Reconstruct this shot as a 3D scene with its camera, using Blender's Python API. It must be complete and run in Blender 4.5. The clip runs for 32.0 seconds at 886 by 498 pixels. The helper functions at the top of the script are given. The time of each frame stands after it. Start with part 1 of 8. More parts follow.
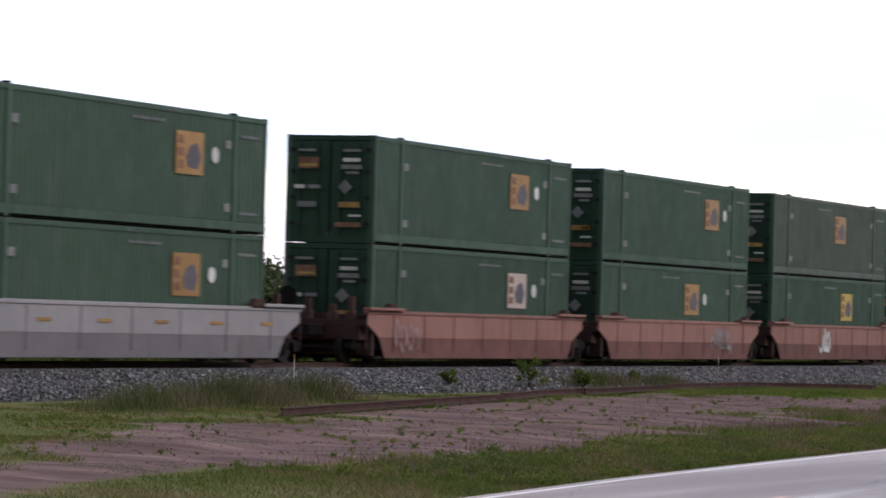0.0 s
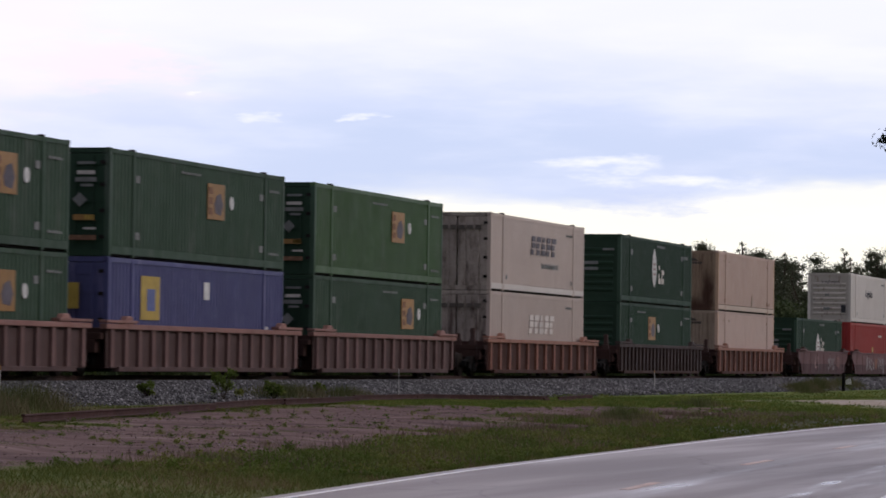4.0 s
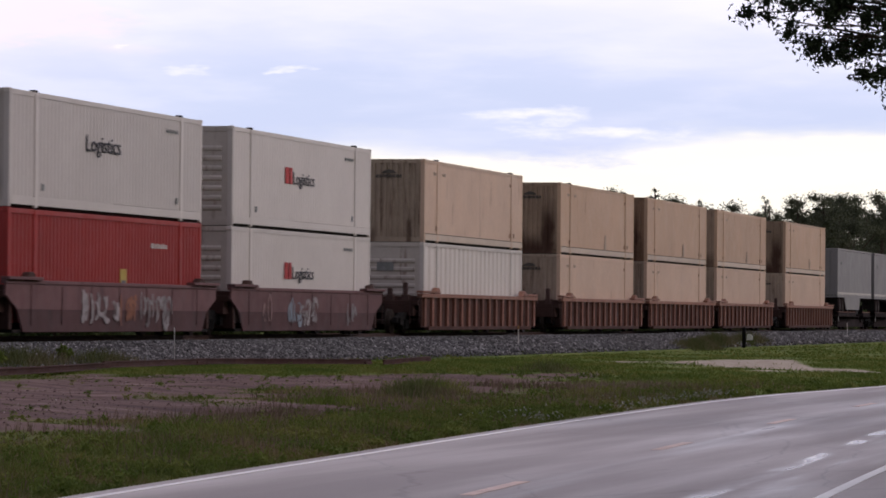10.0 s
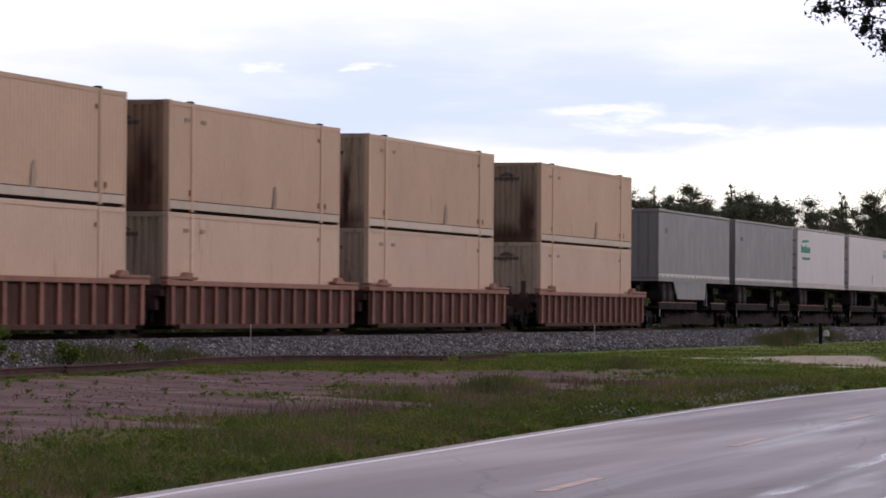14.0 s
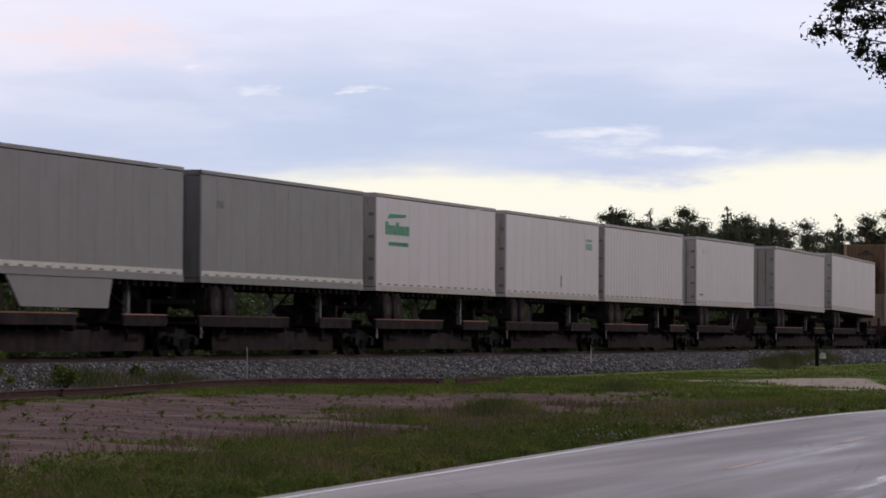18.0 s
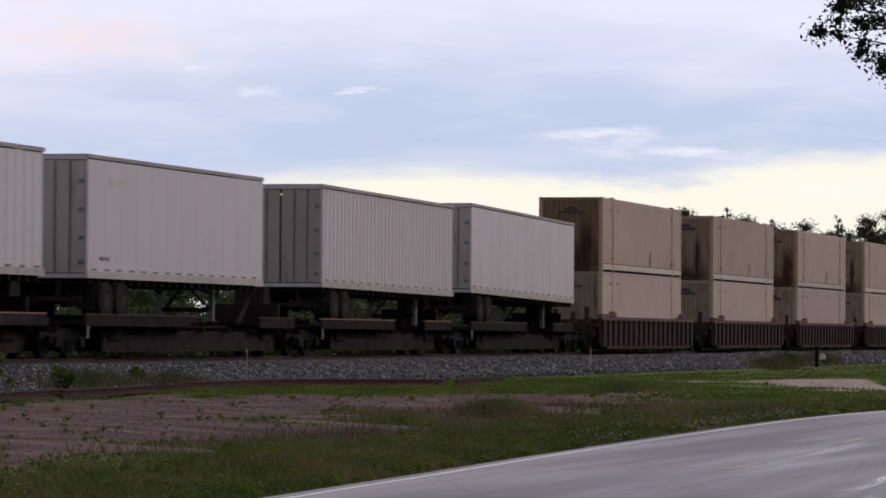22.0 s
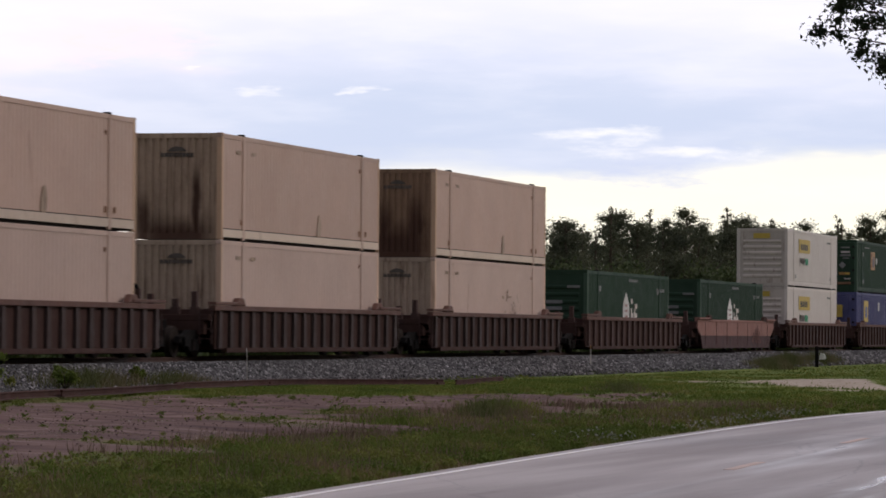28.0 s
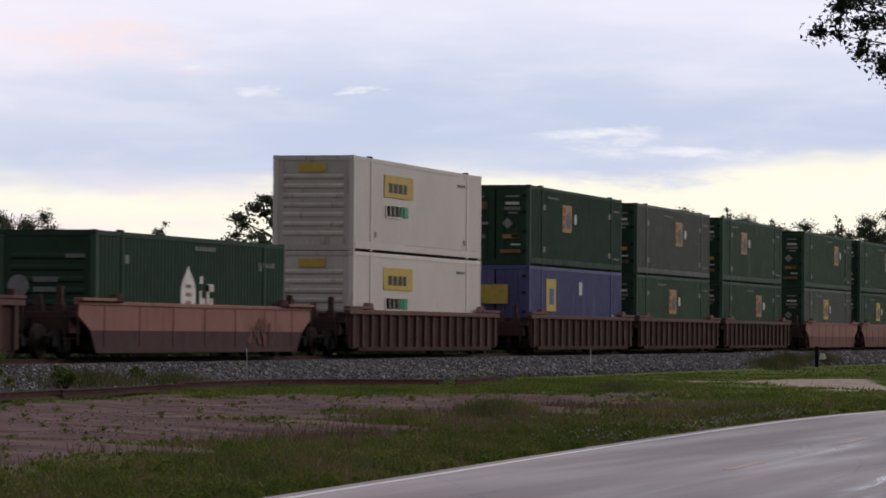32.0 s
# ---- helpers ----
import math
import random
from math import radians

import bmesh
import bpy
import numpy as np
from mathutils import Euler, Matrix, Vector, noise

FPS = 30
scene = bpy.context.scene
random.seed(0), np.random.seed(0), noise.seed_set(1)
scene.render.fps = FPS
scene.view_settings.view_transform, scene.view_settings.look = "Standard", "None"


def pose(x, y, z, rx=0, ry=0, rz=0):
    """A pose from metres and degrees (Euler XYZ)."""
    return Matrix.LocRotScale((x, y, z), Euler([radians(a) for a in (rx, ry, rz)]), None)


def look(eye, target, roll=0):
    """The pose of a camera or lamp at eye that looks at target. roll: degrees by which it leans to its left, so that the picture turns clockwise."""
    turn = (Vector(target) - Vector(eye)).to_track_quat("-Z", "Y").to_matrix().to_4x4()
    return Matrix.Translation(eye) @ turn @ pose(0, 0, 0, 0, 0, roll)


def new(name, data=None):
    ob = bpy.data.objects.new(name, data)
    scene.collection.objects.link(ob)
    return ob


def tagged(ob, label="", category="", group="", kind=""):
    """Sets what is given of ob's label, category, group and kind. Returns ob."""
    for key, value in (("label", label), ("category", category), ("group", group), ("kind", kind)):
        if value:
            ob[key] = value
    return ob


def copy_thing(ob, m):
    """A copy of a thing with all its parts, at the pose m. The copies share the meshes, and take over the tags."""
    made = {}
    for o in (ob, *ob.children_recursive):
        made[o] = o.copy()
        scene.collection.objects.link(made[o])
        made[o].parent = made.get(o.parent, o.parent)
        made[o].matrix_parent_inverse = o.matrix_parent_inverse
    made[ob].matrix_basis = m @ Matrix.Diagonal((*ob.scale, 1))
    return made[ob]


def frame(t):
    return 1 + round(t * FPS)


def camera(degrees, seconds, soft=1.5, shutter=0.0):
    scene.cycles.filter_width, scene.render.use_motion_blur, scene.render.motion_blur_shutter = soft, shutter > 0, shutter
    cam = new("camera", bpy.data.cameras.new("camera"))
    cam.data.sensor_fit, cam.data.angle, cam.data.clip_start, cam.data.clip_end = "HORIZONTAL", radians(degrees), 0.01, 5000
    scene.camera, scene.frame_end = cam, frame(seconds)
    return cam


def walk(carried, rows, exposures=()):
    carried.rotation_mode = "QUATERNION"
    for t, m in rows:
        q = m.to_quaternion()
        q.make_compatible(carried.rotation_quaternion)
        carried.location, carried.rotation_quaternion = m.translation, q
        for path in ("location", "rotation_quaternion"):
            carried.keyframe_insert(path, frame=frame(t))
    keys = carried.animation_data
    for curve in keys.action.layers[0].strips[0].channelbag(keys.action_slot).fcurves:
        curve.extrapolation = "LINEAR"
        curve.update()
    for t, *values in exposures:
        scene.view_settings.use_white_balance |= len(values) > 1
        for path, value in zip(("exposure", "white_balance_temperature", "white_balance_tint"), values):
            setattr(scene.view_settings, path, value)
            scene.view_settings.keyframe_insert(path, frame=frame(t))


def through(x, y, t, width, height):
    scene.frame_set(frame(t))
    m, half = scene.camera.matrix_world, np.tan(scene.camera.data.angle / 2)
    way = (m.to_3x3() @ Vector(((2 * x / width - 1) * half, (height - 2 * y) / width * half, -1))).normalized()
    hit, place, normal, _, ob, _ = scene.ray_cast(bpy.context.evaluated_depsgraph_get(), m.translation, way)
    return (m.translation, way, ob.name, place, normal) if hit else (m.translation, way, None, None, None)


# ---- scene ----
cam = camera(12.836, 32.0, soft=1.7, shutter=0.3)

# the camera's way: seconds, place, heading from the track's line, upward tilt, lean
PATH = [
    (0.0, -25.23, -6.77, 2.19, 20.887, 1.021, 1.64),
    (0.5, -24.91, -6.13, 1.99, 19.942, 1.145, 1.49),
    (1.0, -24.48, -5.53, 1.97, 19.155, 1.167, 1.57),
    (1.5, -24.09, -4.80, 1.77, 18.189, 1.333, 1.41),
    (2.0, -24.18, -4.25, 1.65, 17.240, 1.436, 1.22),
    (2.5, -24.17, -3.71, 1.56, 16.409, 1.524, 1.03),
    (3.0, -24.09, -3.08, 1.45, 15.510, 1.604, 0.83),
    (3.5, -24.09, -2.59, 1.44, 14.698, 1.602, 0.77),
    (5.5, -14.57, -1.70, 1.55, 14.310, 1.684, 0.81),
    (6.0, -10.90, -1.40, 1.57, 14.285, 1.707, 0.82),
    (6.5, -7.18, -0.92, 1.58, 14.173, 1.689, 0.80),
    (7.0, -3.19, -0.42, 1.59, 14.136, 1.735, 0.66),
    (7.5, 0.00, 0.00, 1.60, 14.164, 1.807, 0.56),
    (8.0, 0.00, 0.00, 1.60, 13.896, 1.910, 0.52),
    (8.5, 0.00, 0.00, 1.60, 13.617, 1.675, 0.54),
    (9.0, 0.00, 0.00, 1.60, 13.424, 1.363, 0.57),
    (9.5, 0.00, 0.00, 1.60, 13.434, 1.087, 0.59),
    (10.0, 0.00, 0.00, 1.60, 13.428, 0.965, 0.54),
    (10.5, 0.00, 0.00, 1.60, 13.495, 0.889, 0.54),
    (11.0, 0.00, 0.00, 1.60, 13.682, 0.879, 0.46),
    (11.5, 0.00, 0.00, 1.60, 13.845, 0.837, 0.47),
    (12.0, 0.00, 0.00, 1.60, 13.972, 0.828, 0.48),
    (12.5, 0.00, 0.00, 1.60, 14.051, 0.818, 0.38),
    (13.0, 0.00, 0.00, 1.60, 14.193, 0.805, 0.52),
    (13.5, 0.00, 0.00, 1.60, 14.398, 0.824, 0.52),
    (14.0, 0.00, 0.00, 1.60, 14.531, 0.906, 0.44),
    (14.5, 0.00, 0.00, 1.60, 14.500, 1.025, 0.37),
    (16.5, 0.00, 0.00, 1.60, 14.485, 1.190, 0.37),
    (17.0, 0.00, 0.00, 1.60, 14.481, 1.189, 0.37),
    (17.5, 0.00, 0.00, 1.60, 14.480, 1.238, 0.43),
    (18.0, 0.00, 0.00, 1.60, 14.480, 1.239, 0.38),
    (19.0, 0.00, 0.00, 1.60, 14.477, 1.250, 0.39),
    (32.0, 0.00, 0.00, 1.60, 14.477, 1.250, 0.39),
]


def aim(x, y, z, yaw, tilt, roll):
    a, b = radians(yaw), radians(tilt)
    ahead = Vector((math.cos(a) * math.cos(b), math.sin(a) * math.cos(b), math.sin(b)))
    eye = Vector((x, y, z))
    return look(eye, eye + ahead * 100, roll)


walk(cam, [(r[0], aim(*r[1:])) for r in PATH],
     exposures=[(0, 0.76, 6120, 13), (1, 0.68, 6050, 13), (2, 0.49, 6020, 14), (3.5, 0.17, 6100, 16), (5.5, -0.05, 6400, 19), (7, -0.32, 6330, 17), (8, -0.57, 6270, 16), (8.5, -0.50, 6270, 16), (9.5, -0.02, 6300, 19),
                (11, 0.18, 6260, 21), (13, 0.32, 6150, 21), (14.5, 0.25, 6230, 20), (17, -0.02, 6240, 16), (19, -0.15, 6220, 15), (21, -0.17, 6200, 15), (23, 0.00, 6230, 15), (25, 0.10, 6380, 15.5), (28, 0.13, 6520, 15), (29.1, 0.00, 6480, 15), (29.6, -0.20, 6480, 15), (30.0, -0.42, 6480, 15), (30.6, -0.48, 6450, 15), (31.1, -0.44, 6430, 15), (31.6, -0.20, 6430, 15), (32, -0.07, 6420, 15)])


# ---- sky and sun ----
def build_sky():
    world = bpy.data.worlds.new("sky")
    scene.world = world
    world.use_nodes = True
    nt = world.node_tree
    nt.nodes.clear()
    N, K = nt.nodes.new, nt.links.new

    def math_node(op, a, b=None, c=None):
        n = N("ShaderNodeMath")
        n.operation = op
        for i, v in enumerate((a, b, c)):
            if v is None:
                continue
            if isinstance(v, (int, float)):
                n.inputs[i].default_value = v
            else:
                K(v, n.inputs[i])
        return n.outputs[0]

    def mix(fac, a, b):
        n = N("ShaderNodeMix")
        n.data_type = "RGBA"
        for sock, v in ((n.inputs[0], fac), (n.inputs[6], a), (n.inputs[7], b)):
            if isinstance(v, (int, float)):
                sock.default_value = v
            elif isinstance(v, tuple):
                sock.default_value = (*v, 1)
            else:
                K(v, sock)
        return n.outputs[2]

    co = N("ShaderNodeTexCoord")
    sep = N("ShaderNodeSeparateXYZ")
    K(co.outputs["Generated"], sep.inputs[0])
    az = math_node("MULTIPLY", math_node("ARCTAN2", sep.outputs[1], sep.outputs[0]), 57.2958)
    el = math_node("MULTIPLY", math_node("ARCSINE", sep.outputs[2]), 57.2958)

    def noise_at(sx, sy, detail, rough=0.55, off=0.0):
        c = N("ShaderNodeCombineXYZ")
        K(math_node("MULTIPLY", az, sx), c.inputs[0])
        K(math_node("MULTIPLY", el, sy), c.inputs[1])
        c.inputs[2].default_value = off
        n = N("ShaderNodeTexNoise")
        n.inputs["Scale"].default_value = 1.0
        n.inputs["Detail"].default_value = detail
        n.inputs["Roughness"].default_value = rough
        K(c.outputs[0], n.inputs["Vector"])
        return n.outputs["Fac"]

    def step(v, lo, hi):
        n = N("ShaderNodeMapRange")
        n.interpolation_type = "SMOOTHSTEP"
        n.inputs[1].default_value, n.inputs[2].default_value = lo, hi
        K(v, n.inputs[0])
        return n.outputs[0]

    def cloudlet(a, e, wa, we):
        da = math_node("DIVIDE", math_node("SUBTRACT", math_node("ADD", az, warp_a), a), wa)
        de = math_node("DIVIDE", math_node("SUBTRACT", math_node("ADD", el, warp_e), e), we)
        r = math_node("ADD", math_node("MULTIPLY", da, da), math_node("MULTIPLY", de, de))
        edge = math_node("MULTIPLY_ADD", noise_at(1.6, 6.0, 5.0, 0.65, 9.0), 3.0, -1.6)
        return step(math_node("ADD", math_node("SUBTRACT", 1.0, r), edge), -0.35, 1.9)

    warp_a = math_node("MULTIPLY_ADD", noise_at(0.9, 3.0, 3.0, 0.6, 21.0), 1.6, -0.8)
    warp_e = math_node("MULTIPLY_ADD", noise_at(0.8, 3.0, 3.0, 0.6, 33.0), 0.5, -0.25)
    big = noise_at(0.10, 0.45, 5.0, 0.55, 1.0)
    fine = noise_at(0.35, 1.7, 4.0, 0.55, 4.0)
    wob = math_node("MULTIPLY_ADD", big, 1.9, -0.95)
    wob = math_node("ADD", wob, math_node("MULTIPLY_ADD", fine, 0.9, -0.45))
    ele = math_node("ADD", el, wob)
    # pale warm strip at the horizon, a grey-blue bank over it, thin pale cloud above
    warm = (1.01, 0.98, 0.79)
    bank = (0.55, 0.63, 0.78)
    high = (0.82, 0.83, 0.93)
    lift = math_node("MULTIPLY", math_node("SUBTRACT", 1.0, step(az, 9.5, 13.2)), 0.62)
    low = mix(step(math_node("SUBTRACT", ele, lift), 1.85, 2.45), warm, bank)
    up = mix(step(ele, 3.0, 4.9), low, high)
    pinkish = mix(math_node("MULTIPLY", step(big, 0.46, 0.62), step(az, 10.0, 19.0)), up, (0.92, 0.80, 0.84))
    lit = mix(math_node("MULTIPLY", step(az, 15.0, 25.0), step(el, 1.5, 5.0)), pinkish, (0.88, 0.86, 0.93))
    tone = mix(math_node("MULTIPLY", step(fine, 0.40, 0.75), 0.22), lit, (0.95, 0.95, 0.97))
    bright = tone
    for a, e, wa, we in ((17.05, 3.55, 0.36, 0.07), (15.6, 3.55, 0.34, 0.05), (18.2, 3.85, 0.25, 0.04),
                         (12.1, 2.93, 0.9, 0.11), (11.0, 2.68, 1.5, 0.13)):
        bright = mix(math_node("MULTIPLY", cloudlet(a, e, wa, we), 0.7), bright, (1.04, 1.02, 0.97))
    bright = mix(math_node("MULTIPLY", cloudlet(19.5, 4.3, 1.7, 0.45), 0.75), bright, (0.98, 0.80, 0.76))
    bright = mix(math_node("MULTIPLY", cloudlet(11.6, 2.34, 1.5, 0.26), 0.9), bright, (0.56, 0.63, 0.80))
    sky = N("ShaderNodeTexSky")
    sky.sky_type, sky.sun_disc = "NISHITA", False
    sky.sun_elevation, sky.sun_rotation = radians(SUN_EL), radians(SUN_ROT)
    sky.air_density, sky.dust_density = 1.0, 3.0
    # the evening sky is brightest low in the west, over the train, and dusky overhead and behind
    away = math_node("ABSOLUTE", math_node("SUBTRACT", az, 16.0))
    back = math_node("MULTIPLY", step(away, 35.0, 110.0), math_node("SUBTRACT", 0.6, math_node("MULTIPLY", step(el, 15.0, 55.0), 0.4)))
    dusk = math_node("MULTIPLY", math_node("SUBTRACT", 1.0, math_node("MULTIPLY", step(el, 6.0, 36.0), 0.58)), math_node("SUBTRACT", 1.0, back))
    clouds = N("ShaderNodeBackground")
    K(bright, clouds.inputs[0])
    K(math_node("MULTIPLY", dusk, 1.13), clouds.inputs[1])
    clear = N("ShaderNodeBackground")
    K(sky.outputs[0], clear.inputs[0])
    clear.inputs[1].default_value = 0.1
    both = N("ShaderNodeMixShader")
    both.inputs[0].default_value = 0.93
    K(clear.outputs[0], both.inputs[1])
    K(clouds.outputs[0], both.inputs[2])
    out = N("ShaderNodeOutputWorld")
    K(both.outputs[0], out.inputs[0])


SUN_EL, SUN_ROT = 36.0, 166.0
build_sky()
sun = new("sun", bpy.data.lights.new("sun", "SUN"))
sun.data.energy, sun.data.angle, sun.data.color = 0.85, radians(16), (1.0, 0.91, 0.84)
sun.matrix_world = look((0, 0, 60), (-25, 100, 60 - 103 * math.tan(radians(SUN_EL))))


# ---- materials ----
def surface(name, colour, rough=0.6, metal=0.0, vary=0.18, size=1.5, grain=25.0, bump=0.15, stain=None, amount=0.0, stain_size=(0.6, 0.6, 0.12), spread=0.12, coat=0.0, spec=0.3):
    """A painted, mineral or wooden surface: two scales of variation, stains that run along the third axis, fine relief."""
    m = bpy.data.materials.new(name)
    m.use_nodes = True
    nt = m.node_tree
    N, K = nt.nodes.new, nt.links.new
    b = nt.nodes["Principled BSDF"]
    b.inputs["Metallic"].default_value = metal
    b.inputs["Specular IOR Level"].default_value = spec
    if coat:
        b.inputs["Coat Weight"].default_value = coat
        b.inputs["Coat Roughness"].default_value = 0.08
    co = N("ShaderNodeTexCoord")
    info = N("ShaderNodeObjectInfo")
    shift = N("ShaderNodeVectorMath")
    shift.operation = "MULTIPLY_ADD"
    K(info.outputs["Random"], shift.inputs[0])
    shift.inputs[1].default_value = (37, 23, 51)
    K(co.outputs["Object"], shift.inputs[2])

    def noise_of(scale, detail=4.0):
        n = N("ShaderNodeTexNoise")
        n.inputs["Scale"].default_value = scale
        n.inputs["Detail"].default_value = detail
        n.inputs["Roughness"].default_value = 0.6
        K(shift.outputs[0], n.inputs["Vector"])
        return n.outputs["Fac"]

    def remap(v, a, c, d, e):
        n = N("ShaderNodeMapRange")
        for i, x in enumerate((a, c, d, e)):
            n.inputs[i + 1].default_value = x
        K(v, n.inputs[0])
        return n.outputs[0]

    def times(a, c):
        n = N("ShaderNodeMath")
        n.operation = "MULTIPLY"
        for i, v in enumerate((a, c)):
            if isinstance(v, (int, float)):
                n.inputs[i].default_value = v
            else:
                K(v, n.inputs[i])
        return n.outputs[0]

    value = times(remap(noise_of(size), 0.3, 0.7, 1 - vary, 1 + vary), remap(noise_of(grain), 0.3, 0.7, 1 - vary * 0.6, 1 + vary * 0.6))
    value = times(value, remap(info.outputs["Random"], 0, 1, 1 - spread, 1 + spread))
    hsv = N("ShaderNodeHueSaturation")
    hsv.inputs["Color"].default_value = (*colour, 1)
    K(value, hsv.inputs["Value"])
    out = hsv.outputs[0]
    if stain:
        mp = N("ShaderNodeMapping")
        mp.inputs["Scale"].default_value = stain_size
        K(shift.outputs[0], mp.inputs[0])
        n = N("ShaderNodeTexNoise")
        n.inputs["Scale"].default_value = 3.0
        n.inputs["Detail"].default_value = 6.0
        n.inputs["Roughness"].default_value = 0.68
        K(mp.outputs[0], n.inputs["Vector"])
        mx = N("ShaderNodeMix")
        mx.data_type = "RGBA"
        K(remap(n.outputs["Fac"], 0.68 - amount * 0.4, 0.85 - amount * 0.4, 0, 0.9), mx.inputs[0])
        K(out, mx.inputs[6])
        mx.inputs[7].default_value = (*stain, 1)
        out = mx.outputs[2]
    K(out, b.inputs["Base Color"])
    K(remap(noise_of(size * 3), 0.3, 0.7, max(0.02, rough - 0.1), min(1, rough + 0.1)), b.inputs["Roughness"])
    if bump:
        bp = N("ShaderNodeBump")
        bp.inputs["Strength"].default_value = bump
        bp.inputs["Distance"].default_value = 0.02
        K(noise_of(grain * 1.7), bp.inputs["Height"])
        K(bp.outputs[0], b.inputs["Normal"])
    return m


def glow(name, colour, power):
    m = bpy.data.materials.new(name)
    m.use_nodes = True
    b = m.node_tree.nodes["Principled BSDF"]
    b.inputs["Base Color"].default_value = (*colour, 1)
    b.inputs["Emission Color"].default_value = (*colour, 1)
    b.inputs["Emission Strength"].default_value = power
    b.inputs["Roughness"].default_value = 0.25
    return m


def leaf_mat(name, a, b_, rough=0.6, through=0.15):
    """Foliage whose leaves differ one from another."""
    m = bpy.data.materials.new(name)
    m.use_nodes = True
    nt = m.node_tree
    b = nt.nodes["Principled BSDF"]
    geo = nt.nodes.new("ShaderNodeNewGeometry")
    ramp = nt.nodes.new("ShaderNodeValToRGB")
    ramp.color_ramp.elements[0].color = (*a, 1)
    ramp.color_ramp.elements[1].color = (*b_, 1)
    nt.links.new(geo.outputs["Random Per Island"], ramp.inputs[0])
    nt.links.new(ramp.outputs[0], b.inputs["Base Color"])
    b.inputs["Roughness"].default_value = rough
    b.inputs["Transmission Weight"].default_value = 0.0
    b.inputs["Subsurface Weight"].default_value = 0.0
    return m


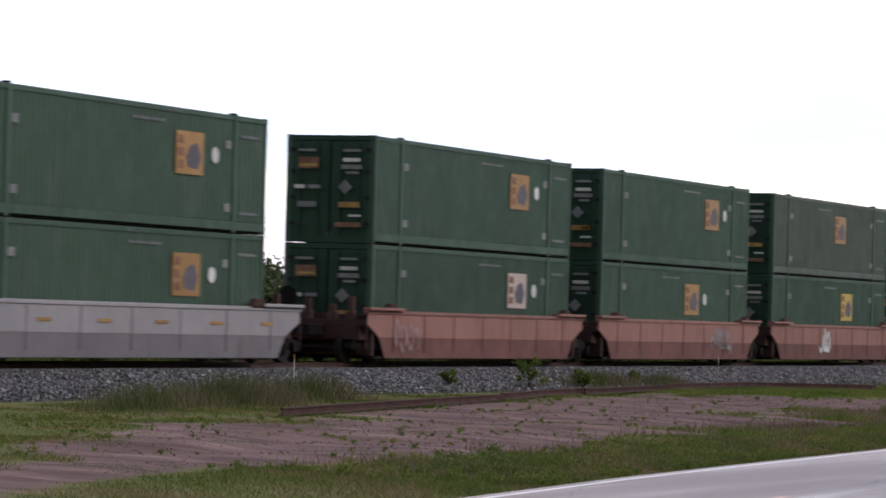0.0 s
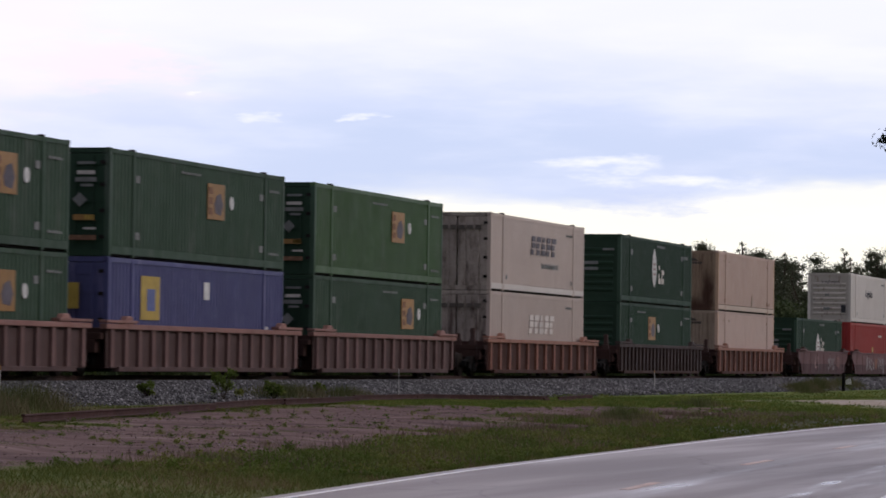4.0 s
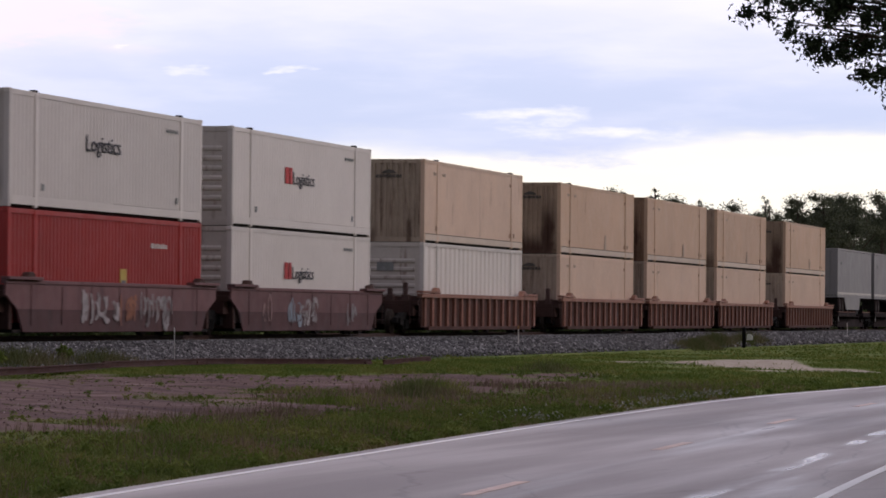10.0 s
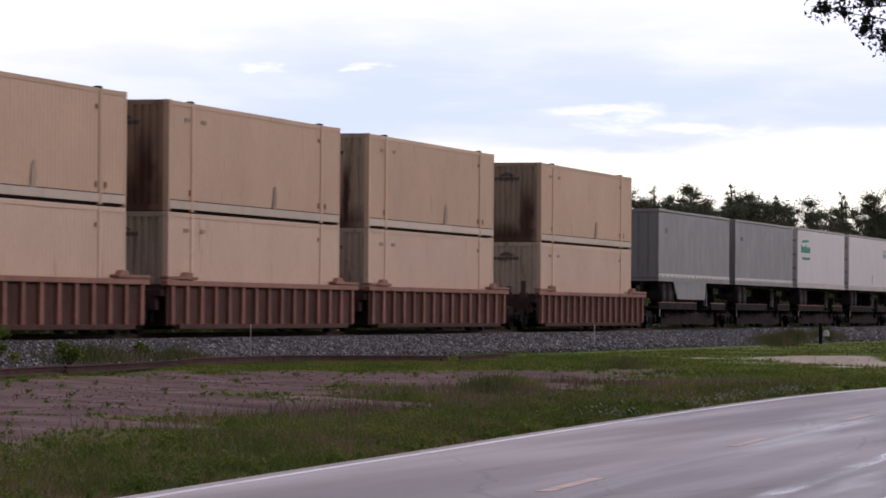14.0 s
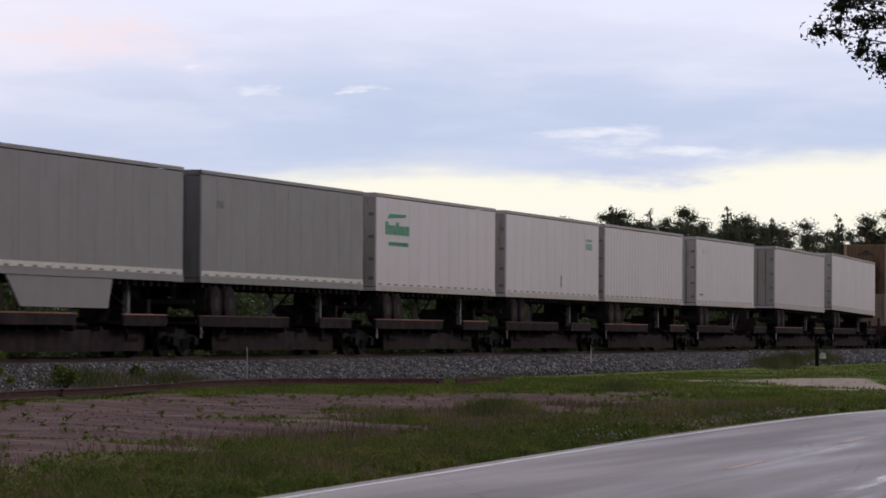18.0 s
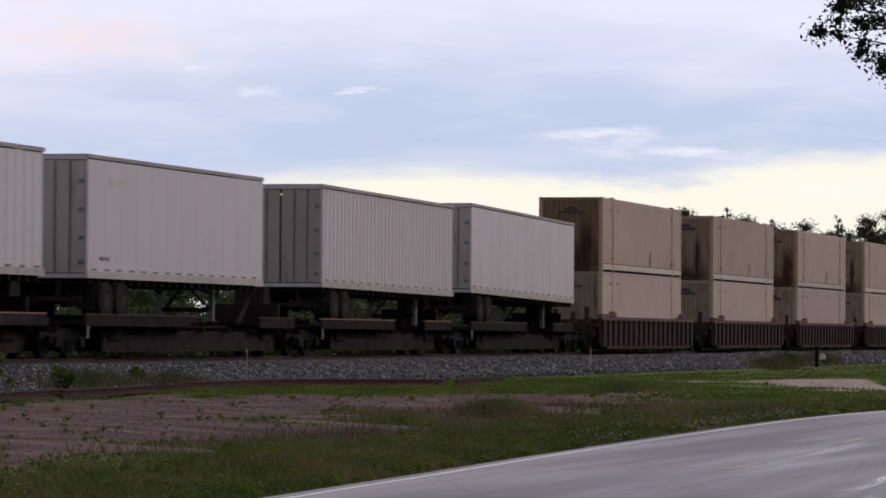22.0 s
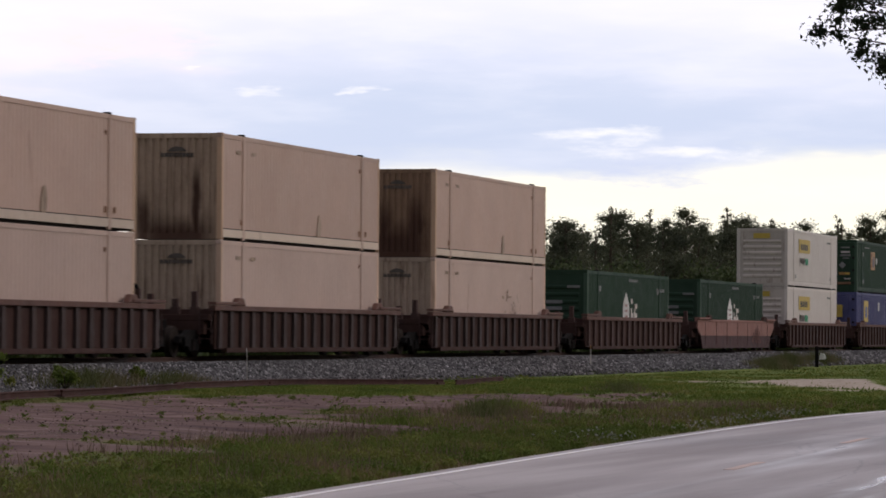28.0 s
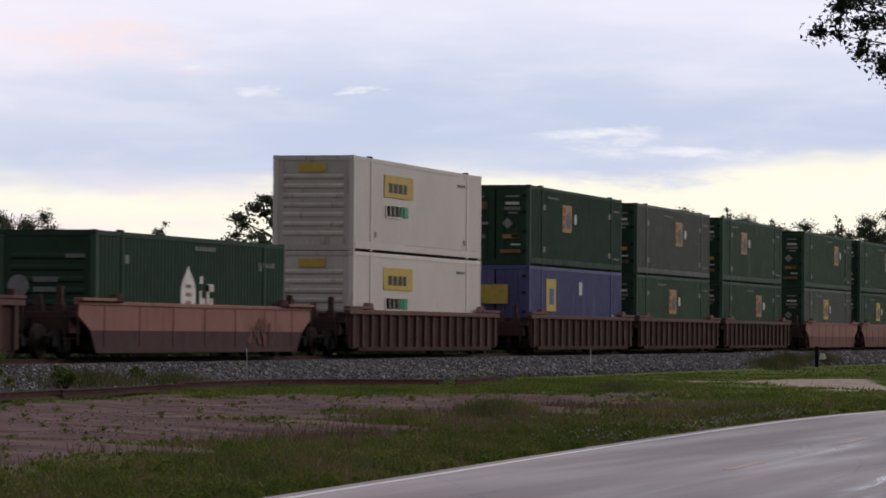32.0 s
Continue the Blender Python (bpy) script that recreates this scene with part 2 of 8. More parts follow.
RUST = (0.10, 0.045, 0.025)
GRIME = (0.05, 0.04, 0.035)
M = dict(
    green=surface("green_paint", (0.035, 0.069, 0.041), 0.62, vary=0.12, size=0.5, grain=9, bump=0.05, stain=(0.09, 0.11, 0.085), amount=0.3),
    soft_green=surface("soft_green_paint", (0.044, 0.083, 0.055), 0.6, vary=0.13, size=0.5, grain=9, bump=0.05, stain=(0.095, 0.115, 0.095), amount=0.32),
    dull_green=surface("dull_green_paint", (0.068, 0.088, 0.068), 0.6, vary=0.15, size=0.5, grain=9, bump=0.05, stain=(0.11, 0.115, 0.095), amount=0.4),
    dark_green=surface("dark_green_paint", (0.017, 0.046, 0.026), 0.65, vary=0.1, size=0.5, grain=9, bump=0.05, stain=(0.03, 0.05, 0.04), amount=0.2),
    light_green=surface("light_green_paint", (0.055, 0.115, 0.042), 0.5, vary=0.12, size=0.5, grain=9, bump=0.05, stain=(0.09, 0.12, 0.08), amount=0.3),
    grey_green=surface("grey_green_paint", (0.085, 0.095, 0.08), 0.55, vary=0.12, size=0.5, grain=9, bump=0.05, stain=(0.08, 0.09, 0.07), amount=0.3),
    pale_tan=surface("light_tan_paint", (0.53, 0.395, 0.335), 0.55, vary=0.07, size=0.35, grain=7, bump=0.05, stain=(0.32, 0.21, 0.14), amount=0.16),
    warm_tan=surface("warm_tan_paint", (0.57, 0.385, 0.262), 0.55, vary=0.08, size=0.35, grain=7, bump=0.05, stain=(0.32, 0.18, 0.10), amount=0.2),
    warm_pale=surface("warm_pale_tan_paint", (0.63, 0.452, 0.335), 0.55, vary=0.08, size=0.35, grain=7, bump=0.05, stain=(0.34, 0.20, 0.12), amount=0.2),
    tan=surface("tan_paint", (0.475, 0.335, 0.27), 0.55, vary=0.07, size=0.35, grain=7, bump=0.05, stain=(0.30, 0.20, 0.13), amount=0.14),
    # end colours are set darker than the side paints they go with
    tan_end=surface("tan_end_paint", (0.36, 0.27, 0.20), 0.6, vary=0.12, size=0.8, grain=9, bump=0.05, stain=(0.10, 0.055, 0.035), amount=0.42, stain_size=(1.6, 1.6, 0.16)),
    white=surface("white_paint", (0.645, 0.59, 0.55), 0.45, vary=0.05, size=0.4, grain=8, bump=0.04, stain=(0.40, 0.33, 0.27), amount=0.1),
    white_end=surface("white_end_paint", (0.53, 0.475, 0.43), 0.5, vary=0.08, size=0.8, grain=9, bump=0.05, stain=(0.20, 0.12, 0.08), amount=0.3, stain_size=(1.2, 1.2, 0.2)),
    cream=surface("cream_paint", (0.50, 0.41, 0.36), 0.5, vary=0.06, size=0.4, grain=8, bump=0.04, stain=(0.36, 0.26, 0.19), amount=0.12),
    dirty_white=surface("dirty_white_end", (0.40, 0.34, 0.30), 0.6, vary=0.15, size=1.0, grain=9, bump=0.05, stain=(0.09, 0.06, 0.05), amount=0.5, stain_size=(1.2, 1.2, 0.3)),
    red=surface("red_paint", (0.33, 0.036, 0.032), 0.5, vary=0.1, size=0.5, grain=9, bump=0.05, stain=(0.25, 0.06, 0.05), amount=0.25),
    blue=surface("blue_paint", (0.078, 0.082, 0.20), 0.5, vary=0.1, size=0.5, grain=9, bump=0.05, stain=(0.17, 0.16, 0.3), amount=0.3),
    grey_trailer=surface("grey_trailer_paint", (0.27, 0.255, 0.255), 0.45, vary=0.06, size=0.4, grain=8, bump=0.04, stain=(0.25, 0.22, 0.2), amount=0.2),
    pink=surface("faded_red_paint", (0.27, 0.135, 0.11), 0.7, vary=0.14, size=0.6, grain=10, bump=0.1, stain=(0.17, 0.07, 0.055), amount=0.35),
    pink_low=surface("deeper_red_low", (0.15, 0.066, 0.056), 0.75, vary=0.16, size=0.6, grain=10, bump=0.1, stain=(0.09, 0.05, 0.04), amount=0.35),
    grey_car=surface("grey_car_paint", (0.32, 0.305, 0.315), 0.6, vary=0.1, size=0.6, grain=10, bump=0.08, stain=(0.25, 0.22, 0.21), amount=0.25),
    grey_low=surface("deeper_grey_low", (0.18, 0.165, 0.175), 0.65, vary=0.12, size=0.6, grain=10, bump=0.08, stain=(0.12, 0.1, 0.1), amount=0.3),
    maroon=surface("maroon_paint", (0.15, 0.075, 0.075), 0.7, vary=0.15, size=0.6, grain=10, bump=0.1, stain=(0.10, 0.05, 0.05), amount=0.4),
    maroon_low=surface("deeper_maroon_low", (0.09, 0.043, 0.043), 0.75, vary=0.16, size=0.6, grain=10, bump=0.1, stain=(0.05, 0.035, 0.035), amount=0.4),
    brown=surface("brown_car_paint", (0.066, 0.035, 0.030), 0.7, vary=0.18, size=0.7, grain=10, bump=0.12, stain=(0.07, 0.04, 0.035), amount=0.45),
    # dark brown paint of platforms and guides, and shade painted between the ribs
    brown_dark=surface("dark_brown_paint_and_shade", (0.060, 0.033, 0.028), 0.7, vary=0.18, size=0.7, grain=10, bump=0.12, stain=(0.05, 0.03, 0.028), amount=0.4, spec=0.08),
    # sheet behind orange-brown ribs, its colour lowered for the shade there
    shaded_panel=surface("shaded_brown_panel", (0.085, 0.042, 0.034), 0.7, vary=0.2, size=0.7, grain=10, bump=0.12, stain=(0.045, 0.028, 0.025), amount=0.4, spec=0.1),
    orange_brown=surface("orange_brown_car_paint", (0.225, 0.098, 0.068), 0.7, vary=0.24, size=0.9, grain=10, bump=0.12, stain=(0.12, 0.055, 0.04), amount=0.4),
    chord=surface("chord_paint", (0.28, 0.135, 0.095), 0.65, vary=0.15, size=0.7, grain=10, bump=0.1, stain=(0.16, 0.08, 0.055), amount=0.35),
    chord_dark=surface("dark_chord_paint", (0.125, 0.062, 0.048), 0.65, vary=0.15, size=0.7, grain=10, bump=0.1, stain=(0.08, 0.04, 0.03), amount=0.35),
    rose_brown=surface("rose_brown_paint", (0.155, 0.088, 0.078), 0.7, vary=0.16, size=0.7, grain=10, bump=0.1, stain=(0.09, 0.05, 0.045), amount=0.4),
    # rose sheet behind the ribs, darkened for their shade
    rose_shaded=surface("rose_shaded_paint", (0.085, 0.05, 0.045), 0.75, vary=0.16, size=0.7, grain=10, bump=0.1, stain=(0.05, 0.03, 0.028), amount=0.4),
    rose_chord=surface("rose_chord_paint", (0.27, 0.14, 0.115), 0.65, vary=0.14, size=0.7, grain=10, bump=0.08, stain=(0.17, 0.08, 0.065), amount=0.35),
    black=surface("black_steel", (0.010, 0.009, 0.009), 0.6, vary=0.3, size=2, grain=20, bump=0.15, stain=(0.05, 0.035, 0.03), amount=0.3, spec=0.08),
    dark=surface("dark_underframe", (0.014, 0.012, 0.011), 0.75, vary=0.3, size=2, grain=20, bump=0.15, stain=(0.08, 0.05, 0.04), amount=0.3, spec=0.08),
    wheel=surface("wheel_steel", (0.035, 0.027, 0.023), 0.6, 0.3, vary=0.25, size=3, grain=20, bump=0.1, spec=0.08),
    steel=surface("worn_steel", (0.08, 0.077, 0.075), 0.5, 0.4, vary=0.15, size=2, grain=20, bump=0.08),
    soot=surface("sooty_steel", (0.030, 0.022, 0.022), 0.85, vary=0.4, size=2, grain=20, bump=0.1, stain=(0.075, 0.05, 0.04), amount=0.3, spec=0.06),
    gap=surface("dark_seam", (0.028, 0.025, 0.024), 0.8, vary=0.2, spec=0.08),
    ink=surface("dark_lettering", (0.04, 0.04, 0.05), 0.6, vary=0.2, size=3, grain=20, bump=0),
    ink_red=surface("red_lettering", (0.45, 0.05, 0.05), 0.6, vary=0.1, bump=0),
    ink_green=surface("green_lettering", (0.06, 0.28, 0.16), 0.6, vary=0.1, bump=0),
    ink_white=surface("white_lettering", (0.62, 0.62, 0.60), 0.6, vary=0.15, size=3, grain=20, bump=0),
    paint_rose=surface("rose_scrawl", (0.30, 0.19, 0.18), 0.7, vary=0.3, size=2, grain=12, bump=0),
    paint_white=surface("chalky_scrawl", (0.28, 0.25, 0.25), 0.7, vary=0.35, size=2, grain=12, bump=0),
    paint_orange=surface("orange_scrawl", (0.27, 0.115, 0.07), 0.7, vary=0.3, size=2, grain=12, bump=0),
    paint_blue=surface("pale_blue_scrawl", (0.21, 0.235, 0.27), 0.7, vary=0.3, size=2, grain=12, bump=0),
    paint_grey=surface("grey_scrawl", (0.27, 0.245, 0.25), 0.7, vary=0.3, size=2, grain=12, bump=0),
    ink_pale=surface("pale_lettering", (0.62, 0.58, 0.54), 0.6, vary=0.1, size=3, grain=20, bump=0),
    ink_grey=surface("grey_lettering", (0.20, 0.205, 0.20), 0.6, vary=0.2, size=3, grain=20, bump=0),
    yellow=surface("yellow_panel", (0.50, 0.36, 0.07), 0.5, vary=0.12, size=3, grain=20, bump=0),
    orange=surface("orange_panel", (0.34, 0.19, 0.065), 0.5, vary=0.14, size=3, grain=20, bump=0),
    ink_blue=surface("blue_panel", (0.10, 0.13, 0.30), 0.5, vary=0.15, size=3, grain=20, bump=0),
    trailer_rail=surface("trailer_rail_metal", (0.36, 0.32, 0.31), 0.5, vary=0.12, size=1.0, grain=8, bump=0.05, stain=(0.22, 0.17, 0.14), amount=0.3),
    trailer_white=surface("trailer_white_paint", (0.66, 0.605, 0.62), 0.45, vary=0.035, size=0.25, grain=6, bump=0.03, stain=(0.42, 0.36, 0.32), amount=0.12, spread=0.02),
    trailer_grey=surface("trailer_grey_paint", (0.26, 0.245, 0.245), 0.5, vary=0.05, size=0.3, grain=6, bump=0.03, stain=(0.19, 0.17, 0.16), amount=0.2, spread=0.02),
    faded_green=surface("faded_green_lettering", (0.24, 0.35, 0.29), 0.6, vary=0.25, size=3, grain=20, bump=0),
    faded_ink=surface("faded_lettering", (0.10, 0.085, 0.075), 0.7, vary=0.25, size=3, grain=20, bump=0),
    # lighter tan that paints the light caught by the bottom rail
    tan_rail_lit=surface("lit_tan_rail_paint", (0.60, 0.49, 0.40), 0.55, vary=0.08, size=0.6, grain=8, bump=0.04, stain=(0.3, 0.2, 0.13), amount=0.2),
    rib_dark=surface("dark_rib_paint", (0.048, 0.030, 0.027), 0.7, vary=0.18, size=0.7, grain=10, bump=0.12, stain=(0.05, 0.03, 0.028), amount=0.4),
    faded_blue=surface("faded_blue_figure", (0.11, 0.10, 0.12), 0.6, vary=0.2, size=3, grain=20, bump=0),
    rust_pale=surface("pale_rust_streak", (0.22, 0.12, 0.075), 0.8, vary=0.4, size=3, grain=20, bump=0.1),
    rust=surface("rust_streak", (0.075, 0.036, 0.025), 0.8, vary=0.4, size=3, grain=20, bump=0.1, spec=0.08),
)


# ---- building helpers ----
def bx(bm, x0, x1, y0, y1, z0, z1):
    v = [bm.verts.new(p) for p in ((x0, y0, z0), (x1, y0, z0), (x1, y1, z0), (x0, y1, z0), (x0, y0, z1), (x1, y0, z1), (x1, y1, z1), (x0, y1, z1))]
    for f in ((3, 2, 1, 0), (4, 5, 6, 7), (0, 1, 5, 4), (1, 2, 6, 5), (2, 3, 7, 6), (3, 0, 4, 7)):
        bm.faces.new([v[i] for i in f])
    return v


def prism(bm, outline, a, b, axis="y"):
    """An outline of two coordinates, drawn out from a to b along an axis."""
    def at(p, d):
        return {"x": (d, p[0], p[1]), "y": (p[0], d, p[1]), "z": (p[0], p[1], d)}[axis]
    lo = [bm.verts.new(at(p, a)) for p in outline]
    hi = [bm.verts.new(at(p, b)) for p in outline]
    n = len(outline)
    bm.faces.new(lo)
    bm.faces.new(hi[::-1])
    for i in range(n):
        bm.faces.new((lo[i], hi[i], hi[(i + 1) % n], lo[(i + 1) % n]))


def rod(bm, a, b, r, n=8, r2=None):
    a, b = Vector(a), Vector(b)
    d = (b - a).normalized()
    u = d.orthogonal().normalized()
    w = d.cross(u)
    r2 = r if r2 is None else r2
    lo = [bm.verts.new(a + (u * math.cos(t) + w * math.sin(t)) * r) for t in [i * math.tau / n for i in range(n)]]
    hi = [bm.verts.new(b + (u * math.cos(t) + w * math.sin(t)) * r2) for t in [i * math.tau / n for i in range(n)]]
    for i in range(n):
        bm.faces.new((lo[i], lo[(i + 1) % n], hi[(i + 1) % n], hi[i]))
    bm.faces.new(lo[::-1])
    bm.faces.new(hi)


def mesh_of(name, bm, material, bevel=0.0):
    if bevel:
        bmesh.ops.bevel(bm, geom=bm.edges[:], offset=bevel, segments=1, affect="EDGES", clamp_overlap=True)
    bmesh.ops.recalc_face_normals(bm, faces=bm.faces[:])
    me = bpy.data.meshes.new(name)
    bm.to_mesh(me)
    bm.free()
    for m in (material if isinstance(material, (list, tuple)) else [material]):
        me.materials.append(m)
    return me


def part(name, bm, material, parent, label="", at=None, bevel=0.0):
    ob = new(name, bm if isinstance(bm, bpy.types.Mesh) else mesh_of(name, bm, material, bevel))
    ob.parent = parent
    if at:
        ob.location = at
    return tagged(ob, label=label)


def boxes(*dims):
    bm = bmesh.new()
    for d in dims:
        bx(bm, *d)
    return bm


def sheet(name, verts, faces, material, smooth=False):
    me = bpy.data.meshes.new(name)
    me.from_pydata(verts, [], faces)
    me.materials.append(material)
    if smooth:
        me.polygons.foreach_set("use_smooth", [True] * len(me.polygons))
    me.update()
    return me


rng = np.random.default_rng(7)

# ---- ground, road and track bed: x runs along the track, y away from the road ----
TRACK_Y, RAIL_Z = 33.97, 0.953
EDGE_X = (-3000, -200, 0, 28, 34.6, 39, 44.1, 48.2, 52.3, 56.9, 62.2, 68.3, 75.2, 81.7, 85.6, 97, 130, 180, 260, 400, 3000)
EDGE_Y = (7.6, 7.6, 8.4, 10.6, 10.95, 11.16, 11.37, 11.58, 11.76, 11.95, 12.14, 12.32, 12.44, 12.35, 12.12, 11.4, 9.1, 3.5, -12, -60, -1500)



def edge_y(x):
    return np.interp(x, EDGE_X, EDGE_Y)


SIDING = [(40, 22.6), (44, 23.2), (54, 24.6), (66, 26.1), (72, 27.2), (80, 27.9), (86, 28.6), (90, 28.8), (94, 29.05), (99.4, 29.1), (103.7, 28.1), (107, 27.6), (117, 28.3)]


def ground_z(x, y):
    """Height of the ground: the road's bed, a gentle rise to the track and the bank of ballast."""
    prof = np.interp(y, (12.3, 13.2, 20, 26, 29.2, 30.2, 32.1, 35.8, 37.8, 39, 46, 70), (-0.06, 0.0, 0.14, 0.22, 0.25, 0.44, 0.79, 0.79, 0.44, 0.3, 0.2, 0.2))
    prof = prof - 0.08 * np.clip((np.asarray(x) - 92) / 12, 0, 1) * np.clip((np.asarray(y) - 21) / 3, 0, 1) * np.clip((29.6 - np.asarray(y)) / 0.6, 0, 1)
    e = (y - edge_y(x)) * 0.09
    roll = 0.035 * np.sin(x * 0.55 + y * 0.3) * np.sin(y * 0.8 - x * 0.13) * np.clip((y - 15) / 4, 0, 1) * np.clip((29.5 - y) / 2, 0, 1)
    lumps = (patchy(np.asarray(x) * 1.1, y, 0.62, 71) - 0.5) * 0.13 + (patchy(np.asarray(x) * 1.4, y, 0.85, 72) - 0.5) * 0.07
    return np.maximum(-0.06, np.minimum(prof, e)) + roll + lumps * np.clip(dirt_at(x, y) * 1.6, 0, 1) * np.clip((np.interp(x, [q[0] for q in SIDING], [q[1] for q in SIDING]) - 0.8 - y) / 1.6, 0, 1)


def patchy(x, y, scale, seed):
    """Soft uneven patches between 0 and 1, longer along the track than across it."""
    u, v = np.asarray(x, float) * scale * 0.6, np.asarray(y, float) * scale
    i, j = np.floor(u), np.floor(v)
    f, g = u - i, v - j
    f, g = f * f * (3 - 2 * f), g * g * (3 - 2 * g)

    def corner(a, b):
        h = np.sin(a * 127.1 + b * 311.7 + seed * 74.7) * 43758.5453
        return h - np.floor(h)

    return (corner(i, j) * (1 - f) + corner(i + 1, j) * f) * (1 - g) + (corner(i, j + 1) * (1 - f) + corner(i + 1, j + 1) * f) * g


def dirt_at(x, y):
    """1 on the bare earth beside the old siding, 0 in the grass."""
    mid = np.interp(x, (20, 35, 41, 48, 57, 66, 75, 82, 90, 97, 102), (16, 18.4, 19.6, 20.4, 21.4, 22.6, 23.4, 23.0, 20.6, 20.0, 20.0))
    half = np.interp(x, (20, 35, 41, 48, 57, 66, 75, 82, 90, 97, 102), (1.6, 3.2, 3.7, 4.0, 4.0, 4.1, 4.5, 4.0, 1.6, 0.8, 0.0))
    ragged = 1.1 * (patchy(x, y, 0.35, 3) - 0.5) + 0.9 * (patchy(x, y, 1.1, 8) - 0.5)
    return np.clip(1.35 - np.abs(y - mid) / np.maximum(half, 0.05) + ragged, 0, 1) * (x < 104)


def sand_at(x, y):
    mid = np.interp(y, (14.5, 16, 18, 20, 22.5, 24, 25.2), (116, 117, 119, 127, 132, 128, 126))
    half = np.interp(y, (14.5, 16, 18, 20, 22.5, 24, 25.2), (1, 5, 8, 12, 9, 5, 1))
    return np.clip(1.4 - np.abs(x - mid) / half + 0.9 * (patchy(x, y, 0.7, 21) - 0.6), 0, 1) * ((y > 14.3) & (y < 25.4))


def lawn_at(x, y):
    """1 where the grass is short and fresh green: near the track and further up the line."""
    wave = 0.8 * (patchy(x, y, 0.3, 5) - 0.5) + 0.5 * (patchy(x, y, 0.9, 6) - 0.5)
    return np.clip(np.maximum((y - 24.5) / 2.5 * np.clip((x - 84) / 8, 0, 1), (x - 76 + (y - 14) * 0.3) / 16) + wave, 0, 1)


def ground_material():
    m = bpy.data.materials.new("grassy_ground")
    m.use_nodes = True
    nt = m.node_tree
    N, K = nt.nodes.new, nt.links.new
    b = nt.nodes["Principled BSDF"]
    b.inputs["Roughness"].default_value = 0.95
    b.inputs["Specular IOR Level"].default_value = 0.15
    co = N("ShaderNodeTexCoord")

    short = N("ShaderNodeMapping")
    short.inputs["Scale"].default_value = (1.5, 0.5, 1.0)
    K(co.outputs["Object"], short.inputs[0])

    def noise_of(scale, detail=5, src=None):
        n = N("ShaderNodeTexNoise")
        n.inputs["Scale"].default_value = scale
        n.inputs["Detail"].default_value = detail
        n.inputs["Roughness"].default_value = 0.65
        K(src or co.outputs["Object"], n.inputs["Vector"])
        return n.outputs["Fac"]

    def ramp(v, stops):
        r = N("ShaderNodeValToRGB")
        el = r.color_ramp.elements
        el[0].position, el[0].color = stops[0][0], (*stops[0][1], 1)
        el[1].position, el[1].color = stops[-1][0], (*stops[-1][1], 1)
        for p, c in stops[1:-1]:
            e = el.new(p)
            e.color = (*c, 1)
        K(v, r.inputs[0])
        return r.outputs[0]

    def mix(fac, a, c):
        n = N("ShaderNodeMix")
        n.data_type = "RGBA"
        K(fac, n.inputs[0])
        K(a, n.inputs[6])
        K(c, n.inputs[7])
        return n.outputs[2]

    grass = ramp(noise_of(0.35), [(0.3, (0.074, 0.099, 0.023)), (0.5, (0.121, 0.132, 0.037)), (0.7, (0.184, 0.138, 0.068))])
    soil = ramp(noise_of(0.8, 3, short.outputs[0]), [(0.28, (0.075, 0.046, 0.044)), (0.42, (0.12, 0.074, 0.068)), (0.56, (0.175, 0.112, 0.102)), (0.68, (0.25, 0.175, 0.16)), (0.8, (0.40, 0.31, 0.285))])
    sand = ramp(noise_of(1.6), [(0.3, (0.30, 0.235, 0.18)), (0.5, (0.42, 0.35, 0.28)), (0.7, (0.55, 0.47, 0.39))])
    # the ballast's bed is near black, painting the shade between the stones
    stone = ramp(noise_of(6.0), [(0.3, (0.022, 0.022, 0.024)), (0.7, (0.07, 0.069, 0.072))])
    lawn = ramp(noise_of(0.5), [(0.3, (0.089, 0.130, 0.023)), (0.55, (0.138, 0.179, 0.035)), (0.75, (0.193, 0.196, 0.057))])
    col = grass
    for name, tex, lo, hi in (("lawn", lawn, 0.35, 0.65), ("soil", soil, 0.22, 0.42), ("sand", sand, 0.5, 0.62), ("stone", stone, 0.45, 0.55)):
        at = N("ShaderNodeAttribute")
        at.attribute_name = name
        add = N("ShaderNodeMath")
        add.operation = "MULTIPLY_ADD"
        K(noise_of(1.4 if name != "stone" else 5.0), add.inputs[0])
        add.inputs[1].default_value = 0.9 if name != "stone" else 0.4
        K(at.outputs["Fac"], add.inputs[2])
        mr = N("ShaderNodeMapRange")
        off = 0.45 if name != "stone" else 0.2
        mr.inputs[1].default_value, mr.inputs[2].default_value = lo + off, hi + off
        K(add.outputs[0], mr.inputs[0])
        col = mix(mr.outputs[0], col, tex)
    K(col, b.inputs["Base Color"])
    bp = N("ShaderNodeBump")
    bp.inputs["Strength"].default_value = 0.15
    bp.inputs["Distance"].default_value = 0.06
    K(noise_of(9.0), bp.inputs["Height"])
    K(bp.outputs[0], b.inputs["Normal"])
    return m


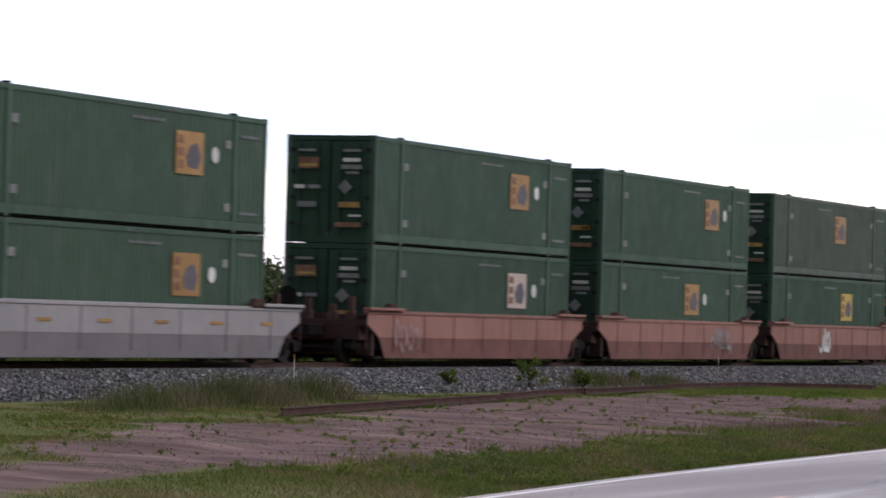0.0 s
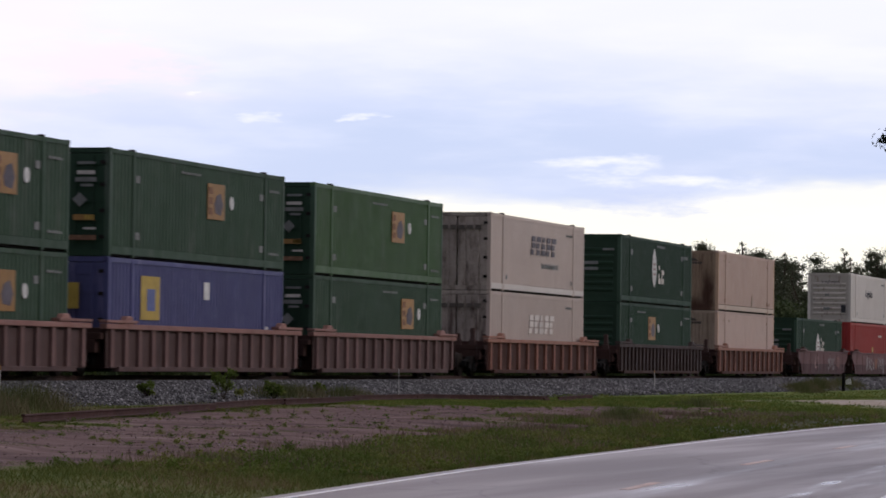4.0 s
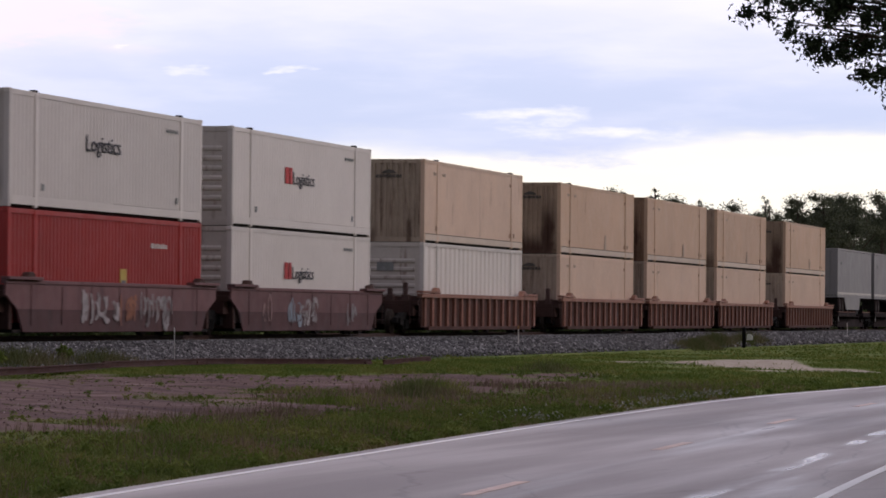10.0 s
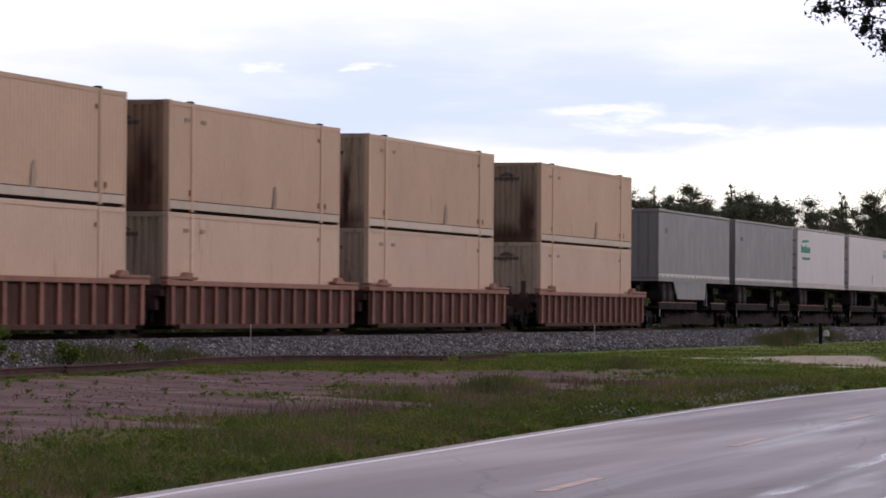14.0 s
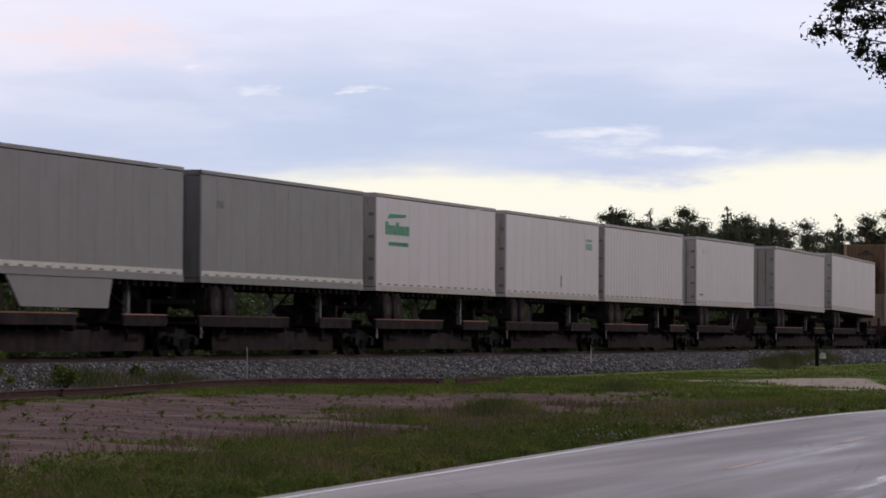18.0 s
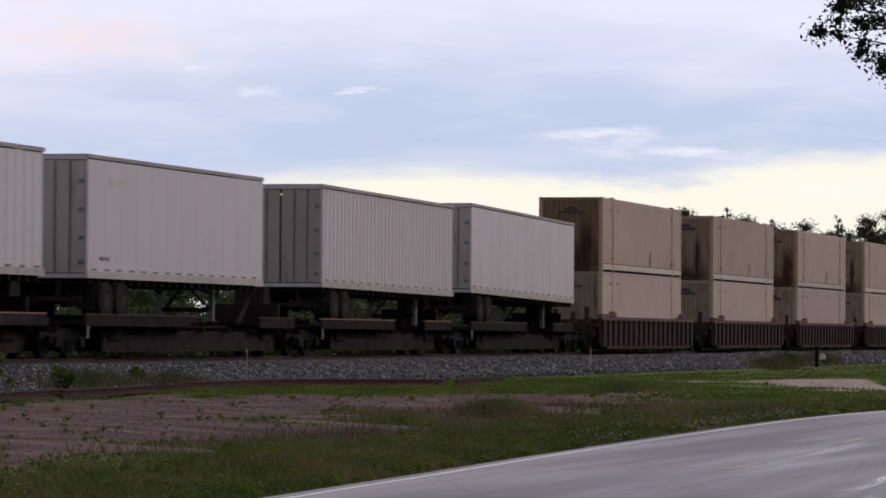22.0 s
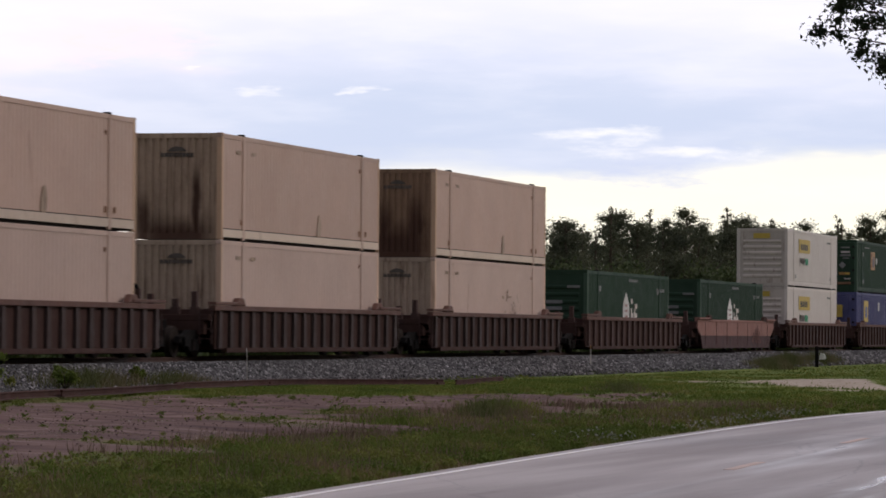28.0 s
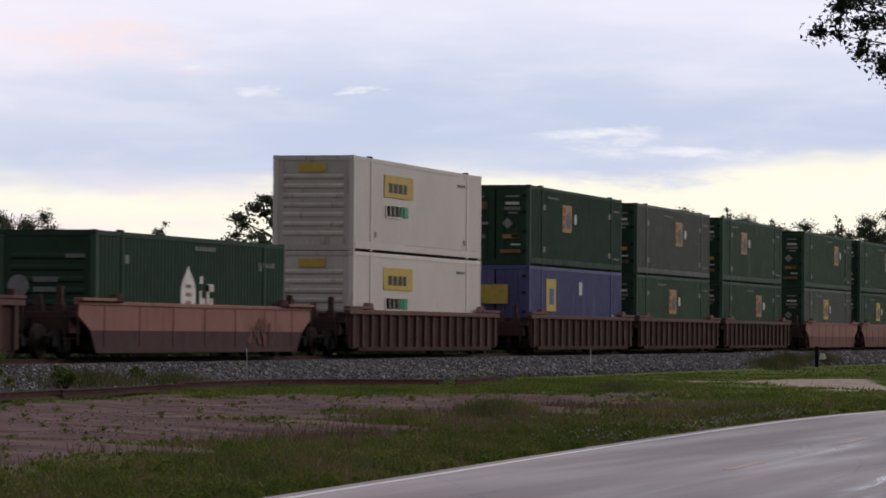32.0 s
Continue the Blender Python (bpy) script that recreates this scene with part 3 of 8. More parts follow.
def build_ground():
    xs = np.concatenate([[-3000, -1500, -700, -300, -120, -50], np.arange(0, 24, 4), np.arange(24, 130, 0.7), np.arange(130, 240, 2), [250, 280, 330, 400, 520, 700, 1000, 1600, 3000]])
    ys = np.concatenate([[-3000, -1200, -500, -200, -80, -30, -10, 0, 4, 7, 9], np.arange(9.4, 14, 0.3), np.arange(14, 30, 0.5), np.arange(30, 40, 0.35), [41, 44, 48, 55, 65, 90, 140, 250, 500, 1200, 3000]])
    X, Y = np.meshgrid(xs, ys)
    Z = ground_z(X, Y)
    nx, ny = len(xs), len(ys)
    verts = np.stack([X, Y, Z], -1).reshape(-1, 3)
    idx = np.arange(nx * ny).reshape(ny, nx)
    faces = np.stack([idx[:-1, :-1], idx[:-1, 1:], idx[1:, 1:], idx[1:, :-1]], -1).reshape(-1, 4)
    me = sheet("ground", verts.tolist(), faces.tolist(), ground_material(), True)
    for name, v in (("lawn", lawn_at(X, Y)), ("soil", dirt_at(X, Y)), ("sand", sand_at(X, Y)), ("stone", np.clip((Y - 28.9) / 0.8, 0, 1) * np.clip((38.6 - Y) / 0.8, 0, 1))):
        at = me.attributes.new(name, "FLOAT", "POINT")
        at.data.foreach_set("value", v.reshape(-1).astype(np.float32))
    tagged(new("ground", me), "rough roadside grass with bare earth and sand", "ground", kind="structure")


build_ground()


def grain_wide(N, K, co):
    n = N("ShaderNodeTexNoise")
    n.inputs["Scale"].default_value, n.inputs["Detail"].default_value = 0.7, 4
    K(co.outputs["Object"], n.inputs["Vector"])
    return n.outputs["Color"]


def asphalt_material():
    m = bpy.data.materials.new("wet_asphalt")
    m.use_nodes = True
    nt = m.node_tree
    N, K = nt.nodes.new, nt.links.new
    b = nt.nodes["Principled BSDF"]
    co = N("ShaderNodeTexCoord")
    mp = N("ShaderNodeMapping")
    mp.inputs["Scale"].default_value = (0.05, 0.8, 1.0)
    K(co.outputs["Object"], mp.inputs[0])
    wide = N("ShaderNodeTexNoise")
    wide.inputs["Scale"].default_value, wide.inputs["Detail"].default_value = 1.0, 5
    K(mp.outputs[0], wide.inputs["Vector"])
    grain = N("ShaderNodeTexNoise")
    grain.inputs["Scale"].default_value, grain.inputs["Detail"].default_value = 60, 4
    K(co.outputs["Object"], grain.inputs["Vector"])
    ramp = N("ShaderNodeValToRGB")
    ramp.color_ramp.elements[0].position, ramp.color_ramp.elements[0].color = 0.36, (0.235, 0.185, 0.172, 1)
    ramp.color_ramp.elements[1].position, ramp.color_ramp.elements[1].color = 0.64, (0.355, 0.287, 0.268, 1)
    K(wide.outputs["Fac"], ramp.inputs[0])

    # fine sealed cracks, mostly along the lane
    m3 = N("ShaderNodeMapping")
    m3.inputs["Scale"].default_value = (0.11, 0.42, 1.0)
    K(co.outputs["Object"], m3.inputs[0])
    bend = N("ShaderNodeMix")
    bend.data_type = "RGBA"
    bend.inputs[0].default_value = 0.12
    K(m3.outputs[0], bend.inputs[6])
    K(grain_wide(N, K, co), bend.inputs[7])
    vor = N("ShaderNodeTexVoronoi")
    vor.feature = "DISTANCE_TO_EDGE"
    vor.inputs["Scale"].default_value = 1.0
    K(bend.outputs[2], vor.inputs["Vector"])
    crack = N("ShaderNodeMapRange")
    for i, v in enumerate((0.0, 0.007, 0.72, 1.0)):
        crack.inputs[i + 1].default_value = v
    K(vor.outputs["Distance"], crack.inputs[0])
    lined = N("ShaderNodeMix")
    lined.data_type, lined.blend_type = "RGBA", "MULTIPLY"
    lined.inputs[0].default_value = 1.0
    K(ramp.outputs[0], lined.inputs[6])
    K(crack.outputs[0], lined.inputs[7])

    def op(kind, a, c):
        n = N("ShaderNodeMath")
        n.operation = kind
        for i, v in enumerate((a, c)):
            if isinstance(v, (int, float)):
                n.inputs[i].default_value = v
            else:
                K(v, n.inputs[i])
        return n.outputs[0]

    def ease(v, lo, hi):
        n = N("ShaderNodeMapRange")
        n.interpolation_type = "SMOOTHSTEP"
        n.inputs[1].default_value, n.inputs[2].default_value = lo, hi
        K(v, n.inputs[0])
        return n.outputs[0]

    def streaks(sx, sy, lo, hi):
        m2 = N("ShaderNodeMapping")
        m2.inputs["Scale"].default_value = (sx, sy, 1.0)
        K(co.outputs["Object"], m2.inputs[0])
        n = N("ShaderNodeTexNoise")
        n.inputs["Scale"].default_value, n.inputs["Detail"].default_value = 1.0, 4
        K(m2.outputs[0], n.inputs["Vector"])
        return ease(n.outputs["Fac"], lo, hi)

    # water stands in the wheel tracks of the nearer lane
    across = N("ShaderNodeAttribute")
    across.attribute_name = "across"
    wob = op("MULTIPLY", op("SUBTRACT", wide.outputs["Fac"], 0.5), 0.5)
    place = op("ADD", across.outputs["Fac"], wob)
    wet = None
    for mid, half, k in ((-3.32, 0.30, op("MULTIPLY", streaks(0.15, 2.5, 0.3, 0.7), 0.4)), (-5.05, 0.16, streaks(0.25, 1.5, 0.36, 0.72)), (-5.6, 0.42, op("MULTIPLY", streaks(0.2, 3.0, 0.42, 0.9), 0.7))):
        away = op("ABSOLUTE", op("SUBTRACT", place, mid), 0.0)
        one = op("MULTIPLY", op("SUBTRACT", 1.0, ease(away, half * 0.4, half)), k)
        wet = one if wet is None else op("MAXIMUM", wet, one)
    dark = N("ShaderNodeMix")
    dark.data_type = "RGBA"
    dark.blend_type = "MULTIPLY"
    K(op("MULTIPLY", wet, 0.5), dark.inputs[0])
    K(lined.outputs[2], dark.inputs[6])
    dark.inputs[7].default_value = (0.4, 0.4, 0.42, 1)
    K(dark.outputs[2], b.inputs["Base Color"])
    mr = N("ShaderNodeMapRange")
    for i, v in enumerate((0.45, 0.68, 0.52, 0.36)):
        mr.inputs[i + 1].default_value = v
    K(wide.outputs["Fac"], mr.inputs[0])
    K(op("MAXIMUM", op("SUBTRACT", mr.outputs[0], op("MULTIPLY", wet, 0.40)), 0.1), b.inputs["Roughness"])
    bp = N("ShaderNodeBump")
    K(op("SUBTRACT", 0.35, op("MULTIPLY", wet, 0.33)), bp.inputs["Strength"])
    bp.inputs["Distance"].default_value = 0.006
    K(grain.outputs["Fac"], bp.inputs["Height"])
    K(bp.outputs[0], b.inputs["Normal"])
    return m


M["asphalt"] = asphalt_material()
M["road_white"] = surface("road_white_paint", (0.86, 0.84, 0.82), 0.5, vary=0.08, size=1.5, grain=12, bump=0.1, stain=(0.45, 0.42, 0.40), amount=0.15, stain_size=(1, 1, 1))
M["road_yellow"] = surface("road_yellow_paint", (0.64, 0.45, 0.37), 0.5, vary=0.15, size=1.5, grain=12, bump=0.1, stain=(0.3, 0.24, 0.21), amount=0.25, stain_size=(1, 1, 1))


def ribbon(name, x0, x1, step, a, b, top, base, material, parent=None):
    """A strip that follows the road, from a to b metres off its far edge line."""
    xs = np.arange(x0, x1 + step * 0.5, step)
    bm = bmesh.new()
    rings = []
    for x in xs:
        e = float(edge_y(x))
        rings.append([bm.verts.new((x, e + a, top)), bm.verts.new((x, e + b, top)), bm.verts.new((x, e + b, base)), bm.verts.new((x, e + a, base))])
    for p, q in zip(rings, rings[1:]):
        for i in range(4):
            bm.faces.new((p[i], p[(i + 1) % 4], q[(i + 1) % 4], q[i]))
    bm.faces.new(rings[0])
    bm.faces.new(rings[-1][::-1])
    if parent is None:
        return new(name, mesh_of(name, bm, material))
    return part(name, bm, material, parent)


def build_road():
    road = tagged(ribbon("road", -900, 900, 1.5, -6.9, 0.25, 0.0, -0.2, M["asphalt"]), "damp worn grey two-lane asphalt road", "road", kind="structure")
    me = road.data
    at = me.attributes.new("across", "FLOAT", "POINT")
    at.data.foreach_set("value", [v.co.y - float(edge_y(v.co.x)) for v in me.vertices])
    ribbon("edge_line", -200, 260, 2, -0.045, 0.045, 0.004, -0.01, M["road_white"], road)
    ribbon("edge_line", -200, 260, 2, -6.16, -6.04, 0.004, -0.01, M["road_white"], road)
    for i in range(-8, 15):
        x = 34.2 + 12.6 * i
        ribbon("centre_dash", x, x + 3.05, 3.05 / 4, -3.07, -2.93, 0.004, -0.01, M["road_yellow"], road)


build_road()

M["rail"] = surface("rusty_rail", (0.085, 0.048, 0.038), 0.65, 0.3, vary=0.2, size=1.5, grain=14, bump=0.15, stain=(0.07, 0.04, 0.035), amount=0.4, stain_size=(1, 1, 1))
M["old_rail"] = surface("dull_old_rail", (0.075, 0.040, 0.036), 0.8, vary=0.25, size=1.5, grain=14, bump=0.2, stain=(0.05, 0.03, 0.028), amount=0.3, stain_size=(1, 1, 1), spec=0.1)
M["rail_top"] = surface("polished_railhead", (0.45, 0.42, 0.40), 0.3, 0.9, vary=0.1, size=1.5, grain=14, bump=0.02)
M["tie"] = surface("weathered_timber_tie", (0.11, 0.085, 0.07), 0.85, vary=0.3, size=2, grain=16, bump=0.3)
RAIL_SHAPE = [(-0.07, 0), (0.07, 0), (0.07, 0.012), (0.012, 0.028), (0.012, 0.112), (0.036, 0.12), (0.036, 0.145), (0.028, 0.153), (-0.028, 0.153), (-0.036, 0.145), (-0.036, 0.12), (-0.012, 0.112), (-0.012, 0.028), (-0.07, 0.012)]


def rail_run(bm, pts):
    rings = []
    for i, p in enumerate(pts):
        a, b = Vector(pts[max(0, i - 1)]), Vector(pts[min(len(pts) - 1, i + 1)])
        d = (b - a).normalized()
        side = Vector((-d.y, d.x, 0)).normalized()
        rings.append([bm.verts.new(Vector(p) + side * s + Vector((0, 0, h))) for s, h in RAIL_SHAPE])
    n = len(RAIL_SHAPE)
    for p, q in zip(rings, rings[1:]):
        for i in range(n):
            bm.faces.new((p[i], p[(i + 1) % n], q[(i + 1) % n], q[i]))
    bm.faces.new(rings[0][::-1])
    bm.faces.new(rings[-1])


def build_track():
    track = tagged(new("railway_track"), "rusty steel railway track on timber ties in grey ballast", "railway track", kind="structure")
    track.location = (0, TRACK_Y, RAIL_Z - 0.153)
    for y in (-0.7525, 0.7525):
        bm = bmesh.new()
        rail_run(bm, [(x, y, 0) for x in (-800, 0, 150, 900)])
        part("rail", bm, M["rail"], track)
    tie = mesh_of("tie", boxes((-0.11, 0.11, -1.3, 1.3, -0.17, -0.004)), M["tie"], 0.012)
    for i in range(290):
        ob = part("tie", tie, None, track, at=(45 + i * 0.52 + rng.uniform(-0.03, 0.03), rng.uniform(-0.04, 0.04), rng.uniform(-0.012, 0.004)))
        ob.rotation_euler.z = rng.uniform(-0.012, 0.012)
    bm = bmesh.new()
    for i in range(-330, 580):
        if 0 <= i < 290:
            continue
        x = 45 + i * 0.52
        bx(bm, x - 0.11, x + 0.11, -1.3, 1.3, -0.17, -0.008)
    tagged(part("ties", bm, M["tie"], track), kind="stuff")


build_track()


def build_siding():
    """Old rails lying in the grass, in lengths that no longer meet."""
    sx, sy = [p[0] for p in SIDING], [p[1] for p in SIDING]
    cuts = [(45.2, 64.8, 0.0), (65.0, 77.6, 0.05), (75.2, 86.4, -0.12), (86.5, 96.0, 0.05), (96.2, 107.5, 0.1), (108.2, 116.0, -0.15)]
    for a, b, off in cuts:
        thing = tagged(new("old_rail"), "rusty old rail length lying in the grass", "rail", group="old siding rails")
        thing.location = ((a + b) / 2, float(np.interp((a + b) / 2, sx, sy)), 0.0)
        za, zb = [float(np.mean(ground_z(np.linspace(e - 2, e + 2, 9), np.interp(e, sx, sy) + off))) + 0.03 for e in (a, b)]
        bm = bmesh.new()
        rail_run(bm, [(x - thing.location.x, float(np.interp(x, sx, sy)) + off - thing.location.y, za + (zb - za) * (x - a) / (b - a) + (0.035 if off > 0 else 0.015)) for x in np.linspace(a, b, 14)])
        part("rail_bar", bm, M["old_rail"], thing)
        part("joint_bar", boxes((-0.35, 0.35, -0.045, 0.045, 0.02, 0.13)), M["old_rail"], thing,
             at=(b - thing.location.x - 0.4, float(np.interp(b - 0.4, sx, sy)) + off - thing.location.y, float(ground_z(b, np.interp(b, sx, sy))) + 0.03), bevel=0.01)


build_siding()


# ---- containers: x along the train, -y faces the road, origin at the middle of the base ----
CL, CW, CH = 16.15, 2.59, 2.90
HL, HW = CL / 2, CW / 2


def corrugated(bm, x0, x1, z0, z1, y, pitch, depth, out):
    """A sheet with upright corrugations between x0 and x1 at y; out is the side it faces (-1 or 1)."""
    n = max(1, round((x1 - x0) / pitch))
    p = (x1 - x0) / n
    prof = []
    for i in range(n):
        a = x0 + i * p
        prof += [(a, 0), (a + p * 0.36, 0), (a + p * 0.5, 1), (a + p * 0.86, 1)]
    prof.append((x1, 0))
    lo = [bm.verts.new((a, y - out * depth * d, z0)) for a, d in prof]
    hi = [bm.verts.new((a, y - out * depth * d, z1)) for a, d in prof]
    for i in range(len(prof) - 1):
        bm.faces.new((lo[i], lo[i + 1], hi[i + 1], hi[i]))


def shared(cache={}):
    return cache


def keep(key, make):
    """One mesh for all alike pieces."""
    c = shared()
    if key not in c:
        c[key] = make()
    return c[key]


def decal(parent, name, x0, x1, z0, z1, material, y=-HW, lift=0.012, thick=0.012):
    """Paint or a plate on the road side of a thing."""
    return part(name, boxes((x0, x1, y - lift, y - lift + thick, z0, z1)), material, parent)


def end_decal(parent, name, y0, y1, z0, z1, material, x=-HL, lift=0.02):
    return part(name, boxes((x - lift, x - lift + 0.012, y0, y1, z0, z1)), material, parent)


def container(name_colour, paint, end_paint, end="ribs", wave=0.28, depth=0.03, rail_paint=None):
    """A 53-foot container in its main parts; end: what shows towards the train's front (doors, ribs, waves)."""
    c = new("shipping_container")
    rail_paint = rail_paint or paint
    k = (paint.name, end_paint.name, end, wave, depth)
    rk = rail_paint.name
    for s in (-1, 1):
        part("side_panel", keep(("side", *k, s), lambda: mesh_of("side_panel", side_sheet(s, wave, depth), paint)), None, c)
        part("top_rail", keep(("tr", k[0], s), lambda: mesh_of("top_rail", boxes((-HL + 0.1, HL - 0.1, s * HW - 0.06 if s > 0 else -HW, s * HW if s > 0 else -HW + 0.06, CH - 0.13, CH - 0.01)), paint)), None, c)
        part("bottom_rail", keep(("br", rk, s), lambda: mesh_of("bottom_rail", boxes((-HL + 0.1, HL - 0.1, s * HW - 0.07 if s > 0 else -HW - 0.012, s * HW + 0.012 if s > 0 else -HW + 0.07, 0.065, 0.28)), rail_paint)), None, c)
        for x in (-HL + 1.98, HL - 1.98):
            part("stacking_post", keep(("mp", k[0], s), lambda: mesh_of("stacking_post", boxes((-0.11, 0.11, s * HW - 0.05 if s > 0 else -HW - 0.018, s * HW + 0.018 if s > 0 else -HW + 0.05, 0.0, CH - 0.02)), paint, 0.01)), None, c, at=(x, 0, 0))
            part("casting", keep(("cast", k[0]), lambda: mesh_of("casting", boxes((-0.1, 0.1, -0.09, 0.09, -0.09, 0.09)), M["gap"], 0.02)), None, c, at=(x, s * (HW - 0.08), CH - 0.045))
        for x in (-HL + 0.08, HL - 0.08):
            part("corner_post", keep(("cp", k[1]), lambda: mesh_of("corner_post", boxes((-0.08, 0.08, -0.08, 0.08, 0.0, CH - 0.005)), paint, 0.012)), None, c, at=(x, s * (HW - 0.08), 0))
            part("corner_casting", keep(("cc", k[0]), lambda: mesh_of("corner_casting", boxes((-0.095, 0.095, -0.085, 0.085, -0.06, 0.06)), paint, 0.015)), None, c, at=(x, s * (HW - 0.085), CH - 0.05))
    part("roof", keep(("roof", k[0]), lambda: mesh_of("roof", boxes((-HL + 0.05, HL - 0.05, -HW + 0.05, HW - 0.05, CH - 0.08, CH - 0.03)), paint)), None, c)
    # near-black floor: its colour deepens the shade in the gap between stacked boxes
    part("floor", keep(("floor",), lambda: mesh_of("floor", boxes((-HL + 0.08, HL - 0.08, -HW + 0.07, HW - 0.07, 0.01, 0.14)), M["gap"])), None, c)
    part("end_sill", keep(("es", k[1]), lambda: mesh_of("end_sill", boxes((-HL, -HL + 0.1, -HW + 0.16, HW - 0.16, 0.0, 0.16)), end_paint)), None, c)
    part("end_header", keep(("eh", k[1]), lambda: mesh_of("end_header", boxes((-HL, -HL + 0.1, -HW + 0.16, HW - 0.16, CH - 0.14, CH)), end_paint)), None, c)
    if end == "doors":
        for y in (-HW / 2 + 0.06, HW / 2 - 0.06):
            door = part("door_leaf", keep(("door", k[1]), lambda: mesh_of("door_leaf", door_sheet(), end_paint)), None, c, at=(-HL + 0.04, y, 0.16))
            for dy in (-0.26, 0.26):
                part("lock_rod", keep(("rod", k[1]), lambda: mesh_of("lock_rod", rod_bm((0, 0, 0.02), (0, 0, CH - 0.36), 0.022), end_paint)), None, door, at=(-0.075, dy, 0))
            for z in (0.35, 1.05, 1.75, 2.35):
                part("hinge", keep(("hinge",), lambda: mesh_of("hinge", boxes((-0.03, 0.0, -0.07, 0.07, -0.05, 0.05)), M["gap"])), None, door, at=(-0.04, 0.5 if y > 0 else -0.5, z))
    else:
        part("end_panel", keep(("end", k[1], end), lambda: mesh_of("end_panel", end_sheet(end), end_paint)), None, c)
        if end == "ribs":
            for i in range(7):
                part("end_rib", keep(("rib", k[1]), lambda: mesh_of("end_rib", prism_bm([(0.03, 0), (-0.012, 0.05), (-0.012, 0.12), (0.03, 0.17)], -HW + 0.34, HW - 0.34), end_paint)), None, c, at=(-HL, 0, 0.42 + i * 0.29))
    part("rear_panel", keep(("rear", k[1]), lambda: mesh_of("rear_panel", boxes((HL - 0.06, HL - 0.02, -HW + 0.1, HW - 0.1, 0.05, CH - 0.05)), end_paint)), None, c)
    return c


def rod_bm(a, b, r, n=8, r2=None):
    bm = bmesh.new()
    rod(bm, a, b, r, n, r2)
    return bm


def side_sheet(s, wave, depth):
    bm = bmesh.new()
    y = s * (HW - 0.012)
    for a, b in ((-HL + 0.16, -HL + 1.87), (-HL + 2.09, HL - 2.09), (HL - 1.87, HL - 0.16)):
        corrugated(bm, a, b, 0.29, CH - 0.12, y, wave, depth, s)
    return bm


def door_sheet():
    bm = bmesh.new()
    w = 0.56
    bx(bm, -0.035, 0.01, -w, w, 0, CH - 0.32)
    for z in (0.3, 0.8, 1.3, 1.8, 2.3):
        bx(bm, -0.055, -0.035, -w + 0.04, w - 0.04, z - 0.03, z + 0.05)
    return bm


def end_sheet(kind):
    bm = bmesh.new()
    y0, y1, z0, z1 = -HW + 0.16, HW - 0.16, 0.16, CH - 0.14
    if kind == "waves":
        n = 11
        p = (y1 - y0) / n
        prof = []
        for i in range(n):
            a = y0 + i * p
            prof += [(a, 0), (a + p * 0.4, 0), (a + p * 0.5, 1), (a + p * 0.9, 1)]
        prof.append((y1, 0))
        lo = [bm.verts.new((-HL + 0.01 + 0.045 * d, a, z0)) for a, d in prof]
        hi = [bm.verts.new((-HL + 0.01 + 0.045 * d, a, z1)) for a, d in prof]
        for i in range(len(prof) - 1):
            bm.faces.new((lo[i], lo[i + 1], hi[i + 1], hi[i]))
    else:
        bx(bm, -HL + 0.03, -HL + 0.07, y0, y1, z0, z1)
    return bm


# ---- markings ----
def bars(c, name, x0, x1, z, h, n, material, y=-HW):
    """A line of writing that cannot be read, as plain bars."""
    bm = bmesh.new()
    w = (x1 - x0) / n
    for i in range(n):
        bx(bm, x0 + i * w, x0 + (i + (0.72, 0.55, 0.64)[i % 3]) * w, y - 0.012, y, z, z + h * (1.0, 0.8)[i % 2])
    return part(name, bm, material, c)


def green_marks(c, x=3.4, tone="orange", disc=True):
    """Square panel with a dark figure, round badge, small code bars and tie plates."""
    p = part("logo_panel", boxes((x - 0.8, x + 0.8, -HW - 0.012, -HW, 1.32, 2.35)), M[tone], c, "faded square logo panel")
    part("logo_figure", prism_bm([(x - 0.1, 1.5), (x + 0.45, 1.45), (x + 0.66, 1.75), (x + 0.4, 2.1), (x, 2.0), (x - 0.2, 1.75)], -HW - 0.02, -HW - 0.008), M["faded_blue"], p)
    bm = bmesh.new()
    for z in (1.45, 1.75, 2.05):
        bx(bm, x - 0.7, x - 0.35, -HW - 0.02, -HW - 0.008, z, z + 0.2)
    part("logo_strokes", bm, M["rust_pale"], p)
    if disc:
        bm = bmesh.new()
        rod(bm, (x + 1.5, -HW - 0.012, 1.85), (x + 1.5, -HW + 0.01, 1.85), 0.2, 14)
        part("round_badge", bm, M["ink_white"], c)
    bars(c, "code_lettering", x - 3.2, x - 1.4, 2.5, 0.075, 9, M["ink_grey"])
    bars(c, "code_lettering", HL - 1.6, HL - 0.5, 2.35, 0.08, 6, M["ink_grey"])
    bars(c, "code_lettering", HL - 1.6, HL - 0.5, 0.45, 0.08, 6, M["ink_grey"])
    for xx in (-HL + 2.3, HL - 2.4):
        for z in (0.5, 2.05):
            decal(c, "plate", xx - 0.17, xx + 0.17, z, z + 0.2, M["ink_grey"])


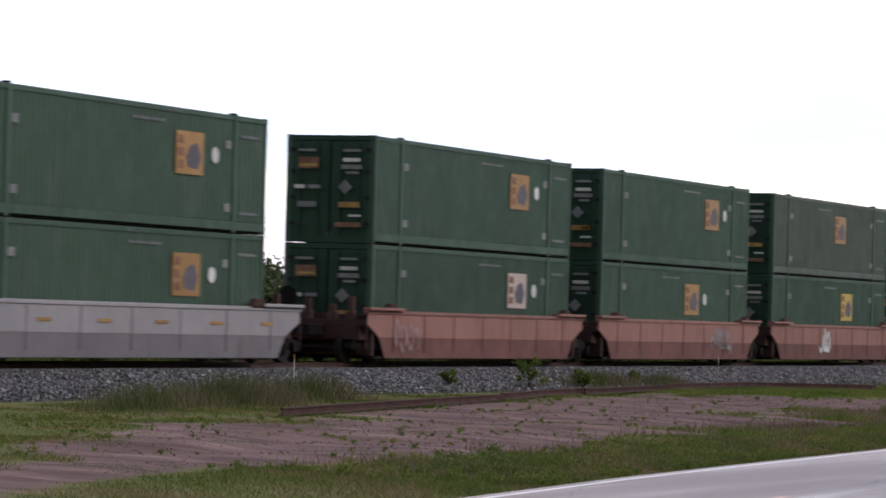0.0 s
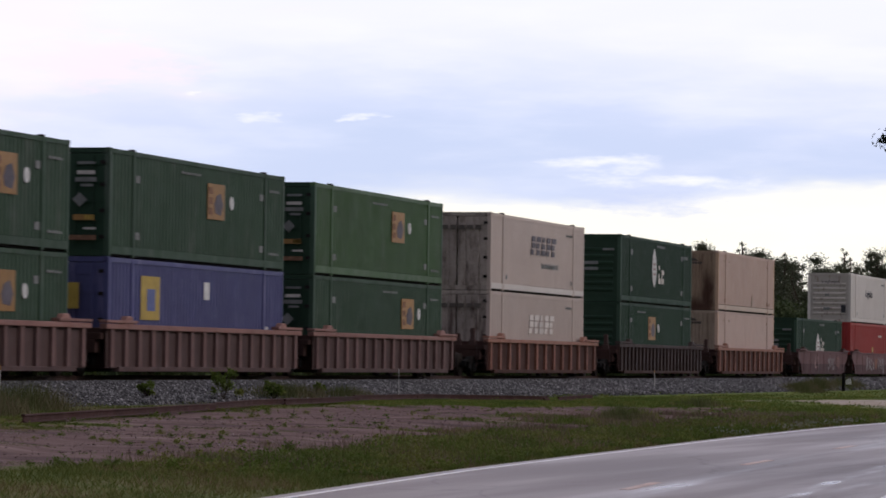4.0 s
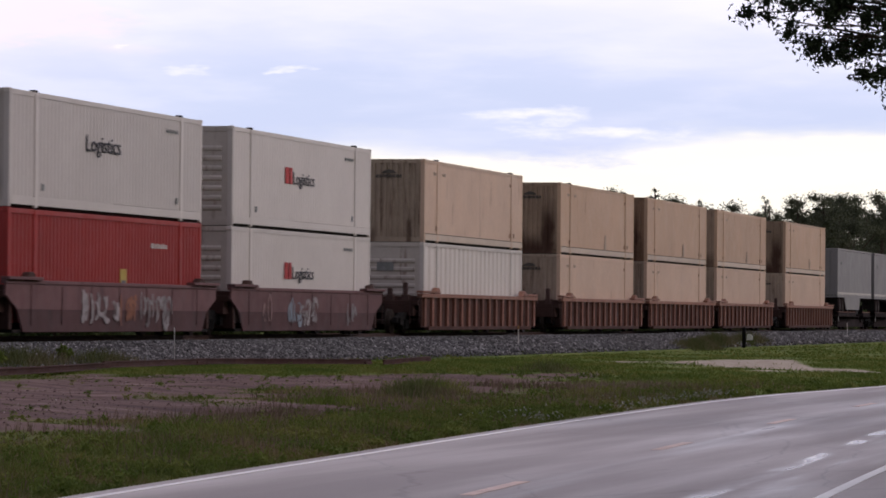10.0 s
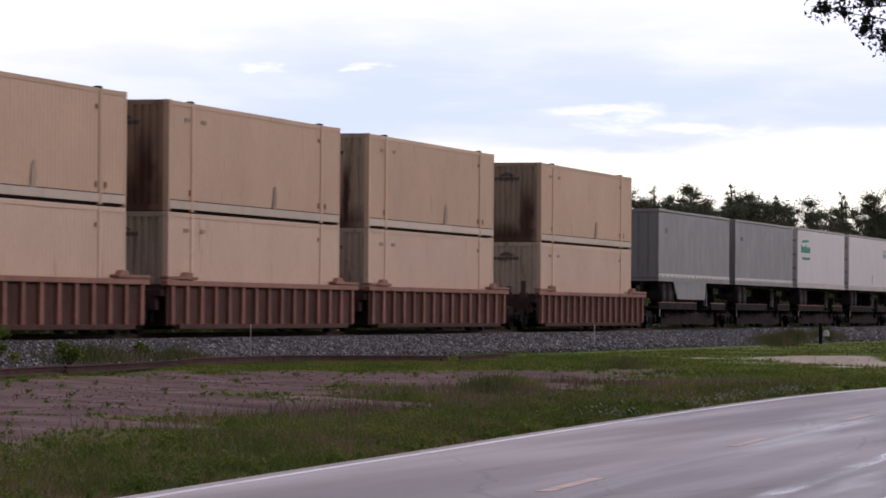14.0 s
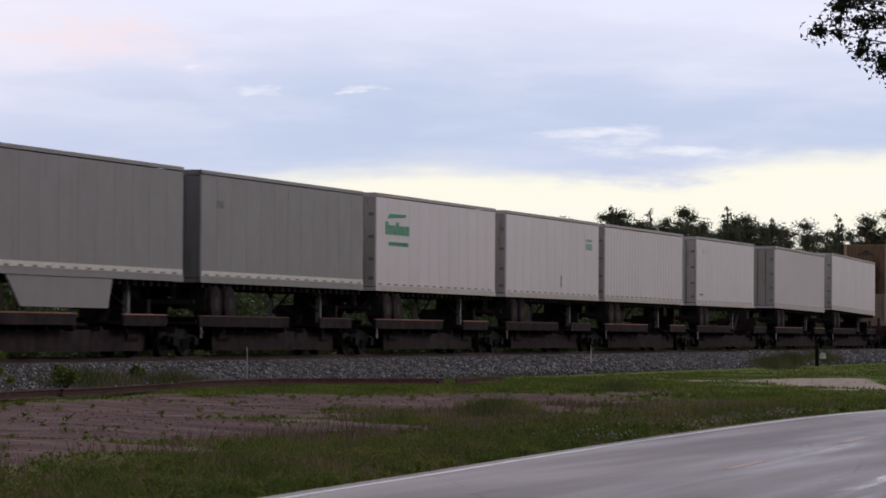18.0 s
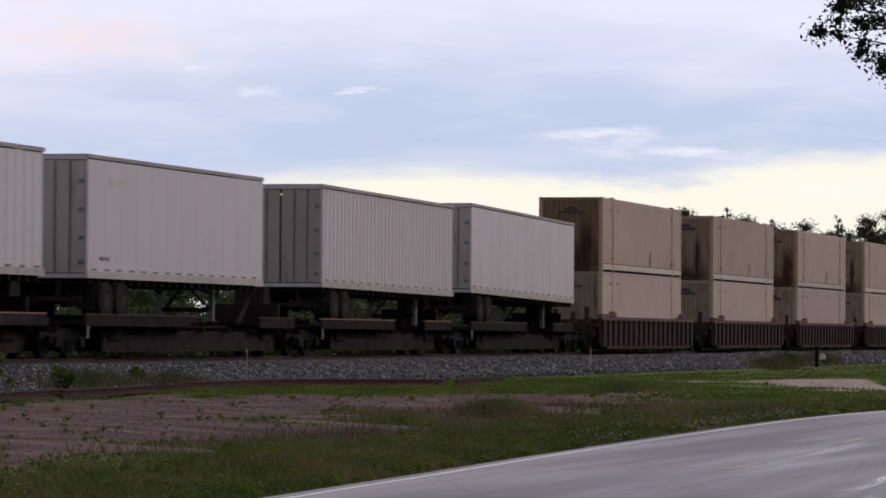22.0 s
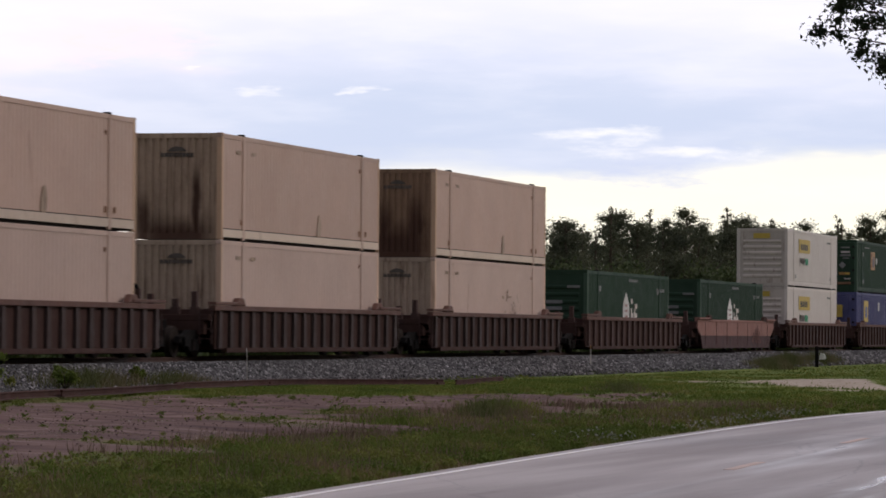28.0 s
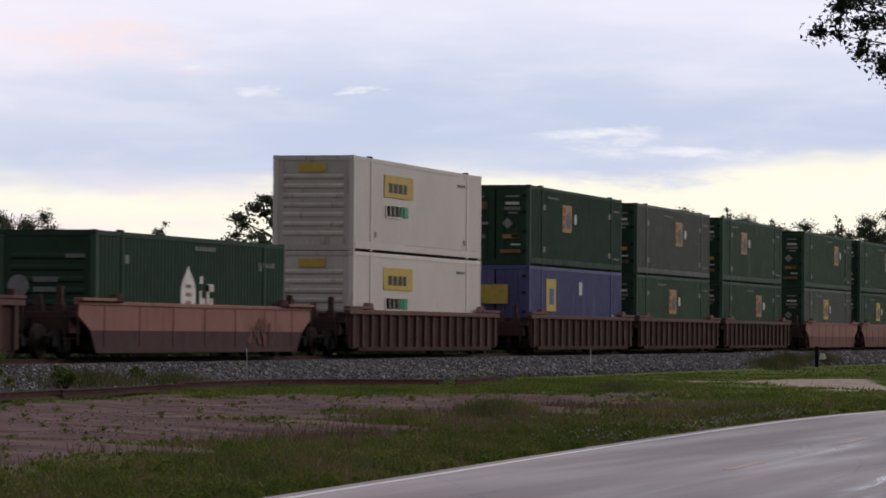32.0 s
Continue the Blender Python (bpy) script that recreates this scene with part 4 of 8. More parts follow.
def door_marks(c):
    for y0, y1, z0, z1, m in ((-0.95, -0.35, 1.98, 2.1, "ink_grey"), (-0.9, -0.4, 2.18, 2.28, "ink_pale"), (0.3, 0.9, 2.0, 2.3, "rust_pale"), (0.35, 0.85, 2.05, 2.12, "yellow"), (-0.9, -0.3, 0.95, 1.1, "orange"), (-0.9, -0.62, 0.97, 1.08, "yellow"), (0.35, 0.9, 0.95, 1.1, "ink_grey"),
                              (-0.95, -0.2, 0.42, 0.55, "rust_pale"), (-0.9, -0.4, 2.45, 2.52, "ink_grey"), (0.4, 0.9, 2.45, 2.52, "ink_grey"), (-0.85, -0.5, 1.85, 1.92, "ink_grey"), (0.25, 0.6, 1.45, 1.55, "ink_grey"), (0.7, 1.0, 1.45, 1.55, "ink_pale"), (-0.95, -0.6, 0.7, 0.76, "ink_pale")):
        end_decal(c, "door_label", y0, y1, z0, z1, M[m], lift=0.11)
    bm = bmesh.new()
    prism(bm, [(-0.68, 1.5), (-0.48, 1.7), (-0.28, 1.5), (-0.48, 1.3)], -HL - 0.115, -HL - 0.1, "x")
    part("diamond_placard", bm, M["ink_grey"], c)


def rocket_marks(c, x=-0.8, high=False):
    bm = bmesh.new()
    if high:
        prism(bm, [(x, 0.75), (x + 0.42, 1.1), (x + 0.5, 1.6), (x + 0.36, 2.15), (x, 2.5), (x - 0.36, 2.15), (x - 0.5, 1.6), (x - 0.42, 1.1)], -HW - 0.014, -HW)
    else:
        prism(bm, [(x - 0.62, 0.3), (x + 0.62, 0.3), (x + 0.62, 1.5), (x + 0.5, 1.72), (x + 0.16, 1.98), (x, 2.12), (x - 0.16, 1.98), (x - 0.5, 1.72), (x - 0.62, 1.5)], -HW - 0.014, -HW)
    p = part("logo_shape", bm, M["ink_white"], c, "white pointed logo shape")
    z = 1.3 if high else 1.1
    part("logo_stroke", boxes(*[(x - 0.22, x + 0.22, -HW - 0.022, -HW - 0.01, z + k * 0.22, z + 0.1 + k * 0.22) for k in range(3)]), M["paint_rose"], p)
    z = 0.95 if high else 1.05
    for a, w, b, h in ((0.95, 0.5, 0.0, 0.24), (0.95, 0.2, 0.24, 0.2), (1.6, 0.2, 0.0, 0.6), (1.85, 0.3, 0.0, 0.24), (1.6, 0.6, 0.42, 0.2), (1.0, 0.26, 0.62, 0.2)):
        part("logo_block", boxes((x + a, x + a + w, -HW - 0.014, -HW, z + b, z + b + h)), M["ink_pale"], c)
    bars(c, "code_lettering", x + 0.6, x + 2.4, 2.55, 0.12, 9, M["ink_grey"])
    bars(c, "code_lettering", HL - 2.6, HL - 1.0, 2.2, 0.14, 7, M["ink_grey"])
    for xx in (-HL + 2.3, HL - 2.4):
        for z in (0.5, 2.1):
            decal(c, "plate", xx - 0.15, xx + 0.15, z, z + 0.22, M["ink_grey"])
    bm = bmesh.new()
    rod(bm, (-HL - 0.02, 0.75, 1.5), (-HL + 0.02, 0.75, 1.5), 0.28, 14)
    part("round_badge", bm, M["ink_grey"], c)
    for z in (1.35, 1.6):
        end_decal(c, "end_lettering", -0.3, 0.35, z, z + 0.13, M["ink_grey"], lift=0.03)
    end_decal(c, "end_lettering", -1.0, -0.5, 2.2, 2.3, M["ink_grey"], lift=0.03)


def tan_marks(c, patch=True):
    for xx in (-HL + 1.5, -HL + 2.9):
        decal(c, "plate", xx - 0.2, xx + 0.2, 2.38, 2.48, M["tan_end"], lift=0.014)
    for xx in (-HL + 1.75, HL - 2.3, HL - 1.6):
        decal(c, "tie_plate", xx - 0.07, xx + 0.07, 0.42, 0.58, M["rust_pale"], lift=0.014)
    for xx in (HL - 2.3,):
        decal(c, "tie_plate", xx - 0.07, xx + 0.07, 2.36, 2.48, M["rust_pale"], lift=0.014)
    # a dark strip paints the shadow gap over the bottom rail
    for xx0, xx1 in ((-HL + 0.16, HL - 0.16),):
        decal(c, "rail_seam", xx0, xx1, 0.282, 0.305, M["gap"], lift=0.004)
    if patch:
        bm = bmesh.new()
        prism(bm, [(1.15, 0.3), (1.5, 0.28), (1.6, 0.6), (1.48, 0.95), (1.3, 0.9), (1.2, 0.6)], -HW - 0.012, -HW)
        part("scuff_mark", bm, M["tan_end"], c)
    bm = bmesh.new()
    prism(bm, [(-0.28, 2.40), (0.28, 2.40), (0.2, 2.48), (0.05, 2.54), (-0.12, 2.52), (-0.22, 2.46)], -HL - 0.006, -HL + 0.03, "x")
    part("end_emblem", bm, M["faded_ink"], c, "faded dark end emblem")
    bm = bmesh.new()
    for i in range(8):
        bx(bm, -HL - 0.006, -HL + 0.03, -0.46 + i * 0.12, -0.37 + i * 0.12, 2.25, 2.36)
    tagged(part("end_lettering", bm, M["faded_ink"], c), kind="stuff")


def stained_end(name, colour, spots):
    """End-sheet paint with soot and rust runs of their own shape: (across, half width, foot, head, strength)."""
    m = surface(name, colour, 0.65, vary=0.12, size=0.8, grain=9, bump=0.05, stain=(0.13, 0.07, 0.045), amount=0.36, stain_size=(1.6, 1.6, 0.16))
    nt = m.node_tree
    N, K = nt.nodes.new, nt.links.new
    b = nt.nodes["Principled BSDF"]
    base = b.inputs["Base Color"].links[0].from_socket
    co = N("ShaderNodeTexCoord")
    sep = N("ShaderNodeSeparateXYZ")
    K(co.outputs["Object"], sep.inputs[0])
    ns = N("ShaderNodeTexNoise")
    ns.inputs["Scale"].default_value, ns.inputs["Detail"].default_value = 2.2, 5
    K(co.outputs["Object"], ns.inputs["Vector"])

    def op(kind, a, c=None):
        n = N("ShaderNodeMath")
        n.operation = kind
        for i, v in enumerate((a, c)):
            if isinstance(v, (int, float)):
                n.inputs[i].default_value = v
            elif v is not None:
                K(v, n.inputs[i])
        return n.outputs[0]

    def ease(v, lo, hi):
        n = N("ShaderNodeMapRange")
        n.interpolation_type = "SMOOTHSTEP"
        n.inputs[1].default_value, n.inputs[2].default_value = lo, hi
        K(v, n.inputs[0])
        return n.outputs[0]

    wob = op("MULTIPLY", op("SUBTRACT", ns.outputs["Fac"], 0.5), 0.35)
    total = None
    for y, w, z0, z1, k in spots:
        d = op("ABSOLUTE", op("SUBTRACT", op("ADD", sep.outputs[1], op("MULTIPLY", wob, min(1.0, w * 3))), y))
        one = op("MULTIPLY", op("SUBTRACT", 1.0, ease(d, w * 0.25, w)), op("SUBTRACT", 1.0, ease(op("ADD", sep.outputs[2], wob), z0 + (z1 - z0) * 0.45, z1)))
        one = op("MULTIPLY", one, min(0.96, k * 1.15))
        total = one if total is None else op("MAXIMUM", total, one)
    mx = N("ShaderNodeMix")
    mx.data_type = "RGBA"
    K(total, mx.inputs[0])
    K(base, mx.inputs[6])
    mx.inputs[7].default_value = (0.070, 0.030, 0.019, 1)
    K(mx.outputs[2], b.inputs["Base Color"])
    return m


def word_bars(c, x0, z, h, strokes, material, name="lettering_block"):
    """A brand word, as plain blocks of its colour."""
    bm = bmesh.new()
    x = x0
    for w, lift, tall in strokes:
        bx(bm, x, x + w * 0.8, -HW - 0.014, -HW, z + lift * h, z + (lift + tall) * h)
        x += w
    return part(name, bm, material, c)


def lettered(c, text, place, width, height, material, end=False):
    """A painted word on a container's road side, or on its end."""
    cu = bpy.data.curves.new(text, "FONT")
    cu.body, cu.extrude, cu.resolution_u = text, 0.006, 2
    ob = bpy.data.objects.new(text, cu)
    bm = bmesh.new()
    bm.from_mesh(ob.to_mesh())
    ob.to_mesh_clear()
    bpy.data.objects.remove(ob)
    bpy.data.curves.remove(cu)
    xs, zs = [v.co.x for v in bm.verts], [v.co.y for v in bm.verts]
    low, fx, fz = min(xs), width / (max(xs) - min(xs)), height / (max(zs) - min(zs))
    for v in bm.verts:
        u, w, d = (v.co.x - low) * fx, (v.co.y - min(zs)) * fz, v.co.z
        v.co = (place[0] + d, place[1] - u, place[2] + w) if end else (place[0] + u, place[1] - d, place[2] + w)
    return part("lettering", bm, material, c)


def slotted_word(c, x0, z, h, n, w, material):
    """A slanted brand word as plain slotted blocks."""
    for i in range(n):
        bm = bmesh.new()
        for k in range(3):
            a = x0 + i * w + (0.0, 0.1 * w, 0.0)[(k + i) % 3]
            b = x0 + (i + 0.84) * w - (0.25 * w, 0.0, 0.12 * w)[(k + 2 * i) % 3]
            za, zb = z + h * (k / 3 + 0.02), z + h * ((k + 1) / 3 - 0.05)
            prism(bm, [(a + (za - z) * 0.25, za), (b + (za - z) * 0.25, za), (b + (zb - z) * 0.25, zb), (a + (zb - z) * 0.25, zb)], -HW - 0.014, -HW)
        part("lettering_block", bm, material, c)


def make_green(paint="green", tone="orange", disc=True, x=3.4, end="doors"):
    # the ends get a deeper green, with the shade of that side in it
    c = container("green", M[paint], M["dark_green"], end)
    tagged(c, {"soft_green": "faded green corrugated steel container with a logo panel", "dull_green": "dull weathered green steel container with a logo panel", "green": "dark green corrugated steel container with a small logo panel", "light_green": "faded light green corrugated steel container with logo panel",
               "grey_green": "weathered grey-green steel container with streaked side", "dark_green": "deep green corrugated steel container with small markings"}[paint], "container", "containers on the train")
    green_marks(c, x, tone, disc)
    if end == "doors":
        door_marks(c)
    return c


def make_rocket(high=False):
    c = container("green", M["dark_green"], M["dark_green"], "ribs")
    tagged(c, "dark green container with a white pointed logo", "container", "containers on the train")
    rocket_marks(c, high=high)
    return c


def make_tan(end_paint, patch=True, warm=False):
    c = container("tan", M[("warm_tan" if patch else "warm_pale") if warm else ("tan" if patch else "pale_tan")], end_paint, "waves", depth=0.006, rail_paint=M["tan_rail_lit"])
    tagged(c, "tan corrugated steel container with a rust-stained end", "container", "containers on the train")
    tan_marks(c, patch)
    return c


def make_white(kind):
    paint = M["white"] if kind != "swift" else M["cream"]
    if kind == "corrugated":
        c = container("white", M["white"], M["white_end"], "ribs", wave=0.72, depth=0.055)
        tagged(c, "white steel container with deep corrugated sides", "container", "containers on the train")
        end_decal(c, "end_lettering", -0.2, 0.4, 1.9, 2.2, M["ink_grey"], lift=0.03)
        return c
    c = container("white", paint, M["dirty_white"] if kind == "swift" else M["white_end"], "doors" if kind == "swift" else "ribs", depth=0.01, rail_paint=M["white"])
    if kind == "swift":
        tagged(c, "cream white container with dark lettering blocks and grimy doors", "container", "containers on the train")
        for z in (2.25,):
            bm = bmesh.new()
            for i in range(6):
                bx(bm, -HL - 0.125, -HL - 0.11, -0.95 + i * 0.32, -0.72 + i * 0.32, z, z + 0.16)
            part("end_lettering", bm, M["faded_ink"], c)
    elif kind == "logistics":
        tagged(c, "white container with dark and red lettering blocks", "container", "containers on the train")
    else:
        tagged(c, "white container with yellow panel and small green block", "container", "containers on the train")
    for xx in (-HL + 2.5, HL - 2.4):
        decal(c, "tie_plate", xx - 0.1, xx + 0.1, 0.45, 0.62, M["ink_grey"])
    bars(c, "code_lettering", HL - 3.4, HL - 2.3, 2.4, 0.1, 7, M["ink_grey"])
    return c


# ---- well cars: origin on the rails' top, in the middle of the car ----
def wheel_mesh():
    bm = bmesh.new()
    rod(bm, (0, -1.0, 0), (0, 1.0, 0), 0.08, 10)
    for s in (-1, 1):
        y = s * 0.7525
        rod(bm, (0, y - 0.065, 0), (0, y + 0.065, 0), 0.42, 22)
        rod(bm, (0, y - s * 0.065, 0), (0, y - s * 0.095, 0), 0.45, 22)
        rod(bm, (0, y + s * 0.065, 0), (0, y + s * 0.11, 0), 0.11, 12)
        for a in range(4):
            d = a * math.pi / 2
            bx(bm, math.cos(d) * 0.25 - 0.04, math.cos(d) * 0.25 + 0.04, y + s * 0.066 - 0.012, y + s * 0.066 + 0.012, math.sin(d) * 0.25 - 0.04, math.sin(d) * 0.25 + 0.04)
    return mesh_of("wheelset", bm, M["wheel"])


WHEELS = ([], [])


def add_bogie(car, x):
    def frame_mesh():
        bm = bmesh.new()
        for s in (-1, 1):
            y0, y1 = sorted((s * 0.93, s * 1.08))
            prism(bm, [(-1.25, 0.40), (-1.2, 0.56), (-0.75, 0.62), (-0.4, 0.74), (0.4, 0.74), (0.75, 0.62), (1.2, 0.56), (1.25, 0.40), (0.95, 0.36), (0.55, 0.42), (0.36, 0.16), (-0.36, 0.16), (-0.55, 0.42), (-0.95, 0.36)], y0, y1)
            for dx in (-0.16, 0.0, 0.16):
                rod(bm, (dx, s * 1.1, 0.2), (dx, s * 1.1, 0.48), 0.065, 8)
            for dx in (-0.89, 0.89):
                bx(bm, dx - 0.14, dx + 0.14, min(s * 1.06, s * 1.17), max(s * 1.06, s * 1.17), 0.30, 0.54)
        bx(bm, -0.2, 0.2, -1.0, 1.0, 0.5, 0.72)
        return mesh_of("bogie", bm, M["black"])
    bogie = part("bogie", keep(("bogie",), frame_mesh), None, car, at=(x, 0, 0))
    for i, dx in enumerate((-0.89, 0.89)):
        w = part("wheelset", keep(("wheelset",), wheel_mesh), None, bogie, at=(dx, 0, 0.42))
        WHEELS[i].append(w)
    return bogie


def well_car(style, colour, low, top, pitch, ends, ribs=18, label=""):
    """style: ribbed or smooth sides. ends: for each end, own bogie (1), shared bogie carried here (2) or none (0)."""
    car = tagged(new("well_car"), label, "railway wagon", "well cars of the train")
    half = HL + ((1.5 if style == "ribbed" else 1.9) if pitch > 21 else (1.0 if style == "ribbed" else 0.8))
    W = 1.52
    k = (style, colour, pitch > 21, ribs)
    for s in (-1, 1):
        y = s * W
        if style == "ribbed":
            # the recessed sheet's darker colour holds the shade between the ribs
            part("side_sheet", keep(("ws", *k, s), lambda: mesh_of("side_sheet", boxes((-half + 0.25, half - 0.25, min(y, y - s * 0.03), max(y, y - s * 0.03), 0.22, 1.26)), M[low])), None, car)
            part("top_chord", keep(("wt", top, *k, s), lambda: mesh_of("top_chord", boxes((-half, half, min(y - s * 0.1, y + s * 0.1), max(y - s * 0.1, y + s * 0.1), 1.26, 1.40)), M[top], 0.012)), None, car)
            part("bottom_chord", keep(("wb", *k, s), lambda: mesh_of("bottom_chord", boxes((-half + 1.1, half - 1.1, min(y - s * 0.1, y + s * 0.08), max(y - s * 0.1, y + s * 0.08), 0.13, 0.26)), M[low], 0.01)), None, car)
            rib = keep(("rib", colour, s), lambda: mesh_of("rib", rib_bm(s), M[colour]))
            for i in range(ribs):
                x = -half + 0.55 + (2 * half - 1.1) * i / (ribs - 1)
                part("rib", rib, None, car, at=(x, y, 0))
        else:
            out = [(-half + 0.05, 1.32), (-half + 0.02, 1.05), (-half + 0.9, 0.70), (half - 0.9, 0.70), (half - 0.02, 1.05), (half - 0.05, 1.32)]
            part("side_sheet", keep(("ws", *k, s), lambda: mesh_of("side_sheet", prism_bm(out, min(y, y - s * 0.05), max(y, y - s * 0.05)), M[colour])), None, car)
            # the lower side takes a darker tone than the sheet above it
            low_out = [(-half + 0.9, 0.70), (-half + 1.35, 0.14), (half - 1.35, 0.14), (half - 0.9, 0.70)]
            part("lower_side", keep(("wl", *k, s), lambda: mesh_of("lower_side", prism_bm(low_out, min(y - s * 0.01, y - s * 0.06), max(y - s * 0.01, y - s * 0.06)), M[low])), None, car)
            part("top_chord", keep(("wt", top, *k, s), lambda: mesh_of("top_chord", boxes((-half, half, min(y - s * 0.12, y + s * 0.03), max(y - s * 0.12, y + s * 0.03), 1.32, 1.42)), M[top], 0.012)), None, car)
            for i in range(7):
                x = -half + 1.9 + (2 * half - 3.8) * i / 6
                part("side_seam", keep(("seam", low, s), lambda: mesh_of("side_seam", boxes((-0.02, 0.02, min(y, y + s * 0.012), max(y, y + s * 0.012), 0.3, 1.3)), M[low])), None, car, at=(x, 0, 0))
        for x in (-HL + 0.9, HL - 0.9):
            part("container_guide", keep(("guide", top, style, s), lambda: mesh_of("container_guide", guide_bm(s), M["brown_dark" if style == "smooth" else top], 0.03)), None, car, at=(x, y, 1.40))
        for x in (-half + 1.25, half - 1.25):
            part("walkway", keep(("walk", top, s), lambda: mesh_of("walkway", boxes((-1.25, 1.25, min(y - s * 0.12, y + s * 0.12), max(y - s * 0.12, y + s * 0.12), 1.42, 1.50)), M[top], 0.01)), None, car, at=(x, 0, 0))
    part("well_floor", keep(("wf", k[2]), lambda: mesh_of("well_floor", boxes((-HL - 0.1, HL + 0.1, -1.45, 1.45, 0.12, 0.2)), M["dark"])), None, car)
    for s in (-1, 1):
        xa, xb = sorted((s * (HL + 0.12), s * half))
        part("end_platform", keep(("ep", colour, k[2], s), lambda: mesh_of("end_platform", boxes((xa, xb, -1.3, 1.3, 0.62, 0.98), (xa, xb, -1.45, 1.45, 0.98, 1.16), (min(s * (HL + 0.12), s * (HL + 0.3)), max(s * (HL + 0.12), s * (HL + 0.3)), -1.45, 1.45, 0.2, 1.3)), M["brown_dark"], 0.015)), None, car)
        xc, xd = sorted((s * half * 0.99, s * (pitch / 2 - 0.35)))
        part("draft_sill", keep(("ds", k[2], s), lambda: mesh_of("draft_sill", boxes((xc - 0.6 if s < 0 else xc - 0.2, xd + 0.2 if s < 0 else xd + 0.6, -0.28, 0.28, 0.72, 1.02)), M["black"], 0.02)), None, car)
        if ends[0 if s < 0 else 1] == 1:
            part("coupler", keep(("cpl", s), lambda: mesh_of("coupler", boxes((-0.28, 0.28, -0.12, 0.12, 0.72, 0.98), (-0.1, 0.2, -0.2, 0.16, 0.7, 1.02)), M["wheel"], 0.03)), None, car, at=(s * (pitch / 2 - 0.2), 0, 0))
            part("brake_wheel", keep(("bw",), lambda: mesh_of("brake_wheel", rod_bm((-0.02, 0, 0), (0.02, 0, 0), 0.28, 14), M["black"])), None, car, at=(s * (half + 0.14), 0.75, 1.75))
            part("brake_staff", keep(("bs",), lambda: mesh_of("brake_staff", boxes((-0.05, 0.05, -0.1, 0.1, 1.0, 1.75)), M["black"])), None, car, at=(s * (half + 0.04), 0.75, 0))
            for y, z in ((-0.95, 0.62), (-0.4, 0.42), (0.3, 0.55)):
                part("stanchion", keep(("stan", z), lambda: mesh_of("stanchion", boxes((-0.08, 0.08, -0.08, 0.08, 0.0, z), (-0.12, 0.12, -0.12, 0.12, 0.0, 0.2)), M["brown"], 0.012)), None, car, at=(s * (half - 0.25), y, 1.16))
            for y in (-1.35, 1.35):
                part("ladder", keep(("lad",), lambda: mesh_of("ladder", ladder_bm(), M["brown"])), None, car, at=(s * (half + 0.03), y, 0.35))
            add_bogie(car, s * (pitch / 2 - 1.95))
        elif ends[0 if s < 0 else 1] == 2:
            add_bogie(car, s * pitch / 2)
    return car


def prism_bm(outline, a, b, axis="y"):
    bm = bmesh.new()
    prism(bm, outline, a, b, axis)
    return bm


def rib_bm(s):
    bm = bmesh.new()
    y0, y1 = sorted((0.0, s * 0.085))
    prism(bm, [(-0.15, 0.26), (0.15, 0.26), (0.12, 1.26), (-0.12, 1.26)], y0, y1)
    return bm


def guide_bm(s):
    bm = bmesh.new()
    prism(bm, [(-0.42, 0), (0.42, 0), (0.22, 0.22), (-0.16, 0.22)], -0.09, 0.11)
    return bm


def ladder_bm():
    bm = bmesh.new()
    for y in (-0.17, 0.17):
        bx(bm, -0.015, 0.015, y - 0.015, y + 0.015, 0, 1.0)
    for z in (0.15, 0.42, 0.69, 0.95):
        bx(bm, -0.012, 0.012, -0.17, 0.17, z - 0.012, z + 0.012)
    return bm


def graffiti(car, x0, x1, tone, seed):
    """A faded painted piece on the car's side: fat bent strokes over a patchy ground coat."""
    r = random.Random(seed)
    bm = bmesh.new()
    n = max(2, round((x1 - x0) / 0.5))
    for i in range(n):
        cx, cz = x0 + (i + 0.5) * (x1 - x0) / n, 0.74 + r.uniform(-0.1, 0.1)
        for k in range(r.choice((2, 3, 4))):
            a, b = r.uniform(0, 6.28), r.uniform(1.2, 3.6) * r.choice((-1, 1))
            p, q, w = r.uniform(0.06, 0.30), r.uniform(0.16, 0.42), r.uniform(0.03, 0.10)
            ox, oz = r.uniform(-0.15, 0.15), r.uniform(-0.05, 0.05)
            y = -1.540 - (i * 4 + k) * 0.0004
            last = None
            for m in range(9):
                t = a + b * m / 8
                taper = w * (0.45 + 0.55 * math.sin(math.pi * (m + 0.7) / 9.4))
                pair = [bm.verts.new((cx + ox + (p + d) * math.cos(t), y, cz + oz + (q + d) * math.sin(t))) for d in (-taper, taper)]
                if last:
                    bm.faces.new((last[0], last[1], pair[1], pair[0]))
                last = pair
    tagged(part("graffiti_scrawl", bm, M[tone], car), "faded painted scrawl", kind="stuff")


def scrawl(c, x0, x1, z0, z1):
    """A faded brown painted scrawl on a container's side."""
    r = random.Random(8)
    bm = bmesh.new()
    for i in range(26):
        x, z = r.uniform(x0, x1), r.uniform(z0, z1)
        a, n, w = r.uniform(0, 6.28), r.uniform(0.25, 0.6), r.uniform(0.02, 0.05)
        d, e = Vector((math.cos(a), math.sin(a))) * n / 2, Vector((-math.sin(a), math.cos(a))) * w
        y = -HW - 0.012 - i * 0.0006
        bm.faces.new([bm.verts.new((x + p.x, y, z + p.y)) for p in (-d - e, d - e, d + e, e - d)])
    tagged(part("graffiti_scrawl", bm, M["tan_end"], c), "faded brown scrawl", kind="stuff")


